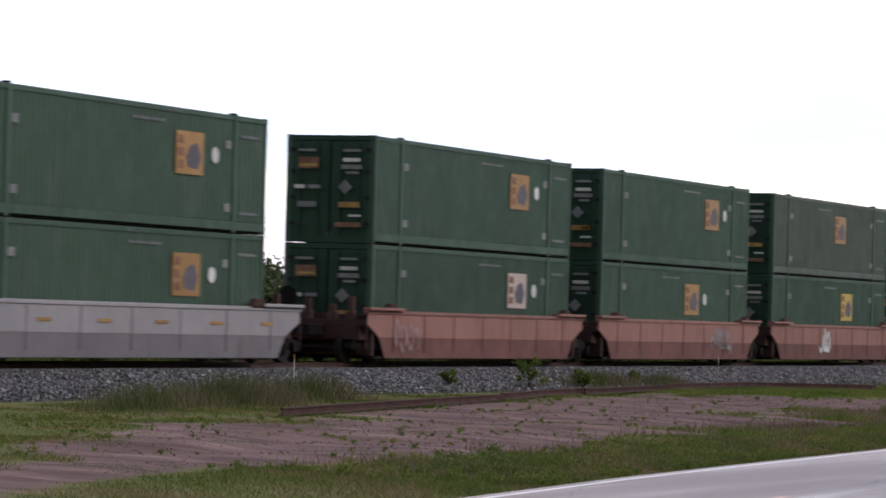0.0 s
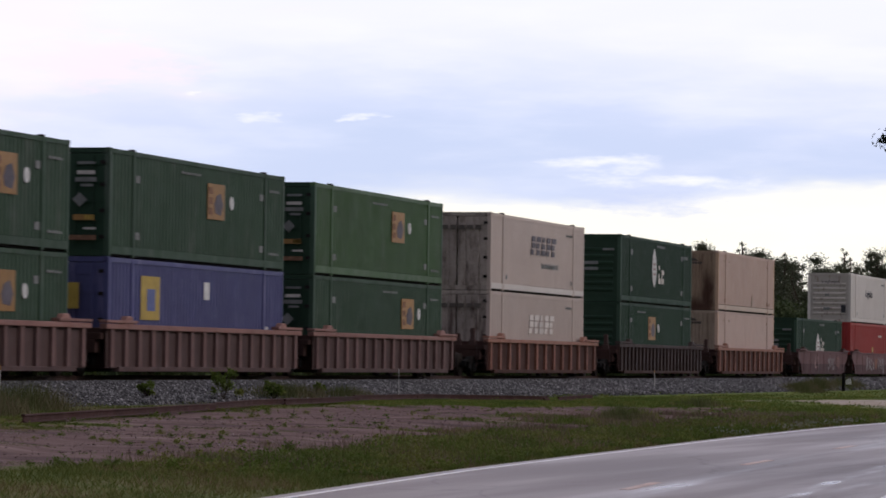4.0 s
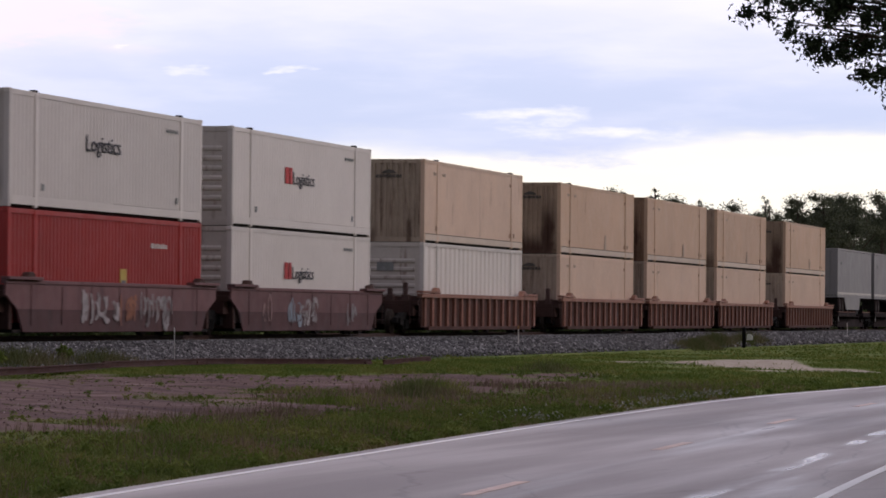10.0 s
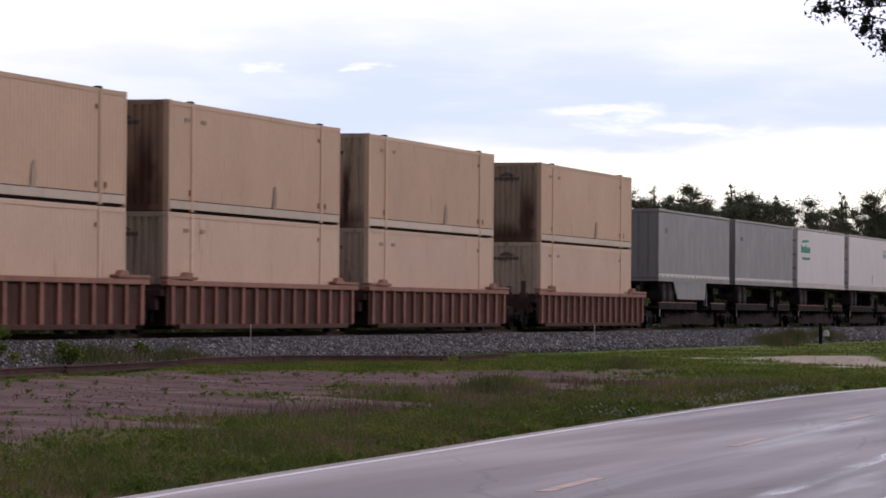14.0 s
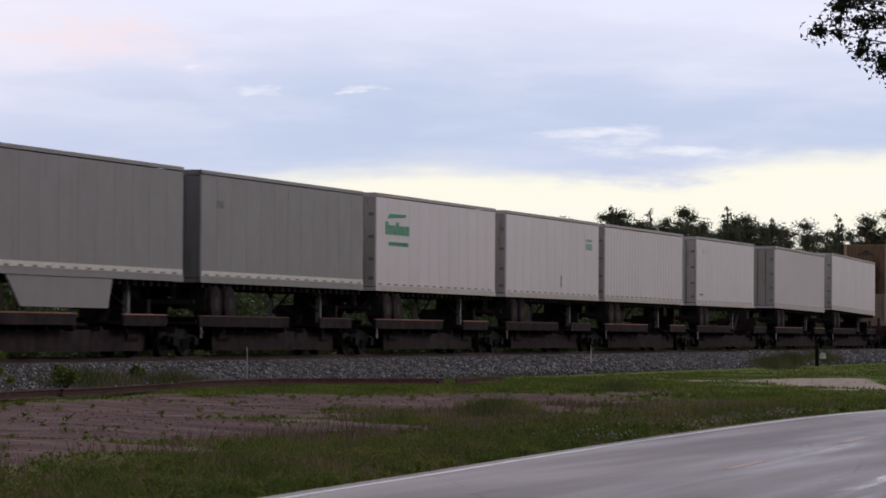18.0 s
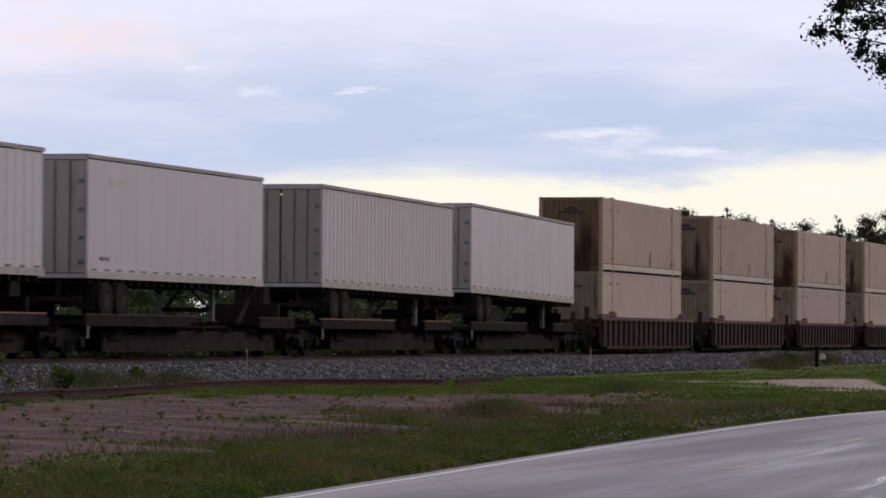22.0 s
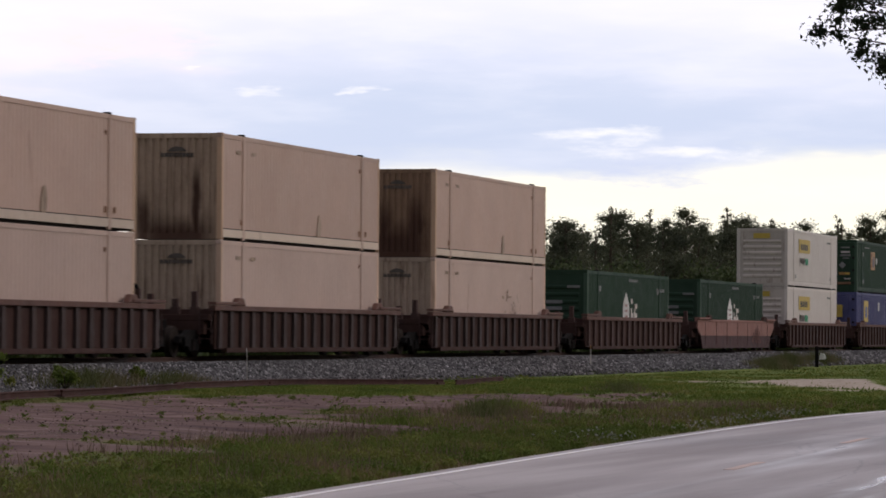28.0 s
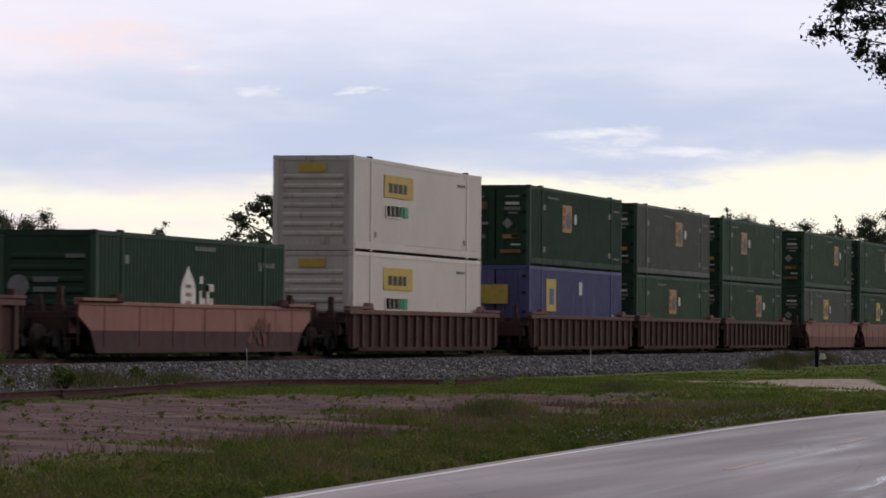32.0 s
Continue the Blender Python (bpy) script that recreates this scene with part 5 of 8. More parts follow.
# ---- trailers and the flat cars below them ----
def trailer(paint, length, style, marks="", label=""):
    t = tagged(new("semi_trailer"), label, "trailer", "trailers on flat cars")
    h, z0, W2 = length / 2, 1.06, 1.295
    z1 = 4.09 if paint == "trailer_white" else 4.06
    flute = style in ("fluted", "container")
    for s in (-1, 1):
        bm = bmesh.new()
        if flute:
            corrugated(bm, -h + 0.12, h - 0.12, z0 + 0.16, z1 - 0.1, s * (W2 - 0.01), 0.42 if style == "container" else 0.6, 0.045 if style == "container" else 0.02, s)
        else:
            bx(bm, -h + 0.05, h - 0.05, min(s * (W2 - 0.006), s * (W2 - 0.03)), max(s * (W2 - 0.006), s * (W2 - 0.03)), z0 + 0.15, z1 - 0.1)
            n = 12
            w = (2 * h - 0.2) / n
            y0, y1 = sorted((s * W2, s * (W2 - 0.02)))
            for i in range(n):
                part("wall_panel", keep(("trpanel", paint, n, length, s), lambda: mesh_of("wall_panel", boxes((0.006, w - 0.006, y0, y1, z0 + 0.15, z1 - 0.1)), M[paint])), None, t, at=(-h + 0.1 + w * i, 0, 0))
        part("side_wall", bm, M[paint], t)
        part("top_rail", boxes((-h, h, min(s * (W2 + 0.008), s * (W2 - 0.05)), max(s * (W2 + 0.008), s * (W2 - 0.05)), z1 - 0.07, z1)), M["trailer_rail" if paint == "trailer_white" else "trailer_grey"], t)
        part("bottom_rail", boxes((-h, h, min(s * (W2 + 0.008), s * (W2 - 0.05)), max(s * (W2 + 0.008), s * (W2 - 0.05)), z0, z0 + 0.17)), M["white_end" if paint == "trailer_white" else paint], t)
        bm = bmesh.new()
        for i in range(int(length / 0.95)):
            x = -h + 0.5 + i * 0.95
            bx(bm, x - 0.17, x + 0.17, min(s * (W2 + 0.018), s * W2), max(s * (W2 + 0.018), s * W2), z0 + 0.19, z0 + 0.235)
        tagged(part("marker_strip", bm, M["ink_grey"], t), kind="stuff")
    part("roof", boxes((-h, h, -W2, W2, z1, z1 + 0.03)), M["trailer_rail"], t)
    part("floor", boxes((-h + 0.02, h - 0.02, -W2 + 0.05, W2 - 0.05, z0 + 0.02, z0 + 0.14)), M["soot"], t)
    part("front_wall", boxes((h - 0.06, h - 0.001, -W2 + 0.05, W2 - 0.05, z0 + 0.14, z1 - 0.01)), M[paint], t)
    for i in range(int(length / 0.62)):
        x = -h + 0.4 + i * 0.62
        part("crossmember", keep(("trcross",), lambda: mesh_of("crossmember", boxes((-0.05, 0.05, -1.24, 1.24, -0.15, 0.0), (-0.09, 0.09, -1.24, 1.24, -0.16, -0.13)), M["soot"])), None, t, at=(x, 0, z0 + 0.02))
    for s in (-1, 1):
        part("suspension_hanger", boxes((-h + 0.95, -h + 1.2, s * 0.5 - 0.1, s * 0.5 + 0.1, 0.36, z0), (-h + 2.1, -h + 2.35, s * 0.5 - 0.1, s * 0.5 + 0.1, 0.36, z0), (-h + 3.3, -h + 3.5, s * 0.5 - 0.1, s * 0.5 + 0.1, 0.36, z0), (-h + 1.0, -h + 3.5, s * 0.5 - 0.06, s * 0.5 + 0.06, 0.5, 0.66)), M["soot"], t)
        part("leg_strut", rod_bm((h - 3.03, s * 0.75, 0.25), (h - 1.6, s * 0.5, z0), 0.035), M["soot"], t)
        part("leg_strut", rod_bm((h - 3.03, s * 0.75, 0.8), (h - 4.6, s * 0.5, z0), 0.035), M["soot"], t)
    part("leg_crossbar", boxes((h - 3.07, h - 2.99, -0.75, 0.75, 0.3, 0.42)), M["soot"], t)
    # doors towards the head of the train
    for y in (-0.63, 0.63):
        d = part("door_leaf", boxes((-0.03, 0.03, -0.6, 0.6, z0 + 0.12, z1 - 0.12)), M["white_end"] if paint == "trailer_white" else M["trailer_grey"], t, at=(-h + 0.05, y, 0), bevel=0.008)
        for dy in (-0.2, 0.2):
            part("lock_rod", rod_bm((-0.05, dy, z0 + 0.1), (-0.05, dy, z1 - 0.14), 0.02), M["ink_grey"], d)
        for z in (1.4, 2.0, 2.7, 3.4):
            part("hinge", boxes((-0.05, -0.028, (0.42 if y > 0 else -0.58), (0.58 if y > 0 else -0.42), z, z + 0.1)), M["trailer_grey"], d)
    part("door_frame", boxes((-h - 0.01, -h + 0.03, -W2, -W2 + 0.05, z0, z1), (-h - 0.01, -h + 0.03, W2 - 0.05, W2, z0, z1), (-h - 0.01, -h + 0.03, -W2, W2, z1 - 0.11, z1), (-h - 0.01, -h + 0.03, -W2, W2, z0, z0 + 0.11)), M[paint], t)
    # running gear towards the head, landing legs towards the tail
    for x in (-h + 1.6, -h + 2.85):
        for s in (-1, 1):
            w = part("wheel", keep(("trwheel",), lambda: mesh_of("wheel", tyre_bm(0.5, 0.5, 0.27), M["soot"])), None, t, at=(x, s * 0.98, 0.5))
            part("rim", keep(("trrim",), lambda: mesh_of("rim", rod_bm((0, -0.275, 0), (0, 0.275, 0), 0.19, 16), M["wheel"])), None, w)
        part("axle", rod_bm((x, -1.0, 0.5), (x, 1.0, 0.5), 0.07), M["soot"], t)
    part("slider_frame", boxes((-h + 0.9, -h + 3.6, -0.55, -0.4, 0.72, z0 + 0.02), (-h + 0.9, -h + 3.6, 0.4, 0.55, 0.72, z0 + 0.02)), M["soot"], t)
    part("bumper", boxes((-h, -h + 0.1, -1.1, 1.1, 0.48, 0.6), (-h, -h + 0.1, -0.6, -0.5, 0.6, z0), (-h, -h + 0.1, 0.5, 0.6, 0.6, z0)), M["soot"], t)
    for s in (-1, 1):
        leg = part("landing_leg", boxes((h - 3.1, h - 2.96, s * 0.75 - 0.07, s * 0.75 + 0.07, 0.05, z0 + 0.02)), M["ink_grey"], t)
        part("foot", boxes((h - 3.2, h - 2.86, s * 0.75 - 0.13, s * 0.75 + 0.13, 0.0, 0.05)), M["soot"], leg)
    part("leg_brace", rod_bm((h - 3.03, -0.75, 0.35), (h - 4.3, -0.4, z0), 0.03), M["soot"], t)
    for y in (-0.975, 0.975):
        part("mudflap", boxes((-h + 0.75, -h + 0.78, y - 0.225, y + 0.225, 0.3, z0)), M["gap"], t)
    if marks == "skirt":
        part("side_skirt", prism_bm([(-h + 3.4, z0), (h - 5.6, z0), (h - 5.9, z0 - 0.75), (-h + 4.4, z0 - 0.75)], -W2 + 0.02, -W2 + 0.06), M["trailer_grey"], t, "grey side skirt")
    if marks in ("skirt", "band"):
        part("lower_band", boxes((-h + 0.1, h - 0.1, -W2 - 0.012, -W2, z0 + 0.18, z0 + 0.32)), M["ink_pale"], t, "pale band along the foot")
        bm = bmesh.new()
        for i in range(3):
            bx(bm, -h + 1.4 + i * 0.22, -h + 1.56 + i * 0.22, -W2 - 0.012, -W2, 3.1, 3.3)
        part("side_emblem", bm, M["ink_grey"], t)
    if marks == "green":
        bm = bmesh.new()
        for i in range(7):
            bx(bm, -h + 1.1 + i * 0.42, -h + 1.42 + i * 0.42, -W2 - 0.012, -W2, 2.85, 3.15 + (0.1 if i in (0, 3) else 0))
        part("lettering_block", bm, M["ink_green"], t, "green lettering blocks")
        part("swoosh", prism_bm([(-h + 1.3, 3.35), (-h + 3.4, 3.42), (-h + 3.6, 3.52), (-h + 1.6, 3.5)], -W2 - 0.012, -W2), M["ink_green"], t)
        bm = bmesh.new()
        for i in range(10):
            bx(bm, -h + 1.5 + i * 0.24, -h + 1.68 + i * 0.24, -W2 - 0.012, -W2, 2.5, 2.62)
        part("code_lettering", bm, M["ink_green"], t)
    if marks == "corner":
        part("emblem", boxes((h - 2.4, h - 1.3, -W2 - 0.012, -W2, 3.0, 3.25), (h - 2.4, h - 1.3, -W2 - 0.012, -W2, 3.32, 3.42)), M["faded_green"], t)
        part("scuff", boxes((1.0, 1.16, -W2 - 0.01, -W2, 1.5, 1.95)), M["ink_grey"], t)
    if marks == "plates":
        part("emblem", boxes((-h + 1.6, -h + 3.2, -W2 - 0.012, -W2, 3.35, 3.6)), M["ink_pale"], t)
        part("code_lettering", boxes((-h + 0.9, -h + 1.2, -W2 - 0.012, -W2, 1.5, 1.6), (-h + 1.3, -h + 1.6, -W2 - 0.012, -W2, 1.5, 1.6)), M["ink_grey"], t)
    return t


def tyre_bm(r, a, w):
    bm = bmesh.new()
    rings = []
    for y, rr in ((-w, r * 0.6), (-w, r * 0.93), (-w * 0.85, r), (w * 0.85, r), (w, r * 0.93), (w, r * 0.6)):
        rings.append([bm.verts.new((rr * math.cos(t), y, rr * math.sin(t))) for t in [i * math.tau / 24 for i in range(24)]])
    for p, q in zip(rings, rings[1:]):
        for i in range(24):
            bm.faces.new((p[i], p[(i + 1) % 24], q[(i + 1) % 24], q[i]))
    bm.faces.new(rings[0])
    bm.faces.new(rings[-1])
    return bm


def flat_car(length, bogies, tone):
    """A spine car: a deep middle beam, wheel platforms and side sills, low over the rails."""
    car = tagged(new("flat_car"), "dark low spine flat car under a trailer", "railway wagon", "flat cars of the train")
    h = length / 2
    part("spine", boxes((-h, h, -0.48, 0.48, 0.18, 0.86)), M["soot"], car, bevel=0.03)
    for a, b in ((-h + 0.3, -h + 8.6), (h - 5.6, h - 2.2)):
        part("platform", boxes((a, b, -1.36, 1.36, 0.86, 0.93)), M["soot"], car)
        for s in (-1, 1):
            y0, y1 = sorted((s * 1.36, s * 1.44))
            part("side_sill", boxes((a, b, y0, y1, 0.80, 1.08)), M["soot"], car, bevel=0.012)
            # brown edge strip, brightened to paint the light on the sill's top
            part("sill_edge", boxes((a, b, y0 - 0.004, y1 + 0.004, 1.082, 1.115)), M["chord" if tone else "brown"], car)
    for s in (-1, 1):
        y0, y1 = sorted((s * 1.0, s * 1.06))
        part("side_plate", boxes((-h + 2.6, h - 3.0, y0, y1, 0.16, 0.70)), M["soot"], car)
    bm = bmesh.new()
    for i in range(9):
        x = -h + 1 + (2 * h - 2) * i / 8
        bx(bm, x - 0.06, x + 0.06, -1.3, 1.3, 0.66, 0.8)
    part("cross_bearer", bm, M["soot"], car)
    part("hitch", prism_bm([(h - 2.2, 0.86), (h - 1.2, 0.86), (h - 1.5, 1.98), (h - 2.0, 1.98)], -0.45, 0.45), M["soot"], car)
    for x in (-h + 3.0, h - 4.4):
        part("brake_cylinder", rod_bm((x, -0.95, 0.55), (x + 0.9, -0.95, 0.55), 0.19, 12), M["soot"], car)
        part("cross_strut", rod_bm((x - 0.6, -1.3, 0.9), (x + 0.5, -0.5, 0.3), 0.05), M["soot"], car)
    part("hitch_frame", boxes((h - 2.9, h - 0.7, -0.95, -0.82, 0.86, 1.0), (h - 2.9, h - 0.7, 0.82, 0.95, 0.86, 1.0), (h - 2.3, h - 2.1, -0.95, 0.95, 0.9, 1.5)), M["soot"], car)
    part("hitch_brace", rod_bm((h - 3.2, 0, 0.86), (h - 1.8, 0, 1.8), 0.07), M["soot"], car)
    for s in (-1, 1):
        part("air_tank", rod_bm((-0.6, s * 0.75, 0.5), (0.9, s * 0.75, 0.5), 0.2, 12), M["soot"], car)
        part("grab_iron", rod_bm((-h + 0.5, s * 1.42, 0.5), (-h + 0.5, s * 1.42, 1.0), 0.02), M["ink_pale"], car)
    for x in bogies:
        add_bogie(car, x)
    return car


# ---- the train: each unit's near corner along the track at 28 s ----
TRAIN = []  # (thing, place at 28 s)
BASE_Z = RAIL_Z + 0.30


def ride(thing, x, z, tilt=0.0):
    TRAIN.append((thing, x, z, tilt))


def stack(s, low, high):
    for c, z in ((low, BASE_Z), (high, BASE_Z + CH + 0.02)):
        if c is not None:
            ride(c, s + HL, z)


def copy_box(c):
    return copy_thing(c, Matrix.Identity(4))


R_LABEL = "rust-brown ribbed well car with a sunken floor"
S_LABEL = "faded pink-red smooth-sided well car"
MA_LABEL = "dull maroon smooth-sided well car with painted scrawls"


def build_train():
    r = random.Random(3)
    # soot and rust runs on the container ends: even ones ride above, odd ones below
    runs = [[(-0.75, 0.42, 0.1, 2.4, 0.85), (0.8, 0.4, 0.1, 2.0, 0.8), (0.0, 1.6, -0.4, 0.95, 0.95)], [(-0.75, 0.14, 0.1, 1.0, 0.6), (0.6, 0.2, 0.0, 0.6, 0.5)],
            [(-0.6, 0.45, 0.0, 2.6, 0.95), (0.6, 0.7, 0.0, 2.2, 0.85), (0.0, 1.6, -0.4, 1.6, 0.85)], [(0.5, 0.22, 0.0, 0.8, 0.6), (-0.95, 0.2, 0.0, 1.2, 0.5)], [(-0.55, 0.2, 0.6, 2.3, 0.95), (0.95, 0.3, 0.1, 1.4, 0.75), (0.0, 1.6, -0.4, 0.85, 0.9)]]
    # each end has a base darker than the sides, under the runs
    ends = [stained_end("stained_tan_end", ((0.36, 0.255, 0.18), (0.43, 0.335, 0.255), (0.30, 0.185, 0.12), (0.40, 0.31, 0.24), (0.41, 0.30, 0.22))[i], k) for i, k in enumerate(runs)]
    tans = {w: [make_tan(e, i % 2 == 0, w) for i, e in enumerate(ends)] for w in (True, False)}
    used = {True: [0] * 5, False: [0] * 5}

    def tan(above=False, warm=True):
        u = used[warm]
        n = u[0] + u[2] + u[4]
        i = (0, 2, 4, 0, 4, 2, 0)[n % 7] if above else (1, 3, 3, 1)[(u[1] + u[3]) % 4]
        u[i] += 1
        return tans[warm][i] if u[i] == 1 else copy_box(tans[warm][i])

    # head group: grey car, then a three-unit smooth car
    stack(-505.3, make_green("soft_green", "orange"), make_green("soft_green", "orange"))
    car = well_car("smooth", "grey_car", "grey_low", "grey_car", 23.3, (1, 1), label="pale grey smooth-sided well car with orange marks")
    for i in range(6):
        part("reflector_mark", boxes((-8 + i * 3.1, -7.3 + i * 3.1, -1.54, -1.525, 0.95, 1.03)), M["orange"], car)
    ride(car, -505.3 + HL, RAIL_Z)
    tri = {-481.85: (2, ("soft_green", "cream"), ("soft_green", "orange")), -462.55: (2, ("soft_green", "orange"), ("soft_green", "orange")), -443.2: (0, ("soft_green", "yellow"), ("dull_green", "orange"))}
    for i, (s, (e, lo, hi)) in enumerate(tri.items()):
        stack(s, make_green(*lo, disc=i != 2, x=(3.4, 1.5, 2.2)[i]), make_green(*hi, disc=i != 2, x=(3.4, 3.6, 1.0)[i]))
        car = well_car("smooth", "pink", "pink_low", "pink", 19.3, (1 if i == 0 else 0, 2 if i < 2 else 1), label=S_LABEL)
        graffiti(car, *((-7, -5), (3.0, 5.6), (-2.4, -1.0))[i], ("paint_rose", "paint_grey", "ink_white")[i], i)
        ride(car, s + HL, RAIL_Z)
    # ribbed three-unit car
    for i, s in enumerate((-419.64, -400.33, -380.86)):
        lo = make_green("green", "orange", x=(3.4, 3.2, 3.4)[i]) if i != 1 else make_blue()
        stack(s, lo, make_green(("green", "green", "light_green")[i], "orange", x=(3.4, 1.2, 2.0)[i]))
        car = well_car("ribbed", "rose_brown", "rose_shaded", "rose_chord", 19.3, (1 if i == 0 else 0, 2 if i < 2 else 1), 16, R_LABEL)
        ride(car, s + HL, RAIL_Z)
    # pale pair
    a, b = make_white("swift"), make_white("swift")
    slotted_word(b, -1.6, 1.5, 0.78, 5, 0.88, M["faded_blue"])
    bars(b, "code_lettering", 0.3, 3.3, 1.02, 0.2, 9, M["ink_grey"])
    slotted_word(a, -1.8, 1.35, 0.78, 5, 0.88, M["white"])
    bars(a, "code_lettering", 0.2, 3.2, 0.95, 0.17, 9, M["paint_grey"])
    stack(-357.48, a, b)
    ride(well_car("ribbed", "orange_brown", "shaded_panel", "chord", 23.3, (1, 1), 13, "orange-brown ribbed well car with patched panels"), -357.48 + HL, RAIL_Z)
    hi = make_rocket(True)
    stack(-333.97, make_green("dark_green", "orange", x=-1.2, end="ribs"), hi)
    ride(well_car("ribbed", "rib_dark", "brown_dark", "rib_dark", 23.3, (1, 1), 24, "dark maroon well car with close ribs"), -333.97 + HL, RAIL_Z)
    stack(-310.85, tan(False, False), tan(True, False))
    ride(well_car("ribbed", "orange_brown", "shaded_panel", "chord", 23.3, (1, 1), 14, "orange-brown ribbed well car with sunken floor"), -310.85 + HL, RAIL_Z)
    # maroon three-unit car with scrawls
    rocket = make_rocket()
    stack(-287.2, rocket, None)
    top = make_white("logistics")
    lettered(top, "Logistics", (-2.2, -HW - 0.012, 1.46), 2.85, 0.56, M["ink"])
    lettered(top, "Logistics", (-HL - 0.035, 0.45, 2.27), 1.05, 0.2, M["ink"], True)
    end_decal(top, "placard", -1.0, -0.72, 0.55, 1.0, M["ink"], lift=0.1)
    end_decal(top, "code_plate", -0.05, 0.35, 0.72, 0.86, M["ink_grey"], lift=0.1)
    end_decal(top, "code_plate", 0.0, 0.25, 1.55, 1.65, M["ink_grey"], lift=0.1)
    red = container("red", M["red"], M["red"], "waves")
    tagged(red, "red steel container with a small yellow panel", "container", "containers on the train")
    decal(red, "logo_panel", 0.7, 1.25, 0.75, 1.5, M["yellow"])
    decal(red, "logo_stripe", 0.78, 1.17, 1.0, 1.2, M["faded_blue"], lift=0.018)
    bars(red, "code_lettering", 3.4, 4.9, 2.1, 0.14, 6, M["ink_pale"])
    end_decal(red, "logo_panel", 0.7, 1.1, 1.3, 2.2, M["yellow"])
    stack(-267.6, red, top)
    pair = []
    for i in range(2):
        w = make_white("logistics")
        word_bars(w, -2.4, 1.42, 0.5, [(0.55, 0, 1.0), (0.3, 0, 1.0)], M["ink_red"])
        lettered(w, "Logistics", (-1.5, -HW - 0.012, 1.30), 2.45, 0.5, M["ink"])
        pair.append(w)
    stack(-248.4, *pair)
    for i, s in enumerate((-287.2, -267.6, -248.4)):
        car = well_car("smooth", "maroon", "maroon_low", "maroon", 19.4, (1 if i == 0 else 0, 2 if i < 2 else 1), label=MA_LABEL)
        for j, (a, b, tone) in enumerate((((-3.4, -2.0, "paint_rose"), (1.6, 3.6, "paint_white"), (4.6, 5.6, "pink")),
                                          ((-3.2, -0.2, "paint_white"), (-0.1, 1.5, "paint_orange"), (1.6, 4.4, "paint_white")),
                                          ((-5.6, -4.4, "paint_rose"), (-2.9, -1.2, "paint_blue"), (-1.2, 0.6, "paint_white"), (4.2, 5.4, "paint_grey")))[i]):
            graffiti(car, a, b, tone, 20 + i * 4 + j)
        ride(car, s + HL, RAIL_Z)
    # tan stacks
    stack(-224.7, make_white("corrugated"), tan())
    ride(well_car("ribbed", "orange_brown", "shaded_panel", "chord", 23.5, (1, 1), 17, R_LABEL), -224.7 + HL, RAIL_Z)
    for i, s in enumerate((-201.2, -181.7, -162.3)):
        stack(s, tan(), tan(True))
        ride(well_car("ribbed", "orange_brown", "shaded_panel", "chord", 19.4, (1 if i == 0 else 0, 2 if i < 2 else 1), 15, R_LABEL), s + HL, RAIL_Z)
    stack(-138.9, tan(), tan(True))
    ride(well_car("ribbed", "orange_brown", "shaded_panel", "chord", 23.3, (1, 1), 18, R_LABEL), -138.9 + HL, RAIL_Z)
    # trailers
    rows = [(-117.15, 16.5, "trailer_grey", "smooth", "skirt", "grey box trailer with pale lower band and skirt", 0.0), (-99.2, 16.2, "trailer_grey", "smooth", "band", "grey-brown box trailer with pale lower band", 0.0),
            (-81.55, 15.7, "trailer_white", "smooth", "green", "white box trailer with green lettering blocks", 0.0), (-64.3, 15.55, "trailer_white", "smooth", "corner", "white box trailer with a small corner emblem", 0.0),
            (-47.65, 16.2, "trailer_white", "fluted", "", "white box trailer with broad fluted sides", 0.0), (-28.4, 14.7, "trailer_white", "smooth", "plates", "short white box trailer with small plates", 0.0),
            (-7.8, 15.8, "trailer_white", "container", "", "white corrugated box on a trailer chassis", 0.4), (10.4, 16.2, "trailer_white", "smooth", "", "plain white box trailer with hinged doors", 0.8)]
    for i, (s, n, paint, style, marks, label, tilt) in enumerate(rows):
        ride(trailer(paint, n, style, marks, label), s + n / 2, RAIL_Z + 0.93, tilt)
        a = s - 0.9
        b = rows[i + 1][0] - 0.9 if i + 1 < len(rows) else s + n + 1.6
        car = flat_car(b - a - 0.25, [-(b - a) / 2 + 0.1] + ([(b - a) / 2 - 1.6] if i == len(rows) - 1 else []), i % 2 == 0)
        ride(car, (a + b) / 2, RAIL_Z)
    for s in (31.75, 55.5, 79.0, 102.4, 125.54):
        lower = tan(False, False)
        if s > 120:
            scrawl(lower, 1.2, 4.6, 0.55, 1.75)
        stack(s, lower, tan(True, False))
        ride(well_car("ribbed", "rib_dark", "brown_dark", "chord_dark", 23.4, (1, 1), 19, R_LABEL), s + HL, RAIL_Z)
    # tail group
    stack(148.96, copy_box(rocket), None)
    ride(well_car("ribbed", "brown", "brown_dark", "chord_dark", 23.4, (1, 1), 18, R_LABEL), 148.96 + HL, RAIL_Z)
    stack(172.4, copy_box(rocket), None)
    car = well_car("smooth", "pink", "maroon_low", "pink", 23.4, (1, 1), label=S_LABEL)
    graffiti(car, 3.5, 6.2, "pink_low", 55)
    ride(car, 172.4 + HL, RAIL_Z)
    pair = []
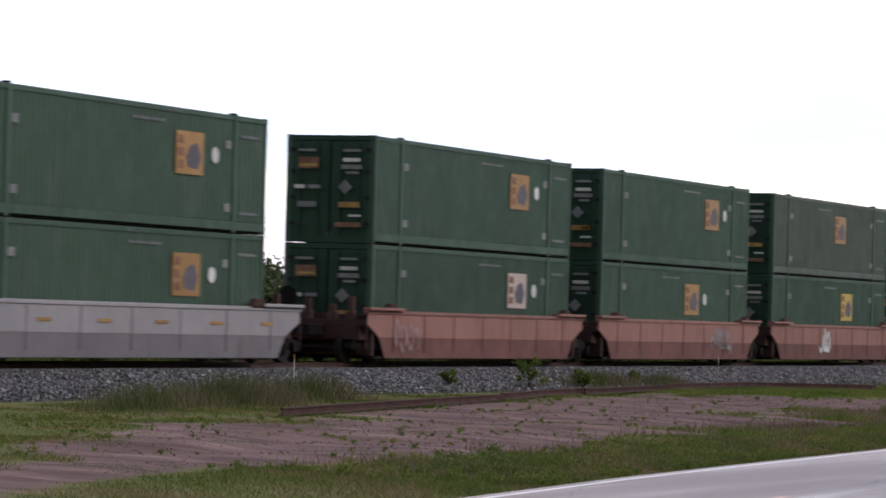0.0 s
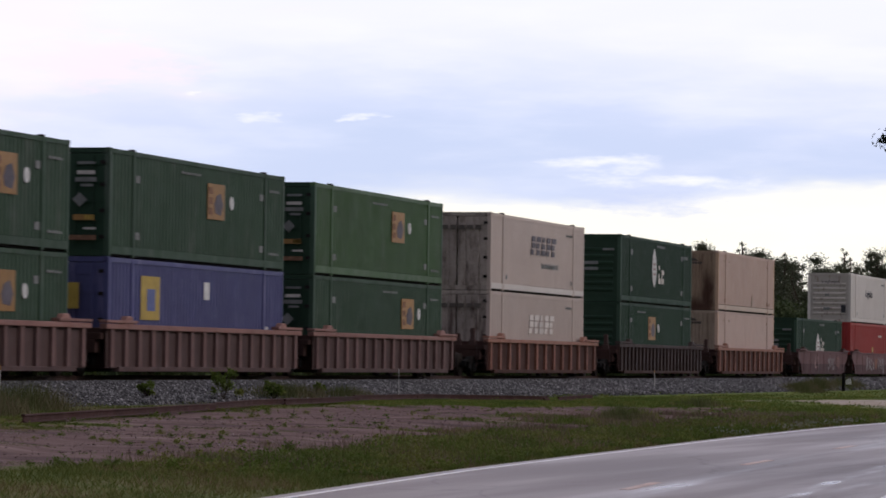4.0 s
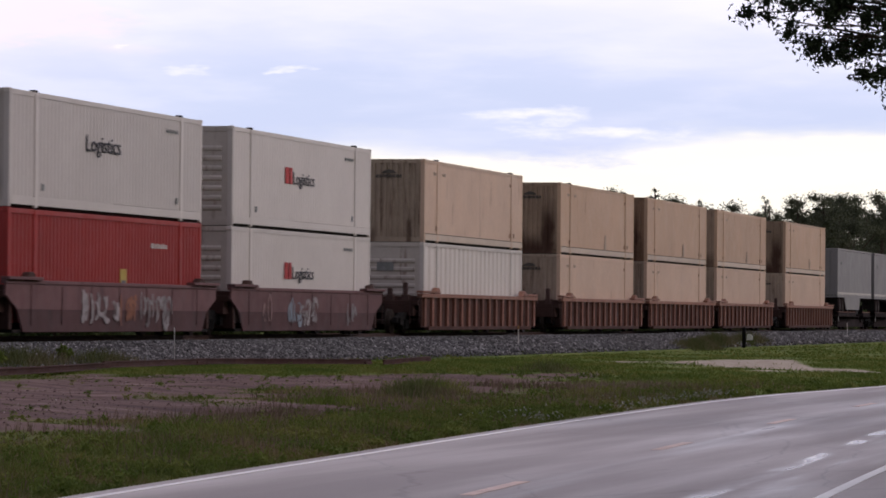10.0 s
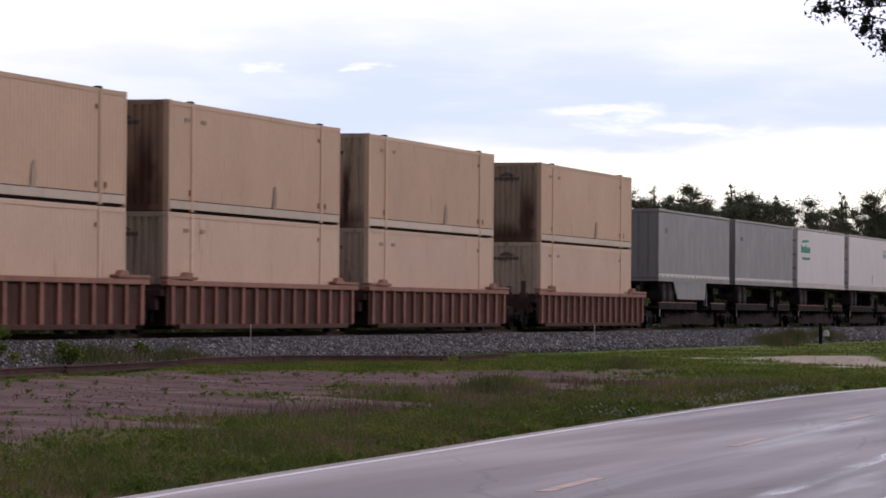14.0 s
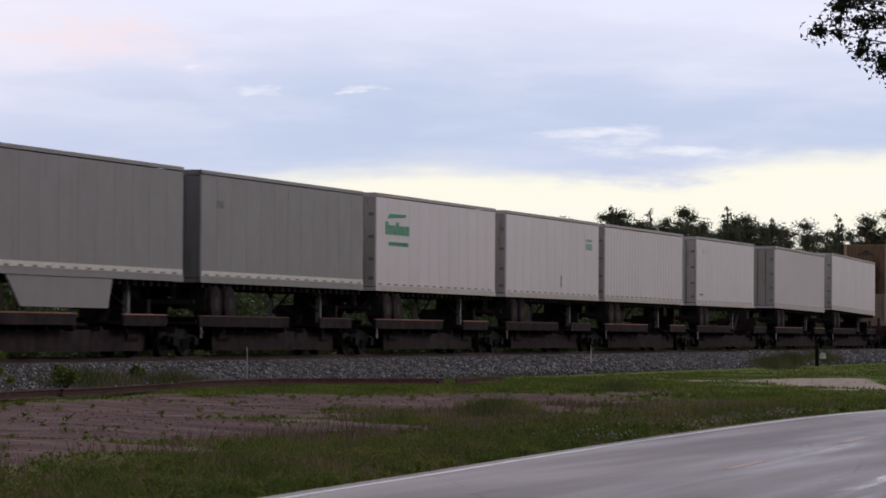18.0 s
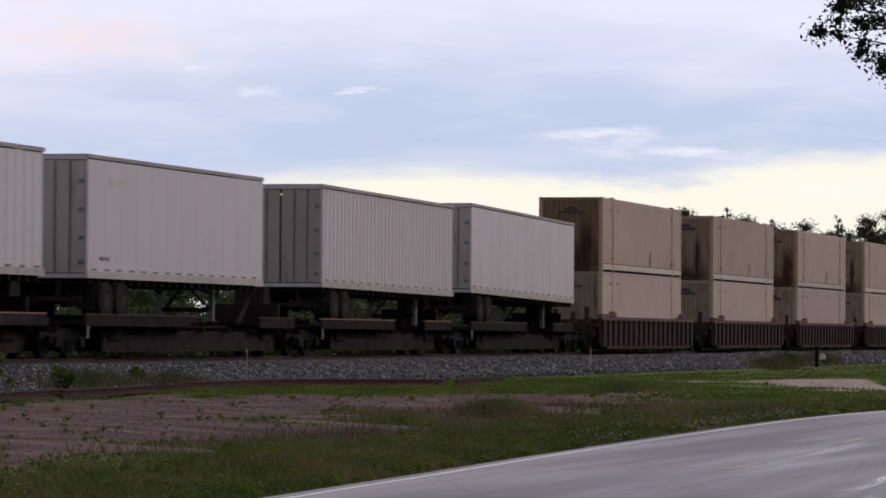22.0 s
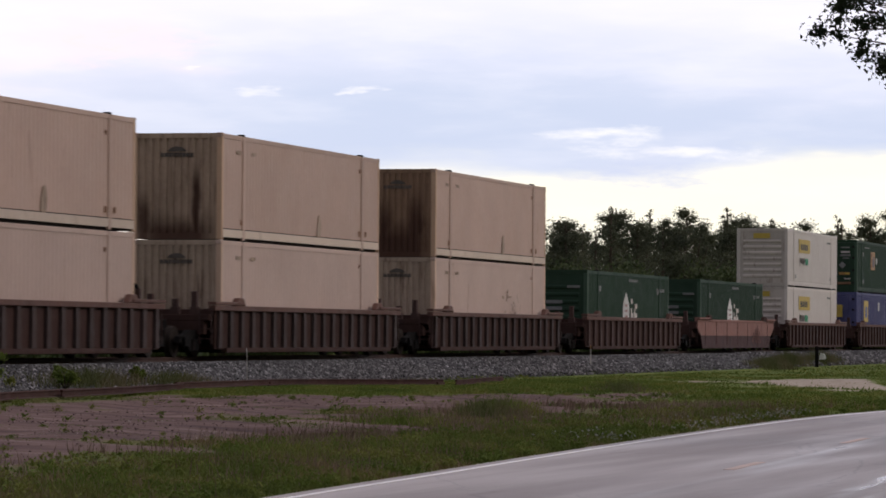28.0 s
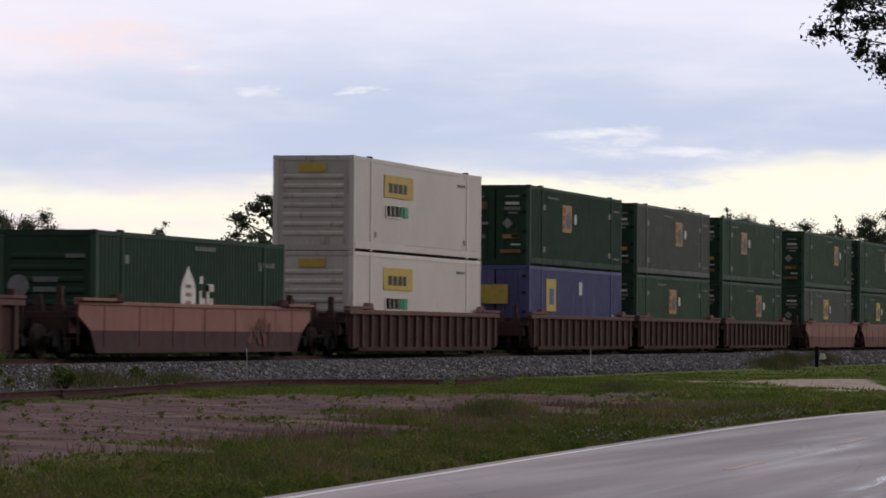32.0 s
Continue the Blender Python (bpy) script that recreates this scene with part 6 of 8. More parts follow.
    for i in range(2):
        w = make_white("panel")
        decal(w, "yellow_panel", -4.6, -1.1, 1.75, 2.45, M["yellow"])
        word_bars(w, -4.1, 1.9, 0.3, [(0.6, 0, 1), (0.6, 0, 1), (0.6, 0, 1), (0.5, 0, 1)], M["ink"])
        decal(w, "green_block", -4.4, -2.6, 1.1, 1.5, M["ink_pale"], lift=0.014)
        word_bars(w, -4.3, 1.15, 0.34, [(0.5, 0, 1), (0.5, 0, 1), (0.5, 0, 1), (0.6, 0, 1.0), (0.6, 0, 1)], M["ink_green"])
        end_decal(w, "yellow_plate", -0.4, 0.45, 2.4, 2.66, M["yellow"], lift=0.03)
        pair.append(w)
    stack(195.82, *pair)
    ride(well_car("ribbed", "brown", "brown_dark", "chord_dark", 23.4, (1, 1), 18, R_LABEL), 195.82 + HL, RAIL_Z)
    for i, s in enumerate((219.34, 238.57, 257.98)):
        stack(s, make_blue() if i == 0 else make_green("green", "orange", x=(0, -0.5, 1.5)[i]), make_green(("dark_green", "grey_green", "green")[i], "orange", x=(-2.0, 0.8, -2.6)[i]))
        ride(well_car("ribbed", "brown", "brown_dark", "chord_dark", 19.3, (1 if i == 0 else 0, 2 if i < 2 else 1), 16, R_LABEL), s + HL, RAIL_Z)
    for i, s in enumerate((281.23, 300.72, 320.1)):
        stack(s, make_green(("grey_green", "green", "green")[i], "yellow", x=-1.0), make_green("green", "orange", x=2.5))
        ride(well_car("smooth", "pink", "pink_low", "pink", 19.4, (1 if i == 0 else 0, 2 if i < 2 else 1), label=S_LABEL), s + HL, RAIL_Z)


def make_blue():
    c = container("blue", M["blue"], M["blue"], "doors")
    tagged(c, "blue steel container with a yellow panel", "container", "containers on the train")
    decal(c, "logo_panel", -5.4, -3.8, 1.25, 2.45, M["yellow"])
    decal(c, "logo_figure", -4.9, -4.2, 1.5, 2.1, M["ink_blue"], lift=0.02)
    decal(c, "white_plate", 0.2, 0.7, 1.9, 2.4, M["ink_white"])
    decal(c, "white_plate", 6.0, 6.5, 0.5, 1.2, M["ink_white"])
    end_decal(c, "logo_panel", -0.5, 0.5, 1.5, 2.2, M["yellow"], lift=0.11)
    end_decal(c, "door_label", -1.0, -0.6, 0.6, 0.8, M["ink_pale"], lift=0.11)
    return c


build_train()
# how far the train has yet to go at each time, from its place at 28 s
TRAVEL = [(t, -20.042 * (t - 28) + c) for t, c in ((0, -6.47), (1.5, -5.84), (3, -4.95), (4.5, -4.0), (6, -3.13), (7.5, -2.75), (10, -2.05), (13, -1.5), (17, -0.9), (19, -0.5), (21, -0.35), (25, -0.06), (28, 0.0), (32, 0.0))]


# ---- grass, stones and plants ----
M["grass"] = None


def blade_material(name, stops, patch=0.22, spread=0.36, through=0.0):
    """Blades that differ singly and in patches."""
    m = bpy.data.materials.new(name)
    m.use_nodes = True
    nt = m.node_tree
    b = nt.nodes["Principled BSDF"]
    geo = nt.nodes.new("ShaderNodeNewGeometry")
    co = nt.nodes.new("ShaderNodeTexCoord")
    n = nt.nodes.new("ShaderNodeTexNoise")
    n.inputs["Scale"].default_value, n.inputs["Detail"].default_value = patch, 4
    nt.links.new(co.outputs["Object"], n.inputs["Vector"])
    add = nt.nodes.new("ShaderNodeMath")
    add.operation = "MULTIPLY_ADD"
    nt.links.new(geo.outputs["Random Per Island"], add.inputs[0])
    add.inputs[1].default_value = spread
    mr = nt.nodes.new("ShaderNodeMapRange")
    for i, v in enumerate((0.40, 0.60, 0.0, 1 - spread)):
        mr.inputs[i + 1].default_value = v
    nt.links.new(n.outputs["Fac"], mr.inputs[0])
    nt.links.new(mr.outputs[0], add.inputs[2])
    ramp = nt.nodes.new("ShaderNodeValToRGB")
    el = ramp.color_ramp.elements
    el[0].position, el[0].color = stops[0][0], (*stops[0][1], 1)
    el[1].position, el[1].color = stops[-1][0], (*stops[-1][1], 1)
    for p, c in stops[1:-1]:
        e = el.new(p)
        e.color = (*c, 1)
    nt.links.new(add.outputs[0], ramp.inputs[0])
    nt.links.new(ramp.outputs[0], b.inputs["Base Color"])
    b.inputs["Roughness"].default_value = 0.75
    b.inputs["Specular IOR Level"].default_value = 0.25
    if through:
        # light that passes through thin blades
        tr = nt.nodes.new("ShaderNodeBsdfTranslucent")
        nt.links.new(ramp.outputs[0], tr.inputs[0])
        mx = nt.nodes.new("ShaderNodeMixShader")
        mx.inputs[0].default_value = through
        nt.links.new(b.outputs[0], mx.inputs[1])
        nt.links.new(tr.outputs[0], mx.inputs[2])
        nt.links.new(mx.outputs[0], nt.nodes["Material Output"].inputs[0])
    return m


M["grass"] = blade_material("meadow_grass", [(0.0, (0.077, 0.112, 0.023)), (0.35, (0.124, 0.156, 0.035)), (0.66, (0.161, 0.164, 0.048)), (0.86, (0.202, 0.152, 0.074)), (1.0, (0.276, 0.202, 0.129))], 0.55, 0.22, 0.3)
M["lawn"] = blade_material("fresh_grass", [(0.0, (0.089, 0.133, 0.023)), (0.5, (0.136, 0.184, 0.035)), (1.0, (0.212, 0.213, 0.057))], 0.5, 0.16, 0.3)
M["stalk"] = blade_material("dry_stalk", [(0.0, (0.12, 0.085, 0.06)), (0.5, (0.19, 0.135, 0.10)), (1.0, (0.27, 0.20, 0.155))], 0.6, 0.4, 0.2)
M["weed"] = blade_material("tall_weeds", [(0.0, (0.07, 0.095, 0.028)), (0.5, (0.12, 0.125, 0.05)), (1.0, (0.18, 0.14, 0.085))], 0.6, 0.4, 0.3)
M["bush"] = blade_material("bush_leaves", [(0.0, (0.024, 0.045, 0.013)), (0.6, (0.05, 0.08, 0.02)), (1.0, (0.085, 0.11, 0.035))], 1.0)
M["tree"] = blade_material("dark_tree_leaves", [(0.0, (0.050, 0.060, 0.040)), (0.6, (0.088, 0.098, 0.060)), (1.0, (0.14, 0.145, 0.085))], 0.5, 0.5, 0.25)
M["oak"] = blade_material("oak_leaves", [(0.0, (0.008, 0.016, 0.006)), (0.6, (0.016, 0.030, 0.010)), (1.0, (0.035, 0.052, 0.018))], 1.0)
M["bark"] = surface("grey_brown_bark", (0.075, 0.055, 0.042), 0.9, vary=0.3, size=2, grain=14, bump=0.4)
M["stone"] = blade_material("ballast_stone", [(0.0, (0.014, 0.014, 0.015)), (0.45, (0.070, 0.068, 0.070)), (0.75, (0.165, 0.160, 0.163)), (1.0, (0.44, 0.42, 0.425))], 5.0, 0.7)
M["pale_stone"] = blade_material("pale_rubble", [(0.0, (0.085, 0.055, 0.052)), (0.6, (0.16, 0.108, 0.10)), (0.85, (0.28, 0.21, 0.195)), (1.0, (0.46, 0.39, 0.36))], 0.6, 0.5)


def blades(x, y, height, width, lean, per=1):
    """Upright tapering blades rooted at the points."""
    n = len(x)
    a = rng.uniform(0, math.tau, n)
    z = ground_z(x, y) - 0.01
    dx, dy = np.cos(a) * width / 2, np.sin(a) * width / 2
    la = rng.uniform(0, math.tau, n)
    off = height * lean * rng.uniform(0.2, 1.0, n)
    v = np.empty((n, 3, 3))
    v[:, 0] = np.stack([x - dx, y - dy, z], -1)
    v[:, 1] = np.stack([x + dx, y + dy, z], -1)
    v[:, 2] = np.stack([x + np.cos(la) * off, y + np.sin(la) * off, z + height], -1)
    return v.reshape(-1, 3)


def tri_object(name, v, material):
    n = len(v) // 3
    me = bpy.data.meshes.new(name)
    me.vertices.add(n * 3)
    me.vertices.foreach_set("co", v.reshape(-1).astype(np.float32))
    me.loops.add(n * 3)
    me.loops.foreach_set("vertex_index", np.arange(n * 3, dtype=np.int32))
    me.polygons.add(n)
    me.polygons.foreach_set("loop_start", np.arange(0, n * 3, 3, dtype=np.int32))
    me.polygons.foreach_set("loop_total", np.full(n, 3, dtype=np.int32))
    me.materials.append(material)
    me.update()
    return new(name, me)


def noise2(x, y, s, seed=0.0):
    """A soft uneven field between 0 and 1."""
    return np.clip(0.55 * patchy(x, y, s, seed + 11) + 0.3 * patchy(x, y, s * 2.3, seed + 12) + 0.15 * patchy(x, y, s * 5.1, seed + 13), 0, 1)


def build_grass():
    out, fresh = [], []
    sx, sy = [p[0] for p in SIDING], [p[1] for p in SIDING]
    for x0, x1, y1, n, w, h in ((-4, 22, 26, 80000, 0.016, 0.15), (22, 42, 28, 130000, 0.016, 0.15), (42, 62, 29, 130000, 0.02, 0.15), (62, 95, 29.6, 130000, 0.028, 0.16), (95, 150, 29.6, 100000, 0.048, 0.17), (150, 300, 29.6, 60000, 0.085, 0.2)):
        x = rng.uniform(x0, x1, n)
        y = edge_y(x) + 0.36 + (y1 - edge_y(x) - 0.36) * rng.uniform(0, 1, n)
        bare = np.clip((dirt_at(x, y) - 0.22) * 4, 0, 1) * np.clip((0.62 - noise2(x * 1.3, y, 0.75, 7)) * 12, 0, 1)
        grow = rng.uniform(0, 1, n) > np.clip(np.maximum(bare, sand_at(x, y) * 1.6), 0, 0.993)
        x, y = x[grow], y[grow]
        green = lawn_at(x, y) + rng.uniform(-0.25, 0.25, len(x)) > 0.5
        clump = noise2(x * 1.6, y, 0.75, 2.0)
        hh = h * (0.3 + 1.8 * clump ** 2.2) * rng.uniform(0.45, 1.5, len(x)) * np.clip(0.3 + (y - edge_y(x)) * 0.5, 0.3, 1.0)
        hh *= np.interp(y, (19, 24, 27, 29.6), (1.0, 0.8, 0.7, 0.6)) * np.where((x > 44) & (x < 114) & (np.abs(y + 0.9 - np.interp(x, sx, sy)) < 0.9), 0.6, 1.0)
        hh *= np.where(green, 0.5, 1.0) * np.where((x < 92) & (y > 15.0), 0.5, 1.0)
        hh *= 1 - 0.75 * np.clip(dirt_at(x, y + 0.6) * 1.5, 0, 1)
        v = blades(x, y, hh, w * rng.uniform(0.6, 1.3, len(x)), 1.4).reshape(-1, 9)
        out.append(v[~green])
        fresh.append(v[green])
    n = 70000
    x, y = rng.uniform(80, 125, n), rng.uniform(23.5, 29.5, n)
    k = (dirt_at(x, y) < 0.3) & (sand_at(x, y) < 0.3)
    x, y = x[k], y[k]
    fresh.append(blades(x, y, rng.uniform(0.03, 0.10, len(x)) * (0.5 + noise2(x * 1.5, y, 0.8, 91)), np.full(len(x), 0.03), 1.2).reshape(-1, 9))
    # dry seed stalks that stand over the meadow in drifts
    n = 45000
    x = rng.uniform(26, 100, n)
    y = edge_y(x) + 0.8 + rng.uniform(0, 6.0, n)
    k = (noise2(x * 1.4, y, 0.5, 31) > rng.uniform(0.42, 0.75, n)) & (dirt_at(x, y) < 0.5) & (lawn_at(x, y) < 0.6)
    x, y = x[k], y[k]
    tagged(tri_object("dry_stalks", blades(x, y, rng.uniform(0.10, 0.24, len(x)), np.full(len(x), 0.012) + x * 0.00012, 0.5), M["stalk"]), "thin dry brown seed stalks over the grass", "grass", kind="stuff")
    # beyond the track
    n = 30000
    x, y = rng.uniform(40, 330, n), rng.uniform(38.5, 60, n)
    fresh.append(blades(x, y, rng.uniform(0.15, 0.5, n), np.full(n, 0.06), 0.5).reshape(-1, 9))
    tagged(tri_object("grass", np.concatenate(out).reshape(-1, 3), M["grass"]), "mixed green and dry roadside grass", "grass", kind="stuff")
    tagged(tri_object("short_grass", np.concatenate(fresh).reshape(-1, 3), M["lawn"]), "short fresh green grass beside the track", "grass", kind="stuff")


build_grass()


def leafy_tufts():
    """Low broad-leaved weeds that knit the meadow together."""
    n = 7000
    x = 24 + 76 * rng.uniform(0, 1, n) ** 1.2
    y = edge_y(x) + 0.5 + rng.uniform(0, 1, n) ** 1.2 * 14
    k = (noise2(x * 1.5, y, 0.6, 44) > rng.uniform(0.3, 0.72, n)) & ((dirt_at(x, y) < 0.35) | (rng.uniform(0, 1, n) < 0.07)) & (y < 29)
    x, y = x[k], y[k]
    w = rng.uniform(0.06, 0.17, len(x)) * np.where((x < 92) & (y > 15.5), 0.65, 1.0)
    c = np.stack([x, y, ground_z(x, y) + w * 0.45], -1)
    v = leaf_cloud(c, w, len(c) * 60, 0.038, 0.75)
    tagged(tri_object("low_weeds", v, M["lawn"]), "low leafy green weeds among the grass", "weeds", kind="stuff")
    n = 700
    x, y = rng.uniform(36, 96, n), rng.uniform(15, 28, n)
    k = (dirt_at(x, y) > 0.4) & (noise2(x * 1.5, y, 0.7, 61) > 0.52)
    x, y = x[k], y[k]
    w = rng.uniform(0.04, 0.11, len(x))
    v = leaf_cloud(np.stack([x, y, ground_z(x, y) + w * 0.35], -1), w, len(x) * 90, 0.022, 0.5)
    tagged(tri_object("dirt_weeds", v, M["lawn"]), "scattered small weeds on the bare earth", "weeds", kind="stuff")



def weed_clump(name, label, cx, cy, rx, ry, h, n, material, category="weeds", group=""):
    x, y = cx + rx * rng.normal(0, 0.5, n), cy + ry * rng.normal(0, 0.5, n)
    d = ((x - cx) / rx) ** 2 + ((y - cy) / ry) ** 2
    v = blades(x, y, h * np.exp(-0.5 * d) * rng.uniform(0.35, 1.1, n) + 0.05, rng.uniform(0.012, 0.03, n), 0.9).reshape(-1, 3)
    base = np.array([cx, cy, float(ground_z(cx, cy))])
    ob = tri_object(name, v - base, material)
    ob.location = base
    tagged(ob, label, category, group, "stuff")


for cx, cy, rx, ry, h, n in ((52, 27.4, 3.2, 0.9, 0.75, 2600), (58.5, 28.3, 2.2, 0.8, 0.7, 1600), (84.5, 30.0, 3.4, 0.7, 0.45, 1500), (90, 29.9, 2.6, 0.5, 0.35, 900), (46, 26.5, 3.0, 1.0, 0.6, 1500), (70, 17.2, 1.5, 0.6, 0.4, 800), (100, 21.0, 1.6, 0.7, 0.35, 500)):
    weed_clump("weed_clump", "dry brown-green tall weeds by the ballast", cx, cy, rx, ry, h, n, M["weed"], group="weed clumps")
for cx, cy, rx, ry, h, n in ((172, 29.4, 4, 0.7, 0.5, 2600), (180, 29.9, 4, 0.6, 0.6, 2600), (190, 30.0, 5, 0.6, 0.6, 2000)):
    weed_clump("tall_grass", "rank green tall grass on a low bank", cx, cy, rx, ry, h, n, M["weed"], "grass", "tall grass bank")
for cx, cy, rx, h, n in ((75.5, 18.2, 0.55, 0.5, 700), (52.6, 12.6, 0.35, 0.3, 260), (63.5, 17.0, 0.6, 0.3, 380), (49, 15.0, 0.5, 0.35, 300), (104, 24.3, 0.7, 0.35, 400), (38, 13.4, 0.4, 0.3, 250)):
    weed_clump("grass_tuft", "green tussock standing in the grass", cx, cy, rx * 1.3, rx * 1.3, h * 0.7, n, M["lawn"], "tussock", "tussocks")


def leaf_cloud(centres, radii, n, size, squash=0.8):
    """Leaves strewn through the shells of several clumps."""
    k = rng.choice(len(centres), n, p=radii ** 2 / np.sum(radii ** 2))
    d = rng.normal(0, 1, (n, 3))
    d /= np.linalg.norm(d, axis=1)[:, None]
    r = radii[k] * np.abs(rng.normal(0, 0.62, n)).clip(0, 1.2)
    c = centres[k] + d * r[:, None] * np.array([1, 1, squash])
    u = rng.normal(0, 1, (n, 3))
    u /= np.linalg.norm(u, axis=1)[:, None]
    w = np.cross(u, rng.normal(0, 1, (n, 3)))
    w /= np.linalg.norm(w, axis=1)[:, None]
    s = size * rng.uniform(0.6, 1.4, n)[:, None]
    v = np.empty((n, 3, 3))
    v[:, 0], v[:, 1], v[:, 2] = c - u * s * 0.5 - w * s * 0.28, c - u * s * 0.1 + w * s * 0.42, c + u * s * 0.62
    return v.reshape(-1, 3)


def tree_proto(kind):
    """A trunk with limbs, and a crown of many leaves; ten metres high."""
    limbs = bmesh.new()
    centres, radii = [], []
    if kind == "pine":
        rod(limbs, (0, 0, 0), (0.1, 0, 9.6), 0.2, 7, 0.04)
        for i in range(26):
            z = 3.2 + i * 0.25
            a = i * 2.4
            L = (1.0 - (z - 3) / 8.5) * rng.uniform(1.4, 2.6)
            tip = (math.cos(a) * L, math.sin(a) * L, z + rng.uniform(0, 0.5))
            rod(limbs, (0.05, 0, z - 0.2), tip, 0.05, 4, 0.015)
            centres += [tip, tuple(0.55 * np.array(tip) + np.array([0, 0, 0.45 * z]))]
            radii += [rng.uniform(0.35, 0.7), rng.uniform(0.4, 0.8)]
        n, size = 14000, 0.12
    elif kind == "broad":
        rod(limbs, (0, 0, 0), (0.1, 0.1, 4.0), 0.26, 8, 0.17)
        for i in range(38):
            a, L, z = i * 2.4, rng.uniform(0.3, 3.2), rng.uniform(3.2, 9.4)
            L *= 1.0 if z < 7.5 else 0.7
            tip = (math.cos(a) * L, math.sin(a) * L, z)
            rod(limbs, (0.1, 0.1, rng.uniform(2.6, 4.0)), tip, 0.09, 5, 0.02)
            centres.append(tip)
            radii.append(rng.uniform(0.55, 1.05))
        n, size = 22000, 0.15
    elif kind == "spire":
        rod(limbs, (0, 0, 0), (0.1, 0, 9.7), 0.2, 7, 0.03)
        for i in range(46):
            z = 1.2 + i * 0.19
            wide = (1 - z / 10.3) * 1.5 + 0.12
            a = i * 2.4
            tip = (math.cos(a) * wide * rng.uniform(0.2, 1.0), math.sin(a) * wide * rng.uniform(0.2, 1.0), z + rng.uniform(0, 0.4))
            rod(limbs, (0.05, 0, max(0.5, z - 0.4)), tip, 0.04, 4, 0.01)
            centres.append(tip)
            radii.append(0.12 + wide * rng.uniform(0.3, 0.55))
        n, size = 13000, 0.115
    elif kind == "feather":
        rod(limbs, (0, 0, 0), (0.2, 0, 9.8), 0.12, 6, 0.02)
        for i in range(64):
            z, a = 2.6 + i * 0.112, i * 2.4
            L = rng.uniform(0.3, 1.7) * (1.05 - (z - 2.6) / 9)
            tip = (math.cos(a) * L, math.sin(a) * L, z + rng.uniform(0.3, 1.3))
            rod(limbs, (0.1, 0, z), tip, 0.028, 4, 0.008)
            centres.append(tip)
            radii.append(rng.uniform(0.12, 0.36))
        n, size = 5200, 0.13
    elif kind == "crown":
        # a lone tree with a pointed, layered crown on a short trunk
        rod(limbs, (0, 0, 0), (0.1, 0.1, 3.4), 0.26, 8, 0.17)
        rod(limbs, (0.1, 0.1, 3.4), (-0.3, 0.1, 9.2), 0.17, 7, 0.03)
        for i in range(120):
            z = rng.uniform(3.0, 9.6)
            wide = np.interp(z, (3.0, 5.2, 6.8, 8.2, 9.6), (3.2, 4.1, 3.4, 1.6, 0.35))
            a, L = i * 2.4, wide * rng.uniform(0.25, 1.0)
            tip = (math.cos(a) * L - 0.25, math.sin(a) * L, z)
            rod(limbs, (0, 0.1, max(2.6, z - rng.uniform(0.8, 2.0))), tip, 0.06, 5, 0.012)
            centres.append(tip)
            radii.append(rng.uniform(0.22, 0.6))
        n, size = 18000, 0.17
    else:
        rod(limbs, (0, 0, 0), (0, 0, 3), 0.25, 6, 0.1)
        for i in range(16):
            a, L = i * 2.4, rng.uniform(1.0, 5.0)
            tip = (math.cos(a) * L, math.sin(a) * L, rng.uniform(1.5, 8.4) * (1 - (L / 7.5) ** 2))
            rod(limbs, (0, 0, 0.8), tip, 0.12, 4, 0.03)
            centres.append(tip)
            radii.append(rng.uniform(1.2, 2.1))
        n, size = 8000, 0.33
    return mesh_of("trunk", limbs, M["bark"]), leaf_cloud(np.array(centres), np.array(radii), n, size)


def tri_mesh(name, v, material):
    ob = tri_object(name, v, material)
    me = ob.data
    bpy.data.objects.remove(ob)
    return me


leafy_tufts()
PROTO = {}
M["scrub"] = blade_material("scrub_leaves", [(0.0, (0.040, 0.062, 0.026)), (0.6, (0.075, 0.10, 0.038)), (1.0, (0.12, 0.135, 0.06))], 0.8, 0.36, 0.2)
for kind in ("pine", "pine2", "spire", "spire2", "broad", "broad2", "feather", "crown", "shrub", "shrub2"):
    trunk, cloud = tree_proto(kind.rstrip("2"))
    PROTO[kind] = (trunk, tri_mesh("crown", cloud, M["scrub"] if "shrub" in kind else M["tree"]))


def plant(kind, x, y, h, label, wide=1.0, name="tree", group="trees behind the track"):
    t = tagged(new(name), label, "shrub" if name == "shrub" else "tree", group)
    t.location = (x, y, float(ground_z(x, y)) - 0.05)
    t.rotation_euler.z = rng.uniform(0, 6.28)
    s = h / 10
    for nm, me in zip(("trunk", "crown"), PROTO[kind]):
        p = part(nm, me, None, t)
        p.scale = (s * wide, s * wide, s)
    return t


def at_bearing(az, dist):
    a = radians(az)
    return dist * math.cos(a), dist * math.sin(a)


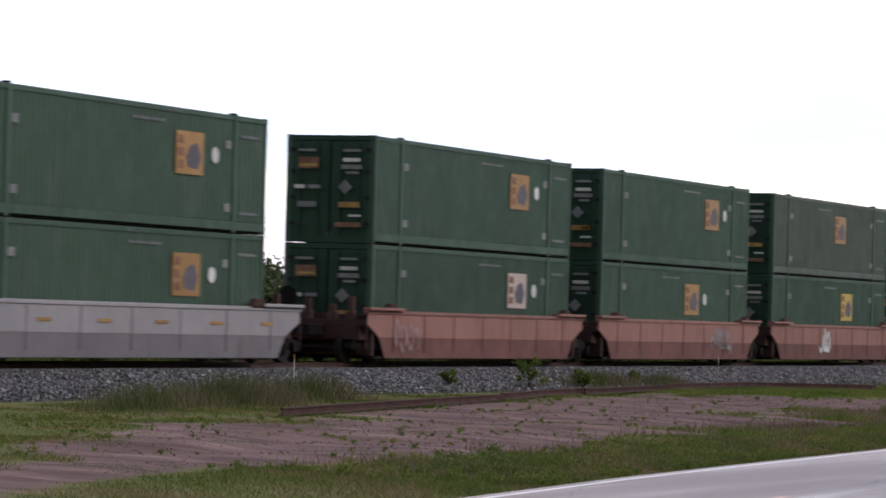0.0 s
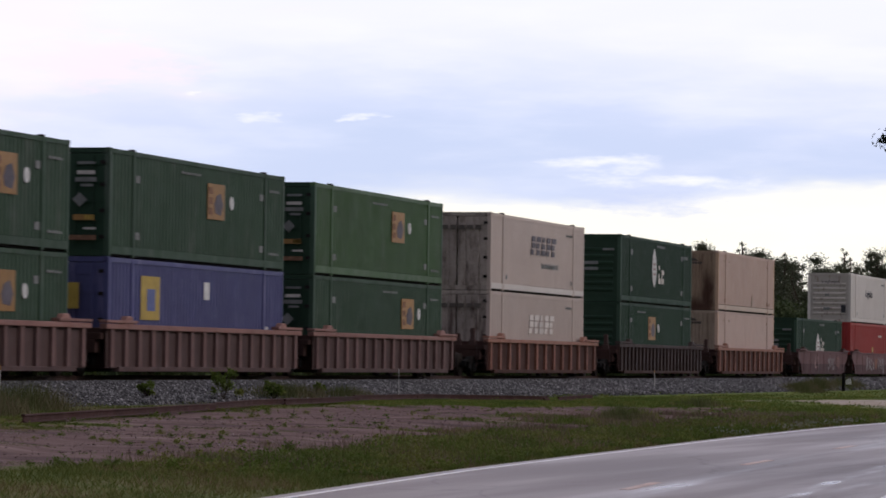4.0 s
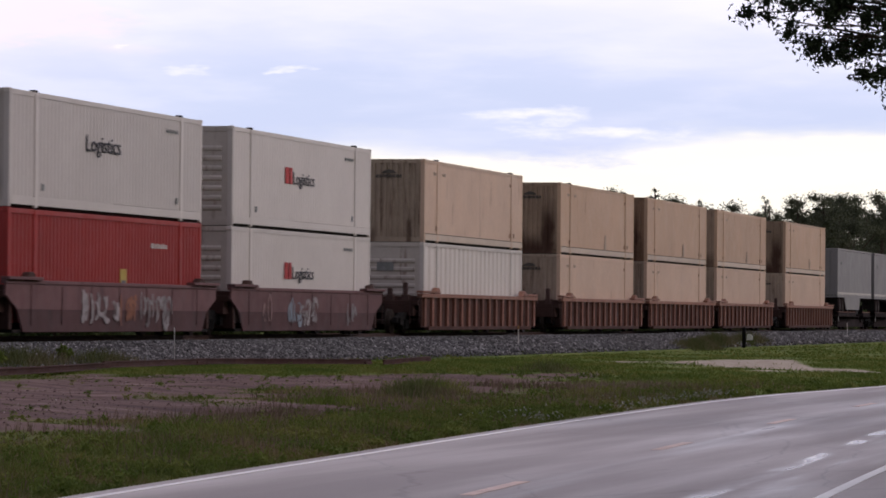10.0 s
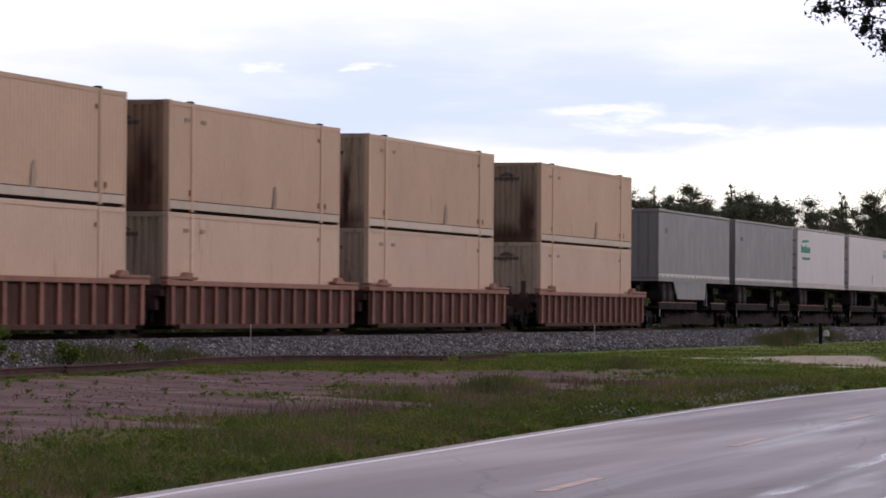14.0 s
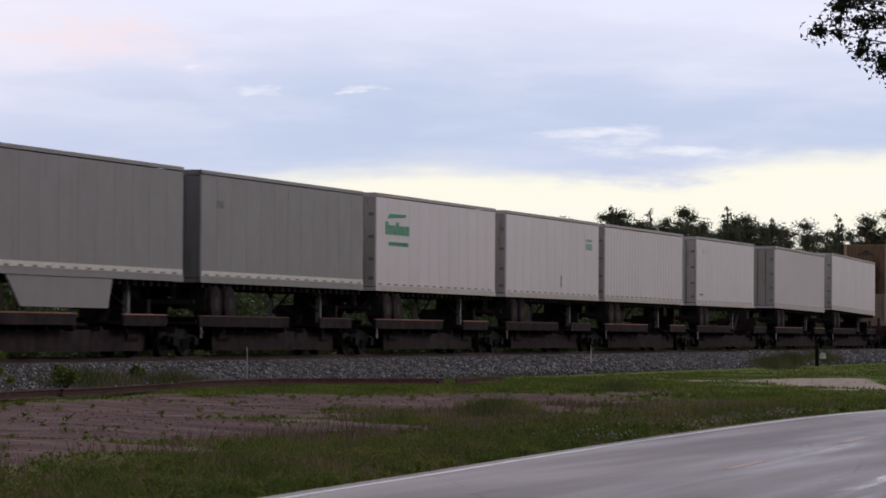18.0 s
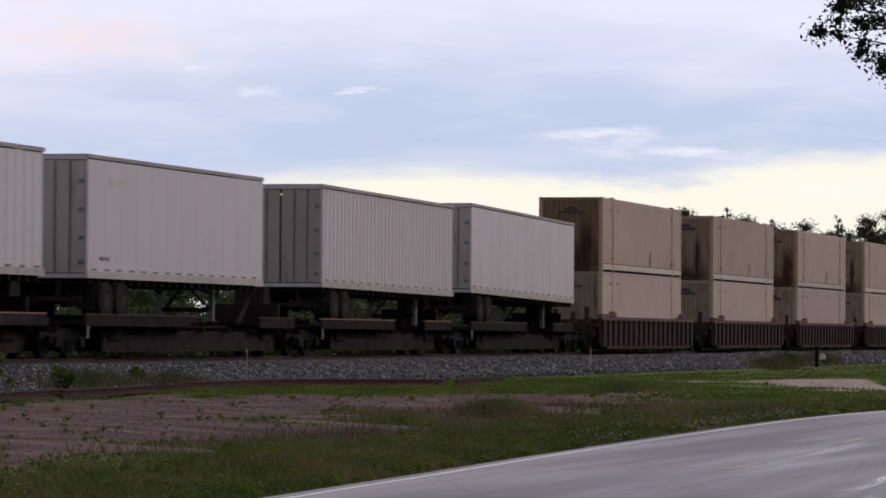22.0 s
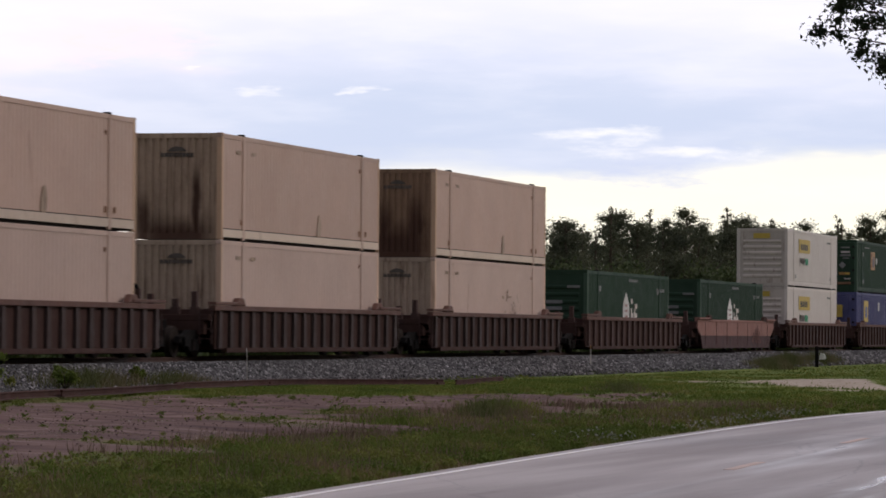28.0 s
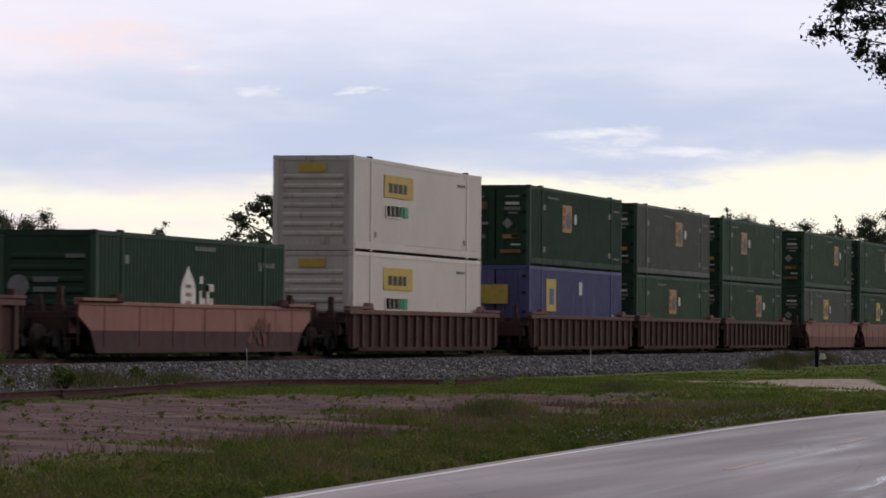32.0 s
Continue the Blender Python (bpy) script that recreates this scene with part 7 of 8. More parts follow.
def build_trees():
    r = random.Random(11)
    # the wood: bearings from the road's verge, tops by their angle over the horizon
    az = 6.4
    while az < 14.5:
        top = np.interp(az, (6.4, 8.6, 8.95, 9.2, 9.5, 11, 11.6, 12.6, 13.4, 14.5), (0.033, 0.0325, 0.0285, 0.028, 0.032, 0.0335, 0.0335, 0.032, 0.0315, 0.028))
        for layer in range(2):
            dist = (80 + 22 * layer + r.uniform(0, 8)) / math.sin(radians(az))
            x, y = at_bearing(az + r.uniform(-0.12, 0.12), dist)
            h = dist * (top * 0.99 - r.uniform(0, 0.006) - 0.001 * layer) + 1.5
            kind = r.choice(("pine", "pine2", "spire", "spire2", "pine", "broad2"))
            plant(kind, x, y, h, "dark green pine in a dense wood" if kind[0] in "ps" else "dark leafy tree in a dense wood", r.uniform(0.9, 1.3))
        az += r.uniform(0.15, 0.22)
    az = 6.4
    while az < 15.0:
        dist = (70 + r.uniform(0, 8)) / math.sin(radians(az))
        x, y = at_bearing(az, dist)
        plant(r.choice(("shrub", "shrub2")), x, y, dist * r.uniform(0.017, 0.025) + 1.5, "dark undergrowth at the wood's edge", r.uniform(0.7, 1.0), "shrub", "undergrowth")
        az += r.uniform(0.16, 0.26)
    # single trees further along
    for az, el, dist, kind, wide in ((16.9, 0.0365, 250, "crown", 1.45), (16.2, 0.0205, 256, "broad2", 1.0), (14.75, 0.027, 300, "feather", 1.0), (14.95, 0.0265, 298, "feather", 0.9), 
                                     (15.5, 0.0205, 330, "pine", 1.2), (15.9, 0.0212, 335, "pine2", 1.2), (15.2, 0.0205, 335, "broad2", 1.1), (16.2, 0.020, 340, "broad", 1.1), (18.6, 0.0255, 235, "feather", 1.0), (20.4, 0.031, 215, "broad2", 0.8),
                                     (20.9, 0.030, 212, "broad", 0.75), (21.5, 0.0265, 210, "feather", 0.9), (25.3, 0.034, 165, "broad", 0.8), (26.2, 0.035, 160, "broad2", 0.8), (27.4, 0.026, 158, "broad", 0.9), (29.5, 0.022, 150, "broad2", 1.0), (23.4, 0.021, 190, "broad", 1.0)):
        x, y = at_bearing(az, dist)
        plant(kind, x, y, dist * el + 1.5, {"c": "lone dark tree with a pointed layered crown", "f": "thin feathery tree with sparse crown", "b": "broad leafy tree standing by itself", "p": "dark pine beyond the track"}[kind[0]], wide)
    # unseen wood round the bend of the road, added to darken the cars' reflections
    az = 6.0
    while az > -14:
        dist = 300 + r.uniform(0, 40)
        x, y = at_bearing(az, dist)
        if abs(y - float(edge_y(x)) + 3) > 11:
            kind = r.choice(("pine", "broad", "broad2"))
            plant(kind, x, y, r.uniform(10, 13), "dark leafy tree in a dense wood", 1.2)
            plant(r.choice(("shrub", "shrub2")), x - 6, y, r.uniform(5, 7), "dark undergrowth at the wood's edge", 1.4, "shrub", "undergrowth")
        az -= r.uniform(0.6, 0.9)
    # unseen tall trees along the far verge, added to darken the cars' flanks
    x = 165.0
    while x < 330:
        for k in range(2):
            y = float(edge_y(x)) - 11.5 - 5 * k + r.uniform(-0.8, 0.8)
            plant(r.choice(("broad", "broad2")), x + r.uniform(-1, 1), y, r.uniform(13, 17), "unseen tall leafy tree on the verge", r.uniform(0.9, 1.1), "tree", "trees along the verge")
            plant(r.choice(("shrub", "shrub2")), x + 2, y - 1, r.uniform(4.5, 6.5), "unseen dark undergrowth along the verge", 1.0, "shrub", "undergrowth along the verge")
        x += r.uniform(4.5, 6.0)
    # low scrub behind the rails
    x = 70.0
    while x < 420:
        y = r.uniform(47, 56) + max(0, (x - 300) * 0.05)
        plant(r.choice(("shrub", "shrub2")), x, y, r.uniform(3.0, 4.6) * (1 + max(0, x - 150) / 600), "green scrub beyond the railway", r.uniform(1.0, 1.5), "shrub", "scrub behind the track")
        plant(r.choice(("shrub", "shrub2")), x + 2, y + 10, r.uniform(4.2, 5.6) * (1 + max(0, x - 150) / 700), "green scrub beyond the railway", r.uniform(1.0, 1.5), "shrub", "scrub behind the track")
        x += r.uniform(3.0, 5.0)
    # unseen trees behind the camera, added to shade the road and dim reflections
    x = -70.0
    while x < 260:
        plant(r.choice(("broad", "broad2")), x, min(-16, float(edge_y(x)) - 22) + r.uniform(-2, 1), r.uniform(17, 20), "unseen tall leafy tree on the verge", r.uniform(0.9, 1.1), "tree", "trees along the verge")
        plant(r.choice(("shrub", "shrub2")), x + 3, min(-17, float(edge_y(x)) - 23) + r.uniform(-2, 1), r.uniform(5, 7), "unseen dark undergrowth along the verge", 1.2, "shrub", "undergrowth along the verge")
        x += r.uniform(5.5, 7.5)


build_trees()


def ballast_shrub(x, y, h):
    """A leafy weed bush that grows through the ballast."""
    b = tagged(new("weed_bush"), "green leafy weed bush in the ballast", "bush")
    b.location = (x, y, float(ground_z(x, y)))
    bm = bmesh.new()
    cs = []
    for i in range(12):
        a, L = i * 2.4, rng.uniform(0.15, 0.6) * h
        tip = (math.cos(a) * L, math.sin(a) * L, h * rng.uniform(0.3, 1.0))
        rod(bm, (0, 0, 0), tip, 0.012, 4, 0.004)
        cs.append(tip)
    part("stem", bm, M["bark"], b)
    part("foliage", tri_mesh("leaves", leaf_cloud(np.array(cs), np.full(len(cs), 0.2 * h), 1100, 0.07), M["lawn"]), None, b)


ballast_shrub(77.3, 29.7, 0.8)
ballast_shrub(81.6, 29.6, 0.55)
ballast_shrub(72.4, 30.2, 0.4)
ballast_shrub(88.5, 30.3, 0.3)


def build_stones():
    octa = np.array([(1, 0, 0), (0, 1, 0), (-1, 0, 0), (0, -1, 0), (0, 0, 1), (0, 0, -1)], float)
    tri = np.array([(0, 1, 4), (1, 2, 4), (2, 3, 4), (3, 0, 4), (1, 0, 5), (2, 1, 5), (3, 2, 5), (0, 3, 5)])

    def strew(x, y, size, name, label, material, cat):
        n = len(x)
        z = ground_z(x, y) + size * 0.25
        p = octa[None] * rng.uniform(0.6, 1.25, (n, 6, 1)) * size[:, None, None] * np.array([1, 1, 0.75])
        a = rng.uniform(0, math.tau, n)
        c, s = np.cos(a), np.sin(a)
        q = np.stack([p[..., 0] * c[:, None] - p[..., 1] * s[:, None], p[..., 0] * s[:, None] + p[..., 1] * c[:, None], p[..., 2]], -1)
        q += np.stack([x, y, z], -1)[:, None]
        f = (tri[None] + 6 * np.arange(n)[:, None, None]).reshape(-1, 3)
        me = bpy.data.meshes.new(name)
        me.vertices.add(n * 6)
        me.vertices.foreach_set("co", q.reshape(-1).astype(np.float32))
        me.loops.add(len(f) * 3)
        me.loops.foreach_set("vertex_index", f.reshape(-1).astype(np.int32))
        me.polygons.add(len(f))
        me.polygons.foreach_set("loop_start", np.arange(0, len(f) * 3, 3, dtype=np.int32))
        me.polygons.foreach_set("loop_total", np.full(len(f), 3, dtype=np.int32))
        me.materials.append(material)
        me.update()
        tagged(new(name, me), label, cat, kind="stuff")

    xs, ys, ss = [], [], []
    for x0, x1, n, s in ((40, 75, 24000, 0.046), (75, 120, 30000, 0.052), (120, 180, 20000, 0.066), (180, 260, 9000, 0.1)):
        xs.append(rng.uniform(x0, x1, n))
        ys.append(29.3 + 3.45 * rng.beta(1.35, 1.0, n))
        ss.append(s * rng.uniform(0.6, 1.35, n))
    strew(np.concatenate(xs), np.concatenate(ys), np.concatenate(ss), "ballast", "coarse grey crushed stone under the rails", M["stone"], "ballast")
    n = 30000
    x, y = rng.uniform(24, 104, n), rng.uniform(13, 28, n)
    k = dirt_at(x, y) * (0.3 + noise2(x, y, 0.9)) > rng.uniform(0.25, 1.1, n)
    strew(x[k], y[k], rng.uniform(0.006, 0.022, k.sum()) * rng.uniform(0.4, 1.6, k.sum()), "rubble", "clods and pale rubble strewn on bare earth", M["pale_stone"], "rubble")


build_stones()


def build_flowers():
    """Small white flowers that stand along the road's edge."""
    n = 1100
    x = rng.uniform(58, 81, n)
    y = edge_y(x) + 0.4 + rng.gamma(1.5, 0.28, n)
    k = patchy(x, y, 0.5, 4) > rng.uniform(0.3, 0.8, n)
    x, y = x[k], y[k]
    c = np.stack([x, y, ground_z(x, y) + rng.uniform(0.04, 0.13, len(x))], -1)
    tagged(tri_object("wildflowers", leaf_cloud(c, np.full(len(c), 0.02), len(c) * 3, 0.034), M["flower"]), "scattered small white wildflowers at the road's edge", "flowers", kind="stuff")


M["flower"] = surface("white_petals", (0.42, 0.41, 0.37), 0.7, vary=0.2, bump=0.0)
build_flowers()


def stake(x, y, h, tip):
    """A thin survey lath with a coloured head."""
    s = tagged(new("survey_stake"), "thin pale wooden survey stake with painted tip", "stake", "survey stakes")
    s.location = (x, y, float(ground_z(x, y)))
    s.rotation_euler = (rng.uniform(-0.03, 0.03), rng.uniform(-0.04, 0.04), rng.uniform(0, 1))
    part("lath", boxes((-0.016, 0.016, -0.009, 0.009, -0.1, h - 0.12)), M["ink_pale"], s)
    part("tip", boxes((-0.02, 0.02, -0.012, 0.012, h - 0.12, h)), tip, s, "painted tip")


for x, y, h, tip in ((95.3, 29.7, 0.88, M["ink_white"]), (140.6, 30.7, 0.72, M["orange"]), (61.4, 30.0, 0.85, M["orange"]), (230, 30.5, 0.9, M["ink_white"])):
    stake(x, y, h, tip)


def marker_post():
    p = tagged(new("marker_post"), "short black post with a white marker beside it", "post")
    p.location = (178.4, 28.4, 0.34)
    part("post", boxes((-0.08, 0.08, -0.08, 0.08, -0.1, 0.85)), M["black"], p, bevel=0.02)
    part("marker", prism_bm([(-0.40, 0.26), (-0.12, 0.26), (-0.12, 0.42), (-0.18, 0.54), (-0.32, 0.53), (-0.40, 0.42)], -0.05, 0.05, "x"), M["ink_white"], p, "white marker plate")


marker_post()


def build_oak():
    """An oak beside the road, whose outer bough hangs over the lanes."""
    t = tagged(new("oak_tree"), "dark oak with a leafy bough over the road", "tree")
    t.location = (61, 1.0, -0.06)
    bm = bmesh.new()
    rod(bm, (0, 0, 0), (0.1, 0.2, 3.4), 0.36, 12, 0.26)
    part("trunk", bm, M["bark"], t)
    bm = bmesh.new()
    tips, rad = [], []
    # bearings and heights of the bough's leaf clumps as offsets from the trunk
    for i in range(230):
        y = rng.uniform(6.6, 9.2)
        z = rng.uniform(4.9, 9.9)
        low = np.interp(y, (6.6, 7.3, 7.9, 8.7, 9.2), (4.9, 5.15, 5.5, 5.95, 6.3))
        high = np.interp(y, (6.6, 7.8, 8.2, 8.6, 9.2), (10.0, 9.4, 8.2, 7.3, 6.6))
        if low + 0.15 < z < high - 0.1:
            tips.append((rng.uniform(-0.8, 0.8), y - 0.5, z))
            rad.append(rng.uniform(0.16, 0.34))
    for tip in tips:
        k = Vector((0.1, 3.2 + rng.uniform(0, 2.2), 5.4 + rng.uniform(0, 1.6)))
        rod(bm, k, tip, 0.035, 5, 0.006)
    for a, b, r1, r2 in (((0.1, 0.2, 3.3), (0.1, 3.4, 5.6), 0.2, 0.12), ((0.1, 3.4, 5.6), (0.2, 6.4, 7.0), 0.12, 0.04), ((0.1, 0.2, 3.3), (-1.5, -2.0, 6.5), 0.2, 0.06), ((0.1, 0.2, 3.3), (2.0, 0.5, 7.0), 0.18, 0.05), ((0.1, 0.2, 3.3), (0.2, 0.6, 8.0), 0.2, 0.05)):
        rod(bm, a, b, r1, 8, r2)
    part("bough", bm, M["bark"], t)
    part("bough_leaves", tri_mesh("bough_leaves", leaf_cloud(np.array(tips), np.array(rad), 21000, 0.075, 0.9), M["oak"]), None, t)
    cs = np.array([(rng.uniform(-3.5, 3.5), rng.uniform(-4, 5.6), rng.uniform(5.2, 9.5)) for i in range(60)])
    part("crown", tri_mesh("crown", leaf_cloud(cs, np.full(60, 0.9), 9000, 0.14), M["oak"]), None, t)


build_oak()


# ---- cars on the road: x forward from the rear bumper, y to the car's left, origin on the road ----
def paint(name, colour, rough, metal, coat=0.3):
    m = surface(name, colour, rough, metal, spec=0.3, vary=0.04, size=1.5, grain=60, bump=0.0, spread=0.0, coat=coat)
    return m


M["silver"] = paint("silver_car_paint", (0.42, 0.41, 0.44), 0.32, 0.35, 0.5)
M["black_car"] = paint("black_car_paint", (0.004, 0.004, 0.005), 0.2, 0.0, 0.45)
M["cladding"] = surface("black_plastic_cladding", (0.010, 0.010, 0.011), 0.55, spec=0.12, vary=0.1, bump=0.05)
M["tyre"] = surface("rubber_tyre", (0.010, 0.010, 0.010), 0.8, spec=0.1, vary=0.2, bump=0.1)
M["alloy"] = surface("alloy_wheel", (0.45, 0.45, 0.46), 0.35, 0.8, vary=0.1, bump=0.0)
M["chrome"] = surface("chrome_trim", (0.7, 0.7, 0.7), 0.15, 1.0, vary=0.03, bump=0.0)
M["plate"] = surface("number_plate", (0.20, 0.23, 0.20), 0.5, vary=0.05, bump=0.0)
M["red_lens"] = surface("red_lens", (0.27, 0.006, 0.010), 0.3, vary=0.08, bump=0.0, coat=0.2)
M["dark_lens"] = surface("dark_red_lens", (0.10, 0.006, 0.010), 0.3, vary=0.08, bump=0.0, coat=0.2)
M["clear_lens"] = surface("clear_lens", (0.42, 0.30, 0.30), 0.15, vary=0.05, bump=0.0, coat=1.0)
M["lit_lens"] = glow("lit_red_lens", (1.0, 0.014, 0.024), 0.85)
M["lit_core"] = glow("lit_red_core", (1.0, 0.35, 0.30), 1.3)


def glass_material(name, ior, spec):
    m = bpy.data.materials.new(name)
    m.use_nodes = True
    b = m.node_tree.nodes["Principled BSDF"]
    b.inputs["Base Color"].default_value = (0.008, 0.009, 0.010, 1)
    b.inputs["Roughness"].default_value = 0.06
    b.inputs["Specular IOR Level"].default_value = spec
    b.inputs["IOR"].default_value = ior
    return m


M["car_glass"] = glass_material("tinted_glass", 1.1, 0.03)
M["rear_glass"] = glass_material("rear_glass", 1.4, 0.4)


def loft(stations, smooth=True):
    """A hull through rings of (y, z) points at each x; rings are half outlines, mirrored."""
    bm = bmesh.new()
    rings = []
    for x, half in stations:
        pts = [(y, z) for y, z in half] + [(-y, z) for y, z in reversed(half) if y > 1e-6]
        rings.append([bm.verts.new((x + (p[2] if len(p) > 2 else 0), p[0], p[1])) for p in pts])
    n = len(rings[0])
    for p, q in zip(rings, rings[1:]):
        for i in range(n):
            bm.faces.new((p[i], p[(i + 1) % n], q[(i + 1) % n], q[i]))
    bm.faces.new(rings[0])
    bm.faces.new(rings[-1][::-1])
    return bm


def smooth_part(name, bm, material, parent, label="", bevel=0.0, at=None):
    ob = part(name, bm, material, parent, label, at, bevel)
    me = ob.data
    me.polygons.foreach_set("use_smooth", [True] * len(me.polygons))
    me.set_sharp_from_angle(angle=radians(38))
    return ob


def car_wheel(car, x, y, r, side):
    w = smooth_part("wheel", tyre_bm(r, r, 0.105), M["tyre"], car, at=(x, y, r))
    bm = bmesh.new()
    s = side
    rod(bm, (0, s * 0.06, 0), (0, s * 0.085, 0), r * 0.66, 22)
    rim = part("rim", bm, M["cladding"], w)
    bm = bmesh.new()
    for i in range(5):
        a = i * math.tau / 5
        c, d = math.cos(a), math.sin(a)
        vs = [(c * 0.03 - d * 0.035, d * 0.03 + c * 0.035), (c * 0.03 + d * 0.035, d * 0.03 - c * 0.035), (c * r * 0.63 + d * 0.045, d * r * 0.63 - c * 0.045), (c * r * 0.63 - d * 0.045, d * r * 0.63 + c * 0.045)]
        prism(bm, vs, s * 0.08, s * 0.108)
    rod(bm, (0, s * 0.08, 0), (0, s * 0.115, 0), 0.06, 12)
    part("wheel_centre", bm, M["alloy"], w)
    return w


def panel(pts, dx=0.012):
    """A flat piece through points in space, with a little thickness towards the rear."""
    bm = bmesh.new()
    a = [bm.verts.new(p) for p in pts]
    b = [bm.verts.new((p[0] + dx, p[1], p[2])) for p in pts]
    n = len(pts)
    bm.faces.new(a)
    bm.faces.new(b[::-1])
    for i in range(n):
        bm.faces.new((a[i], b[i], b[(i + 1) % n], a[(i + 1) % n]))
    return bm


def side_panel(pts, s, dy=0.012):
    bm = bmesh.new()
    a = [bm.verts.new((p[0], s * p[1], p[2])) for p in pts]
    b = [bm.verts.new((p[0], s * (p[1] - dy), p[2])) for p in pts]
    n = len(pts)
    bm.faces.new(a)
    bm.faces.new(b[::-1])
    for i in range(n):
        bm.faces.new((a[i], b[i], b[(i + 1) % n], a[(i + 1) % n]))
    return bm


class Shell:
    """A car's hull given by its height: half width, rear face, nose; the plan's corners are rounded."""

    def __init__(self, rows, rear_depth, front_depth):
        self.z, self.w, self.r, self.f = [[q[i] for q in rows] for i in range(4)]
        self.d, self.e = rear_depth, front_depth

    def dims(self, z):
        return [float(np.interp(z, self.z, v)) for v in (self.w, self.r, self.f)]

    def rear(self, y, z, lift=0.0):
        """The rear face at a place across and up."""
        w, r, f = self.dims(z)
        t = min(abs(y) / w, 0.9995)
        return (r + self.d * (1 - (1 - t ** 3) ** (1 / 3)) - lift, y * (1 + lift / w), z)

    def side(self, x, z, s, lift=0.0):
        """The flank at a place along and up."""
        w, r, f = self.dims(z)
        t = max(0.0, 1 - (x - r) / self.d, 1 - (f - x) / self.e)
        return (x, s * (w * (1 - min(t, 1.0) ** 3) ** (1 / 3) + lift), z)

    def hull(self, heights):
        bm = bmesh.new()
        rings = []
        ts = [0.0, 0.35, 0.6, 0.78, 0.9, 0.965, 0.993]
        for z in heights:
            w, r, f = self.dims(z)
            half = [self.rear(w * t, z)[:2] for t in ts] + [(r + self.d + (f - self.e - r - self.d) * k / 3, w) for k in range(4)]
            half += [(f - self.e * (1 - (1 - t ** 3) ** (1 / 3)), w * t) for t in reversed(ts)]
            ring = half + [(x, -y) for x, y in reversed(half) if y > 1e-6]
            rings.append([bm.verts.new((x, y, z)) for x, y in ring])
        n = len(rings[0])
        for p, q in zip(rings, rings[1:]):
            for i in range(n):
                bm.faces.new((p[i], p[(i + 1) % n], q[(i + 1) % n], q[i]))
        bm.faces.new(rings[0])
        bm.faces.new(rings[-1][::-1])
        return bm

    def patch(self, rows, lift, where="rear", s=1, cols=10, deep=0.03):
        """A curved piece let into the hull, by rows of (height, from, to)."""
        bm = bmesh.new()
        zs = [q[0] for q in rows]
        fine = sorted(set(zs + [float(v) for v in np.linspace(zs[0], zs[-1], 7)]))
        sheets = []
        for up in (lift, lift - deep):
            grid = []
            for z in fine:
                a, b = [float(np.interp(z, zs, [q[i] for q in rows])) for i in (1, 2)]
                line = []
                for k in range(cols + 1):
                    u = a + (b - a) * k / cols
                    line.append(bm.verts.new(self.rear(u, z, up) if where == "rear" else self.side(u, z, s, up)))
                grid.append(line)
            sheets.append(grid)
        top, low = sheets
        m, n = len(fine), cols + 1
        for g in sheets:
            for i in range(m - 1):
                for k in range(n - 1):
                    bm.faces.new((g[i][k], g[i][k + 1], g[i + 1][k + 1], g[i + 1][k]))
        rim = [(0, k) for k in range(n)] + [(i, n - 1) for i in range(1, m)] + [(m - 1, k) for k in range(n - 2, -1, -1)] + [(i, 0) for i in range(m - 2, 0, -1)]
        for (i, k), (j, l) in zip(rim, rim[1:] + rim[:1]):
            bm.faces.new((top[i][k], top[j][l], low[j][l], low[i][k]))
        return bm


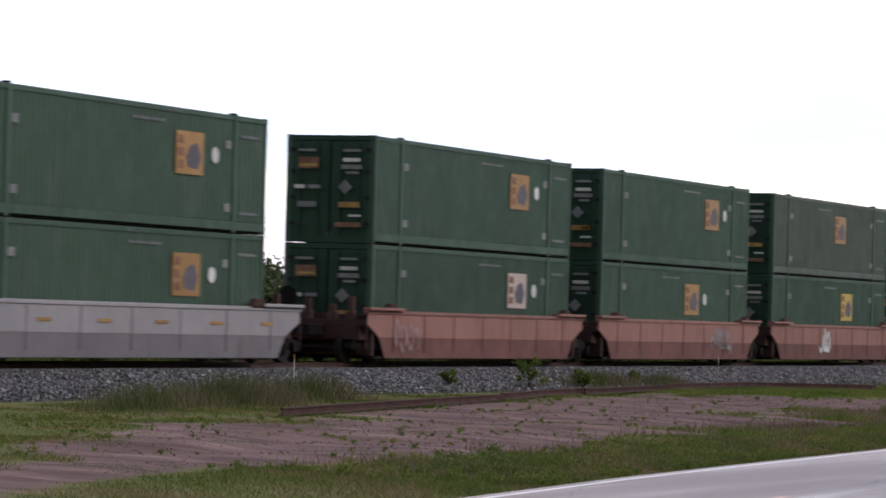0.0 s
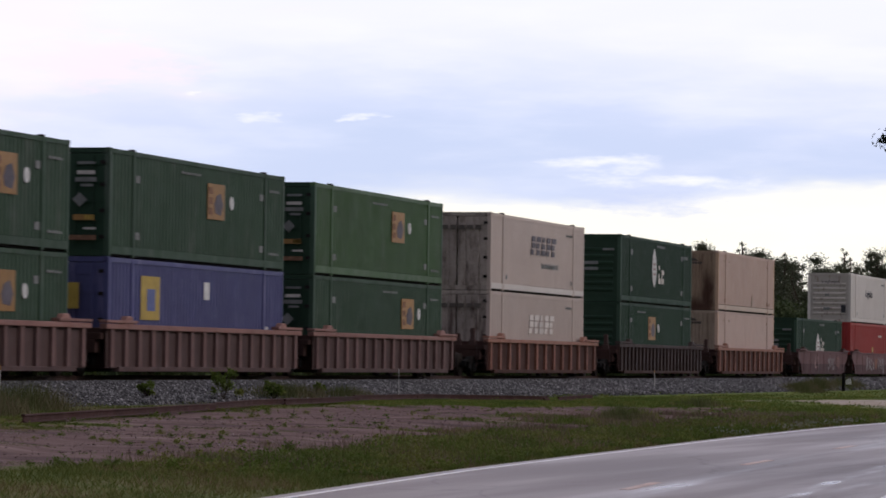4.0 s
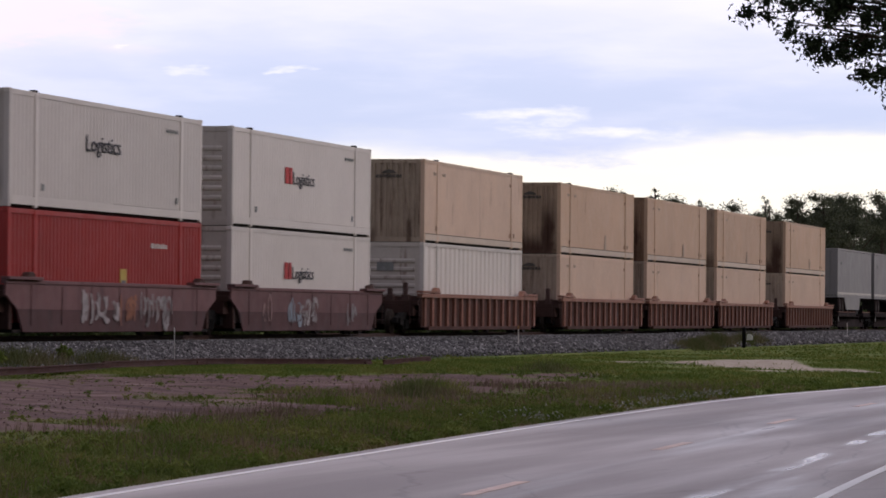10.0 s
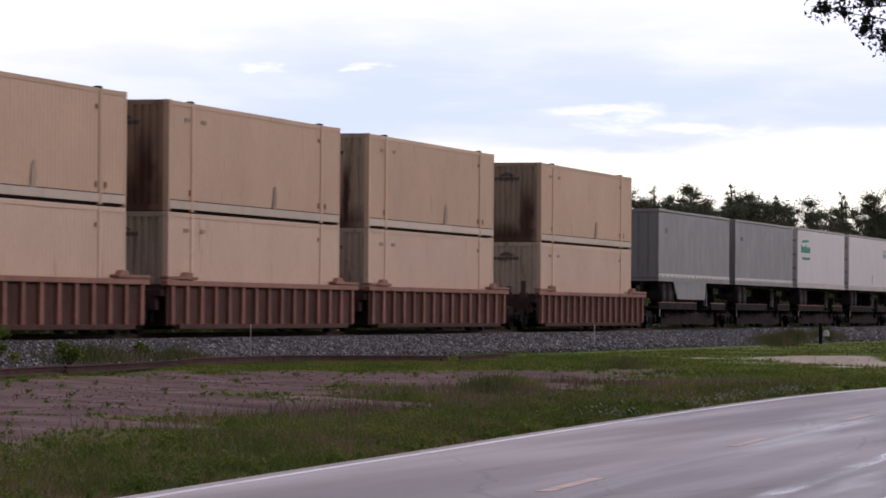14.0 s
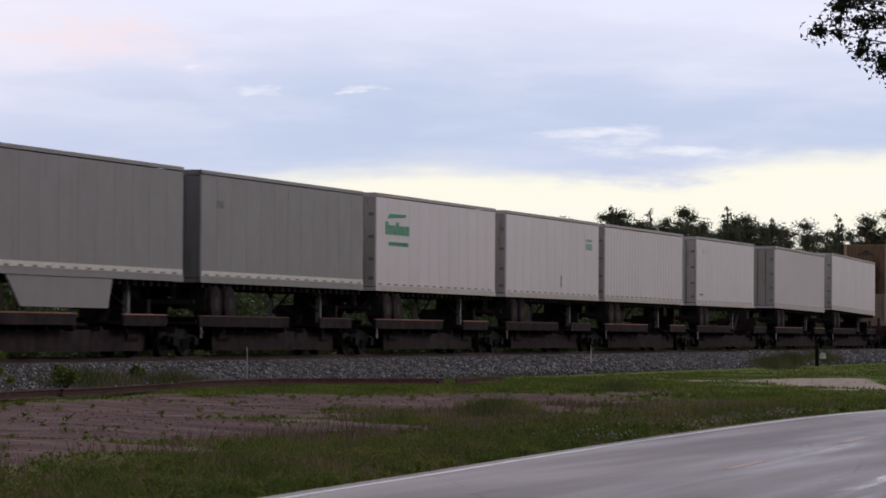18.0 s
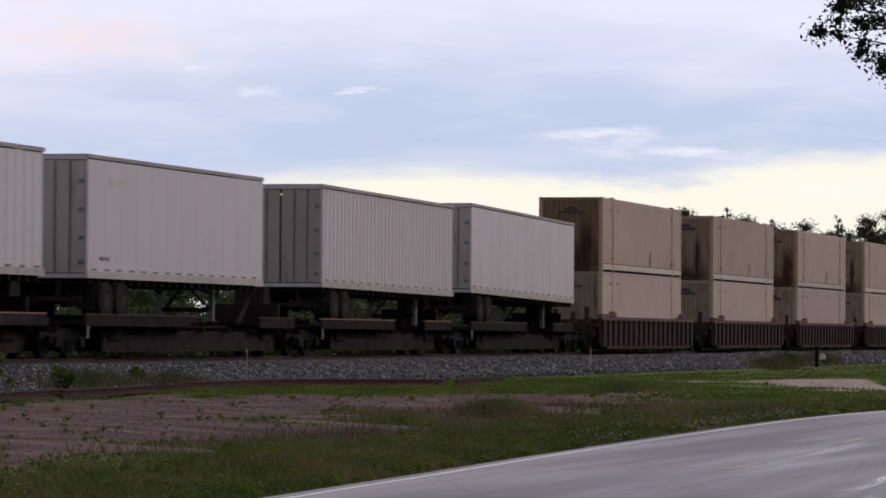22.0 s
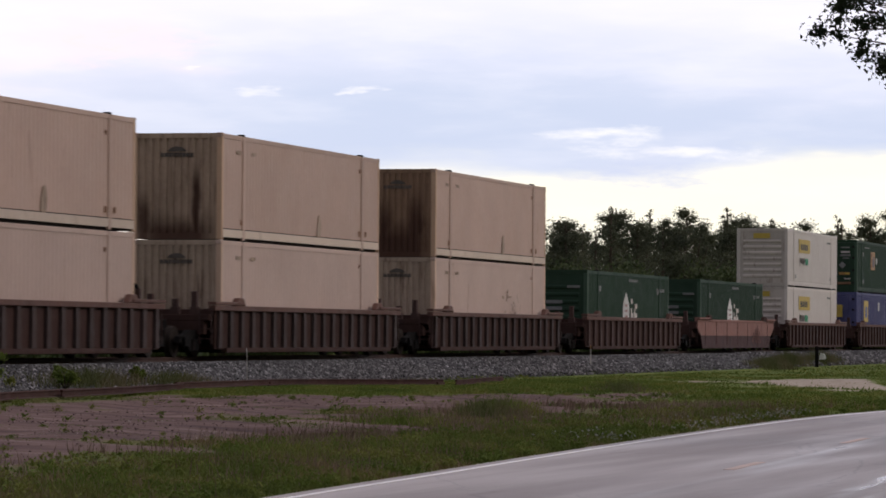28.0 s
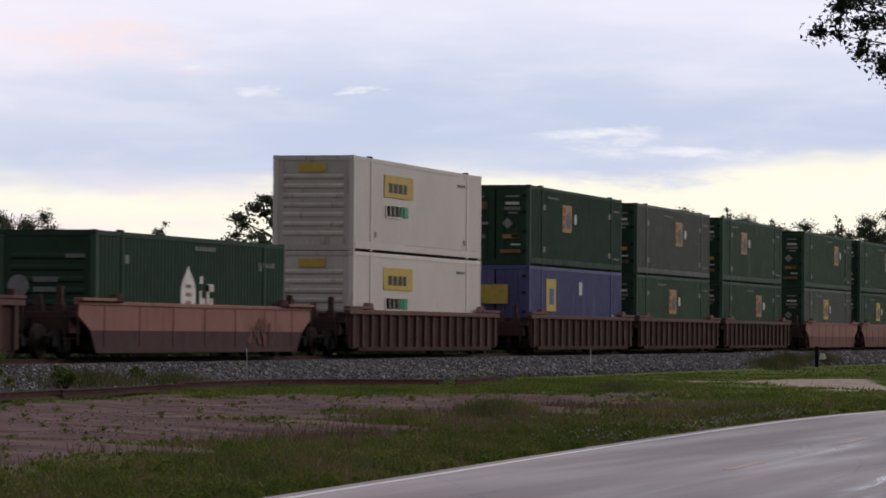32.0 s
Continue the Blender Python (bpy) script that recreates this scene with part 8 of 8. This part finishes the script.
def build_suv():
    car = tagged(new("hatchback_car"), "silver crossover car with black lower cladding driving away", "car")
    S = M["silver"]
    hull = Shell([(0.26, 0.78, 0.10, 4.15), (0.34, 0.85, 0.03, 4.32), (0.45, 0.885, 0.0, 4.42), (0.60, 0.89, 0.0, 4.43), (0.645, 0.885, 0.03, 4.41), (0.66, 0.88, 0.055, 4.40), (0.80, 0.868, 0.05, 4.32), (0.90, 0.856, 0.045, 3.95),
                  (0.98, 0.845, 0.055, 3.45), (1.06, 0.825, 0.075, 3.15), (1.11, 0.802, 0.105, 3.02), (1.22, 0.752, 0.17, 2.85), (1.36, 0.685, 0.25, 2.62), (1.44, 0.645, 0.29, 2.46), (1.50, 0.61, 0.31, 2.33), (1.54, 0.575, 0.335, 2.2), (1.57, 0.50, 0.42, 2.0), (1.59, 0.36, 0.62, 1.75)], 0.42, 0.6)
    smooth_part("body", hull.hull([0.26, 0.30, 0.34, 0.39, 0.45, 0.52, 0.60, 0.645, 0.66, 0.72, 0.80, 0.86, 0.90, 0.94, 0.98, 1.02, 1.06, 1.11, 1.16, 1.22, 1.29, 1.36, 1.44, 1.50, 1.54, 1.555, 1.57, 1.58, 1.59]), S, car)
    smooth_part("rear_window", hull.patch([(1.105, -0.42, 0.42), (1.115, -0.52, 0.52), (1.15, -0.635, 0.635), (1.185, -0.68, 0.68), (1.22, -0.685, 0.685), (1.43, -0.59, 0.59)], 0.006, cols=16), M["rear_glass"], car, "dark tinted rear window")
    smooth_part("spoiler_lip", hull.patch([(1.425, -0.595, 0.595), (1.455, -0.59, 0.59), (1.485, -0.55, 0.55)], 0.035, cols=14, deep=0.05), M["cladding"], car)
    smooth_part("high_brake_light", hull.patch([(1.448, -0.20, 0.20), (1.475, -0.20, 0.20)], 0.042, deep=0.01), M["dark_lens"], car)
    for s in (-1, 1):
        for x0, x1, dx0, dx1 in ((0.34, 0.89, 0.22, 0.0), (0.905, 1.645, 0.0, 0.0), (1.66, 2.86, 0.0, -0.52)):
            smooth_part("side_window", hull.patch([(1.035, x0 + (0.1 if x0 < 0.5 else 0), x1), (1.10, x0, x1 + dx1 * 0.2), (1.44, x0 + dx0, x1 + dx1)], 0.006, "side", s), M["car_glass"], car, "dark tinted side window")
        smooth_part("belt_trim", hull.patch([(1.01, 0.5, 3.0), (1.03, 0.5, 2.98)], 0.01, "side", s, deep=0.02), M["cladding"], car)
        smooth_part("roof_rail", loft_rail(s), M["cladding"], car, "black roof rail")
        lo, hi = sorted((s * 0.60, s * 0.851))
        rows = [(0.872, s * 0.63, s * 0.852), (0.89, s * 0.605, s * 0.855), (1.0, s * 0.60, s * 0.838), (1.065, s * 0.625, s * 0.82), (1.095, s * 0.67, s * 0.80), (1.108, s * 0.72, s * 0.78)]
        lamp = smooth_part("tail_light", hull.patch(rows, 0.012), M["red_lens"], car, "red tail light")
        smooth_part("reverse_lens", hull.patch([(0.975, s * 0.615, s * 0.76), (1.03, s * 0.63, s * 0.765), (1.06, s * 0.65, s * 0.745)], 0.018, deep=0.01), M["clear_lens"], lamp)
        smooth_part("corner_cladding", hull.patch([(0.265, s * 0.60, s * 0.78), (0.30, s * 0.575, s * 0.80), (0.36, s * 0.565, s * 0.862), (0.46, s * 0.57, s * 0.884), (0.50, s * 0.59, s * 0.875), (0.53, s * 0.64, s * 0.82)], 0.012), M["cladding"], car)
        smooth_part("reflector", hull.patch([(0.385, s * 0.62, s * 0.77), (0.42, s * 0.62, s * 0.77)], 0.02, deep=0.012), M["dark_lens"], car)
        smooth_part("gate_seam", hull.patch([(0.66, s * 0.56, s * 0.572), (0.78, s * 0.595, s * 0.604), (0.87, s * 0.60, s * 0.609)], 0.004, cols=2), M["gap"], car)
        part("sill_cladding", side_panel([(0.30, 0.892, 0.24), (4.1, 0.86, 0.24), (4.1, 0.865, 0.40), (0.30, 0.898, 0.40)], s, 0.04), M["cladding"], car)
        # black discs paint the shadow inside the wheel arches
        for x in (0.92, 3.58):
            arch = bmesh.new()
            rod(arch, (x, s * 0.80, 0.36), (x, s * 0.897, 0.36), 0.43, 28)
            part("wheel_arch", arch, M["cladding"], car)
        for x in (0.95, 2.05):
            part("door_handle", side_panel([(x, 0.885, 0.86), (x + 0.2, 0.885, 0.86), (x + 0.2, 0.885, 0.90), (x, 0.885, 0.90)], s, 0.03), S, car, bevel=0.006)
        for x in (1.66, 2.78):
            smooth_part("door_gap", hull.patch([(0.42, x, x + 0.012), (0.98, x, x + 0.012)], 0.004, "side", s, cols=1), M["gap"], car)
        smooth_part("wing_mirror", loft([(2.72, [(0.0, 0.0), (0.085, 0.0), (0.12, 0.04), (0.12, 0.12), (0.09, 0.17), (0.0, 0.18)]), (2.80, [(0.0, 0.0), (0.09, 0.0), (0.125, 0.04), (0.125, 0.12), (0.09, 0.17), (0.0, 0.18)]), (2.9, [(0.0, 0.03), (0.06, 0.03), (0.08, 0.06), (0.08, 0.11), (0.06, 0.13), (0.0, 0.14)])]), M["cladding"], car, at=(0, s * 1.0, 0.98))
        part("mirror_stalk", boxes((2.76, 2.84, min(s * 0.84, s * 0.94), max(s * 0.84, s * 0.94), 0.99, 1.05)), M["cladding"], car)
    # tailgate furniture
    smooth_part("tailgate_bar", hull.patch([(0.965, -0.39, 0.39), (0.985, -0.405, 0.405), (1.02, -0.40, 0.40)], 0.028), S, car, "silver bar over the plate")
    # a dark strip drawn as the shadow under the bar
    smooth_part("bar_shadow_gap", hull.patch([(0.945, -0.39, 0.39), (0.966, -0.39, 0.39)], 0.004), M["gap"], car)
    em = bmesh.new()
    rod(em, (0.0, 0, 1.01), (0.04, 0, 1.01), 0.055, 18)
    for v in em.verts:
        v.co.z = 1.01 + (v.co.z - 1.01) * 0.62
    part("emblem", em, M["ink_grey"], car)
    pl = smooth_part("number_plate", hull.patch([(0.77, -0.155, 0.155), (0.93, -0.155, 0.155)], 0.012), M["plate"], car)
    part("plate_lettering", boxes(*[(0.022, 0.032, -0.12 + i * 0.042, -0.092 + i * 0.042, 0.82, 0.88) for i in range(6)]), M["ink_grey"], pl)
    # dark strip that paints the shade of the uncut recess at the tailgate's foot
    smooth_part("gate_foot", hull.patch([(0.612, -0.53, 0.53), (0.63, -0.56, 0.56), (0.655, -0.575, 0.575)], 0.006, cols=14), M["cladding"], car)
    smooth_part("lower_trim", hull.patch([(0.395, -0.56, 0.56), (0.412, -0.56, 0.56)], 0.012, cols=14), M["alloy"], car)
    smooth_part("rear_cladding", hull.patch([(0.262, -0.585, 0.585), (0.345, -0.565, 0.565)], 0.008, cols=14), M["cladding"], car)
    part("tow_cover", panel([(0.0, -0.07, 0.35), (0.0, 0.07, 0.35), (-0.012, 0.06, 0.385), (-0.012, -0.06, 0.385)], 0.03), M["alloy"], car)
    part("exhaust", rod_bm((0.02, -0.42, 0.27), (0.3, -0.42, 0.27), 0.035, 10), M["cladding"], car)
    part("underbody", boxes((0.3, 4.0, -0.72, 0.72, 0.22, 0.36)), M["gap"], car)
    part("wiper", rod_bm((0.10, 0.02, 1.125), (0.125, -0.40, 1.15), 0.02, 6), M["cladding"], car)
    part("antenna", smooth_fin(), M["cladding"], car, at=(0.75, 0, 1.585))
    wheels = [car_wheel(car, x, s * 0.80, 0.34, s) for x in (0.92, 3.58) for s in (-1, 1)]
    return car, wheels


def smooth_fin():
    bm = bmesh.new()
    prism(bm, [(-0.06, 0), (0.1, 0), (0.0, 0.06), (-0.05, 0.055)], -0.018, 0.018)
    return bm


def loft_rail(s):
    bm = bmesh.new()
    pts = [(0.42, 1.535), (0.56, 1.615), (0.8, 1.64), (1.6, 1.66), (2.1, 1.625), (2.3, 1.555)]
    for a, b in zip(pts, pts[1:]):
        rod(bm, (a[0], s * 0.60, a[1]), (b[0], s * 0.60, b[1]), 0.032, 8)
    bx(bm, 0.42, 0.62, s * 0.60 - 0.03, s * 0.60 + 0.03, 1.52, 1.60)
    return bm


def build_box_car():
    car = tagged(new("box_hatchback_car"), "glossy black boxy car with lit red tail lights", "car")
    B = M["black_car"]
    hull = Shell([(0.22, 0.78, 0.12, 3.9), (0.32, 0.86, 0.04, 4.02), (0.45, 0.895, 0.01, 4.1), (0.60, 0.905, 0.0, 4.12), (0.72, 0.90, 0.005, 4.1), (0.76, 0.89, 0.045, 4.08), (0.90, 0.872, 0.05, 3.9), (0.98, 0.858, 0.05, 3.5), (1.05, 0.842, 0.055, 3.0), (1.12, 0.825, 0.065, 2.9),
                  (1.30, 0.778, 0.09, 2.68), (1.45, 0.735, 0.115, 2.5), (1.53, 0.708, 0.12, 2.4), (1.55, 0.70, 0.075, 2.36), (1.585, 0.675, 0.08, 2.28), (1.61, 0.62, 0.14, 2.15), (1.63, 0.48, 0.4, 1.9)], 0.34, 0.6)
    smooth_part("body", hull.hull([0.22, 0.27, 0.32, 0.38, 0.45, 0.52, 0.60, 0.66, 0.72, 0.76, 0.83, 0.90, 0.94, 0.98, 1.02, 1.05, 1.12, 1.2, 1.30, 1.38, 1.45, 1.53, 1.55, 1.585, 1.60, 1.61, 1.62, 1.63]), B, car)
    smooth_part("rear_window", hull.patch([(1.05, -0.54, 0.54), (1.09, -0.575, 0.575), (1.35, -0.56, 0.56), (1.52, -0.545, 0.545)], 0.006, cols=14), M["car_glass"], car, "dark tinted rear window")
    smooth_part("high_brake_light", hull.patch([(1.558, -0.17, 0.17), (1.575, -0.17, 0.17)], 0.008, deep=0.01), M["red_lens"], car)
    for s in (-1, 1):
        rows = [(z, s * p, s * q) for z, p, q in ((0.935, 0.67, 0.79), (0.955, 0.635, 0.815), (1.02, 0.62, 0.825), (1.055, 0.65, 0.822), (1.085, 0.71, 0.818), (1.20, 0.735, 0.796), (1.29, 0.71, 0.772), (1.34, 0.665, 0.757), (1.42, 0.625, 0.738), (1.44, 0.64, 0.71))]
        lamp = smooth_part("tail_light", hull.patch(rows, 0.014), M["lit_lens"], car, "lit red tail light")
        for z, p, q in ((1.0, 0.66, 0.78), (1.20, 0.71, 0.79), (1.38, 0.62, 0.73)):
            smooth_part("lamp_core", hull.patch([(z, s * p, s * q), (z + 0.016, s * p, s * q)], 0.02, deep=0.01), M["lit_core"], lamp)
        smooth_part("lens_surround", hull.patch([(z, s * p, s * q) for z, p, q in ((1.07, 0.58, 0.67), (1.2, 0.60, 0.698), (1.32, 0.585, 0.64))], 0.008), M["cladding"], car)
        smooth_part("reflector", hull.patch([(0.44, s * 0.66, s * 0.79), (0.50, s * 0.66, s * 0.79)], 0.012), M["dark_lens"], car)
        for x0, x1, dx0, dx1 in ((0.40, 0.77, 0.06, 0.0), (0.79, 1.56, 0.0, 0.0), (1.58, 2.74, 0.0, -0.42)):
            smooth_part("side_window", hull.patch([(1.06, x0, x1), (1.12, x0, x1 + dx1 * 0.2), (1.52, x0 + dx0, x1 + dx1)], 0.006, "side", s), M["car_glass"], car, "dark tinted side window")
        smooth_part("belt_trim", hull.patch([(1.035, 0.5, 2.9), (1.05, 0.5, 2.88)], 0.01, "side", s, deep=0.02), M["cladding"], car)
        # arch shadows, again drawn as dark discs behind the wheels
        for x in (0.80, 3.37):
            arch = bmesh.new()
            rod(arch, (x, s * 0.82, 0.34), (x, s * 0.907, 0.34), 0.40, 28)
            part("wheel_arch", arch, M["cladding"], car)
        for x in (0.95, 1.9):
            part("door_handle", side_panel([(x, 0.90, 0.90), (x + 0.2, 0.90, 0.90), (x + 0.2, 0.90, 0.94), (x, 0.90, 0.94)], s, 0.03), B, car, bevel=0.006)
        for x in (1.57, 2.62):
            smooth_part("door_gap", hull.patch([(0.40, x, x + 0.012), (1.0, x, x + 0.012)], 0.004, "side", s, cols=1), M["gap"], car)
        smooth_part("wing_mirror", loft([(2.48, [(0.0, 0.0), (0.085, 0.0), (0.12, 0.04), (0.12, 0.13), (0.09, 0.18), (0.0, 0.19)]), (2.57, [(0.0, 0.0), (0.09, 0.0), (0.125, 0.04), (0.125, 0.13), (0.09, 0.18), (0.0, 0.19)]), (2.68, [(0.0, 0.03), (0.06, 0.03), (0.08, 0.06), (0.08, 0.12), (0.06, 0.14), (0.0, 0.15)])]), B, car, at=(0, s * 1.03, 0.99))
        part("mirror_stalk", boxes((2.52, 2.62, min(s * 0.84, s * 0.97), max(s * 0.84, s * 0.97), 1.0, 1.05)), B, car)
        smooth_part("headlight", hull.patch([(0.68, 3.62, 4.02), (0.84, 3.56, 3.9)], 0.008, "side", s), M["clear_lens"], car, "clear headlight at the nose")
    smooth_part("gate_seam", hull.patch([(0.755, -0.56, 0.56), (0.77, -0.57, 0.57)], 0.003, cols=14), M["gap"], car)
    em = bmesh.new()
    rod(em, (0.028, 0.0, 1.04), (0.07, 0.0, 1.04), 0.10, 20)
    for v in em.verts:
        v.co.z = 1.04 + (v.co.z - 1.04) * 0.42
    part("emblem", em, M["alloy"], car)
    part("badge", boxes(*[(0.045, 0.06, 0.40 + i * 0.035, 0.425 + i * 0.035, 0.965, 0.985) for i in range(4)]), M["alloy"], car)
    pl = smooth_part("number_plate", hull.patch([(0.39, -0.165, 0.165), (0.53, -0.165, 0.165)], 0.012), M["plate"], car)
    part("plate_lettering", boxes(*[(-0.014, -0.004, -0.12 + i * 0.042, -0.092 + i * 0.042, 0.43, 0.49) for i in range(6)]), M["ink_grey"], pl)
    smooth_part("rear_cladding", hull.patch([(0.225, -0.7, 0.7), (0.36, -0.72, 0.72)], 0.008, cols=14), M["cladding"], car)
    part("underbody", boxes((0.3, 3.8, -0.72, 0.72, 0.2, 0.34)), M["gap"], car)
    part("antenna", rod_bm((0.5, 0, 1.62), (0.4, 0, 1.69), 0.012, 6), M["cladding"], car)
    wheels = [car_wheel(car, x, s * 0.81, 0.33, s) for x in (0.80, 3.37) for s in (-1, 1)]
    return car, wheels


def grown(car, wheels, k):
    """The car at its true size."""
    for ob in car.children_recursive:
        ob.data.transform(Matrix.Scale(k, 4))
        ob.location *= k
    return car, wheels


DRIVES = [(*grown(*build_suv(), 1.035), 37.3, 24.0, 20.6, -0.08), (*build_box_car(), 28.9, 25.5, 21.0, 0.09)]


# ---- what moves ----
def lane_y(x):
    """The middle of the lane that leads away from the camera."""
    return float(np.interp(x, (-3000, 0, 18, 28, 37, 47, 60, 75, 97, 130, 180, 260, 400), (6.3, 6.35, 6.6, 6.75, 6.98, 7.15, 7.6, 7.9, 7.3, 4.9, -1.1, -16.6, -64)))


def motions():
    for thing, x, z, tilt in TRAIN:
        walk(thing, [(t, pose(x + d, TRACK_Y, z, 0, tilt, 0)) for t, d in TRAVEL])
    # wheels of the train roll without slipping
    ts = np.arange(0, 32.001, 1 / 31)
    go = np.interp(ts, [t for t, d in TRAVEL], [d for t, d in TRAVEL])
    for group, dx in zip(WHEELS, (-0.89, 0.89)):
        first = group[0]
        walk(first, [(t, Matrix.Translation((dx, 0, 0.42)) @ Matrix.Rotation(g / 0.42, 4, "Y")) for t, g in zip(ts, go)])
        for w in group[1:]:
            w.rotation_mode = "QUATERNION"
            data = w.animation_data_create()
            data.action = first.animation_data.action
            data.action_slot = first.animation_data.action_slot
    for car, wheels, x0, t0, v, aside in DRIVES:
        rows = []
        for t in list(np.arange(0, 22.0, 2)) + list(np.arange(22, 32.01, 0.5)):
            x = x0 + v * (t - t0)
            yy = lane_y(x) + aside
            head = math.degrees(math.atan2(lane_y(x + 5) - lane_y(x), 5))
            rows.append((t, pose(x, yy, 0.0, 0, 0, head)))
        walk(car, rows)
        for w in wheels:
            ts = np.arange(0, 32.001, 0.04)
            place = w.location.copy()
            walk(w, [(t, Matrix.Translation(place) @ Matrix.Rotation(v * (t - t0) / 0.34, 4, "Y")) for t in ts])


motions()
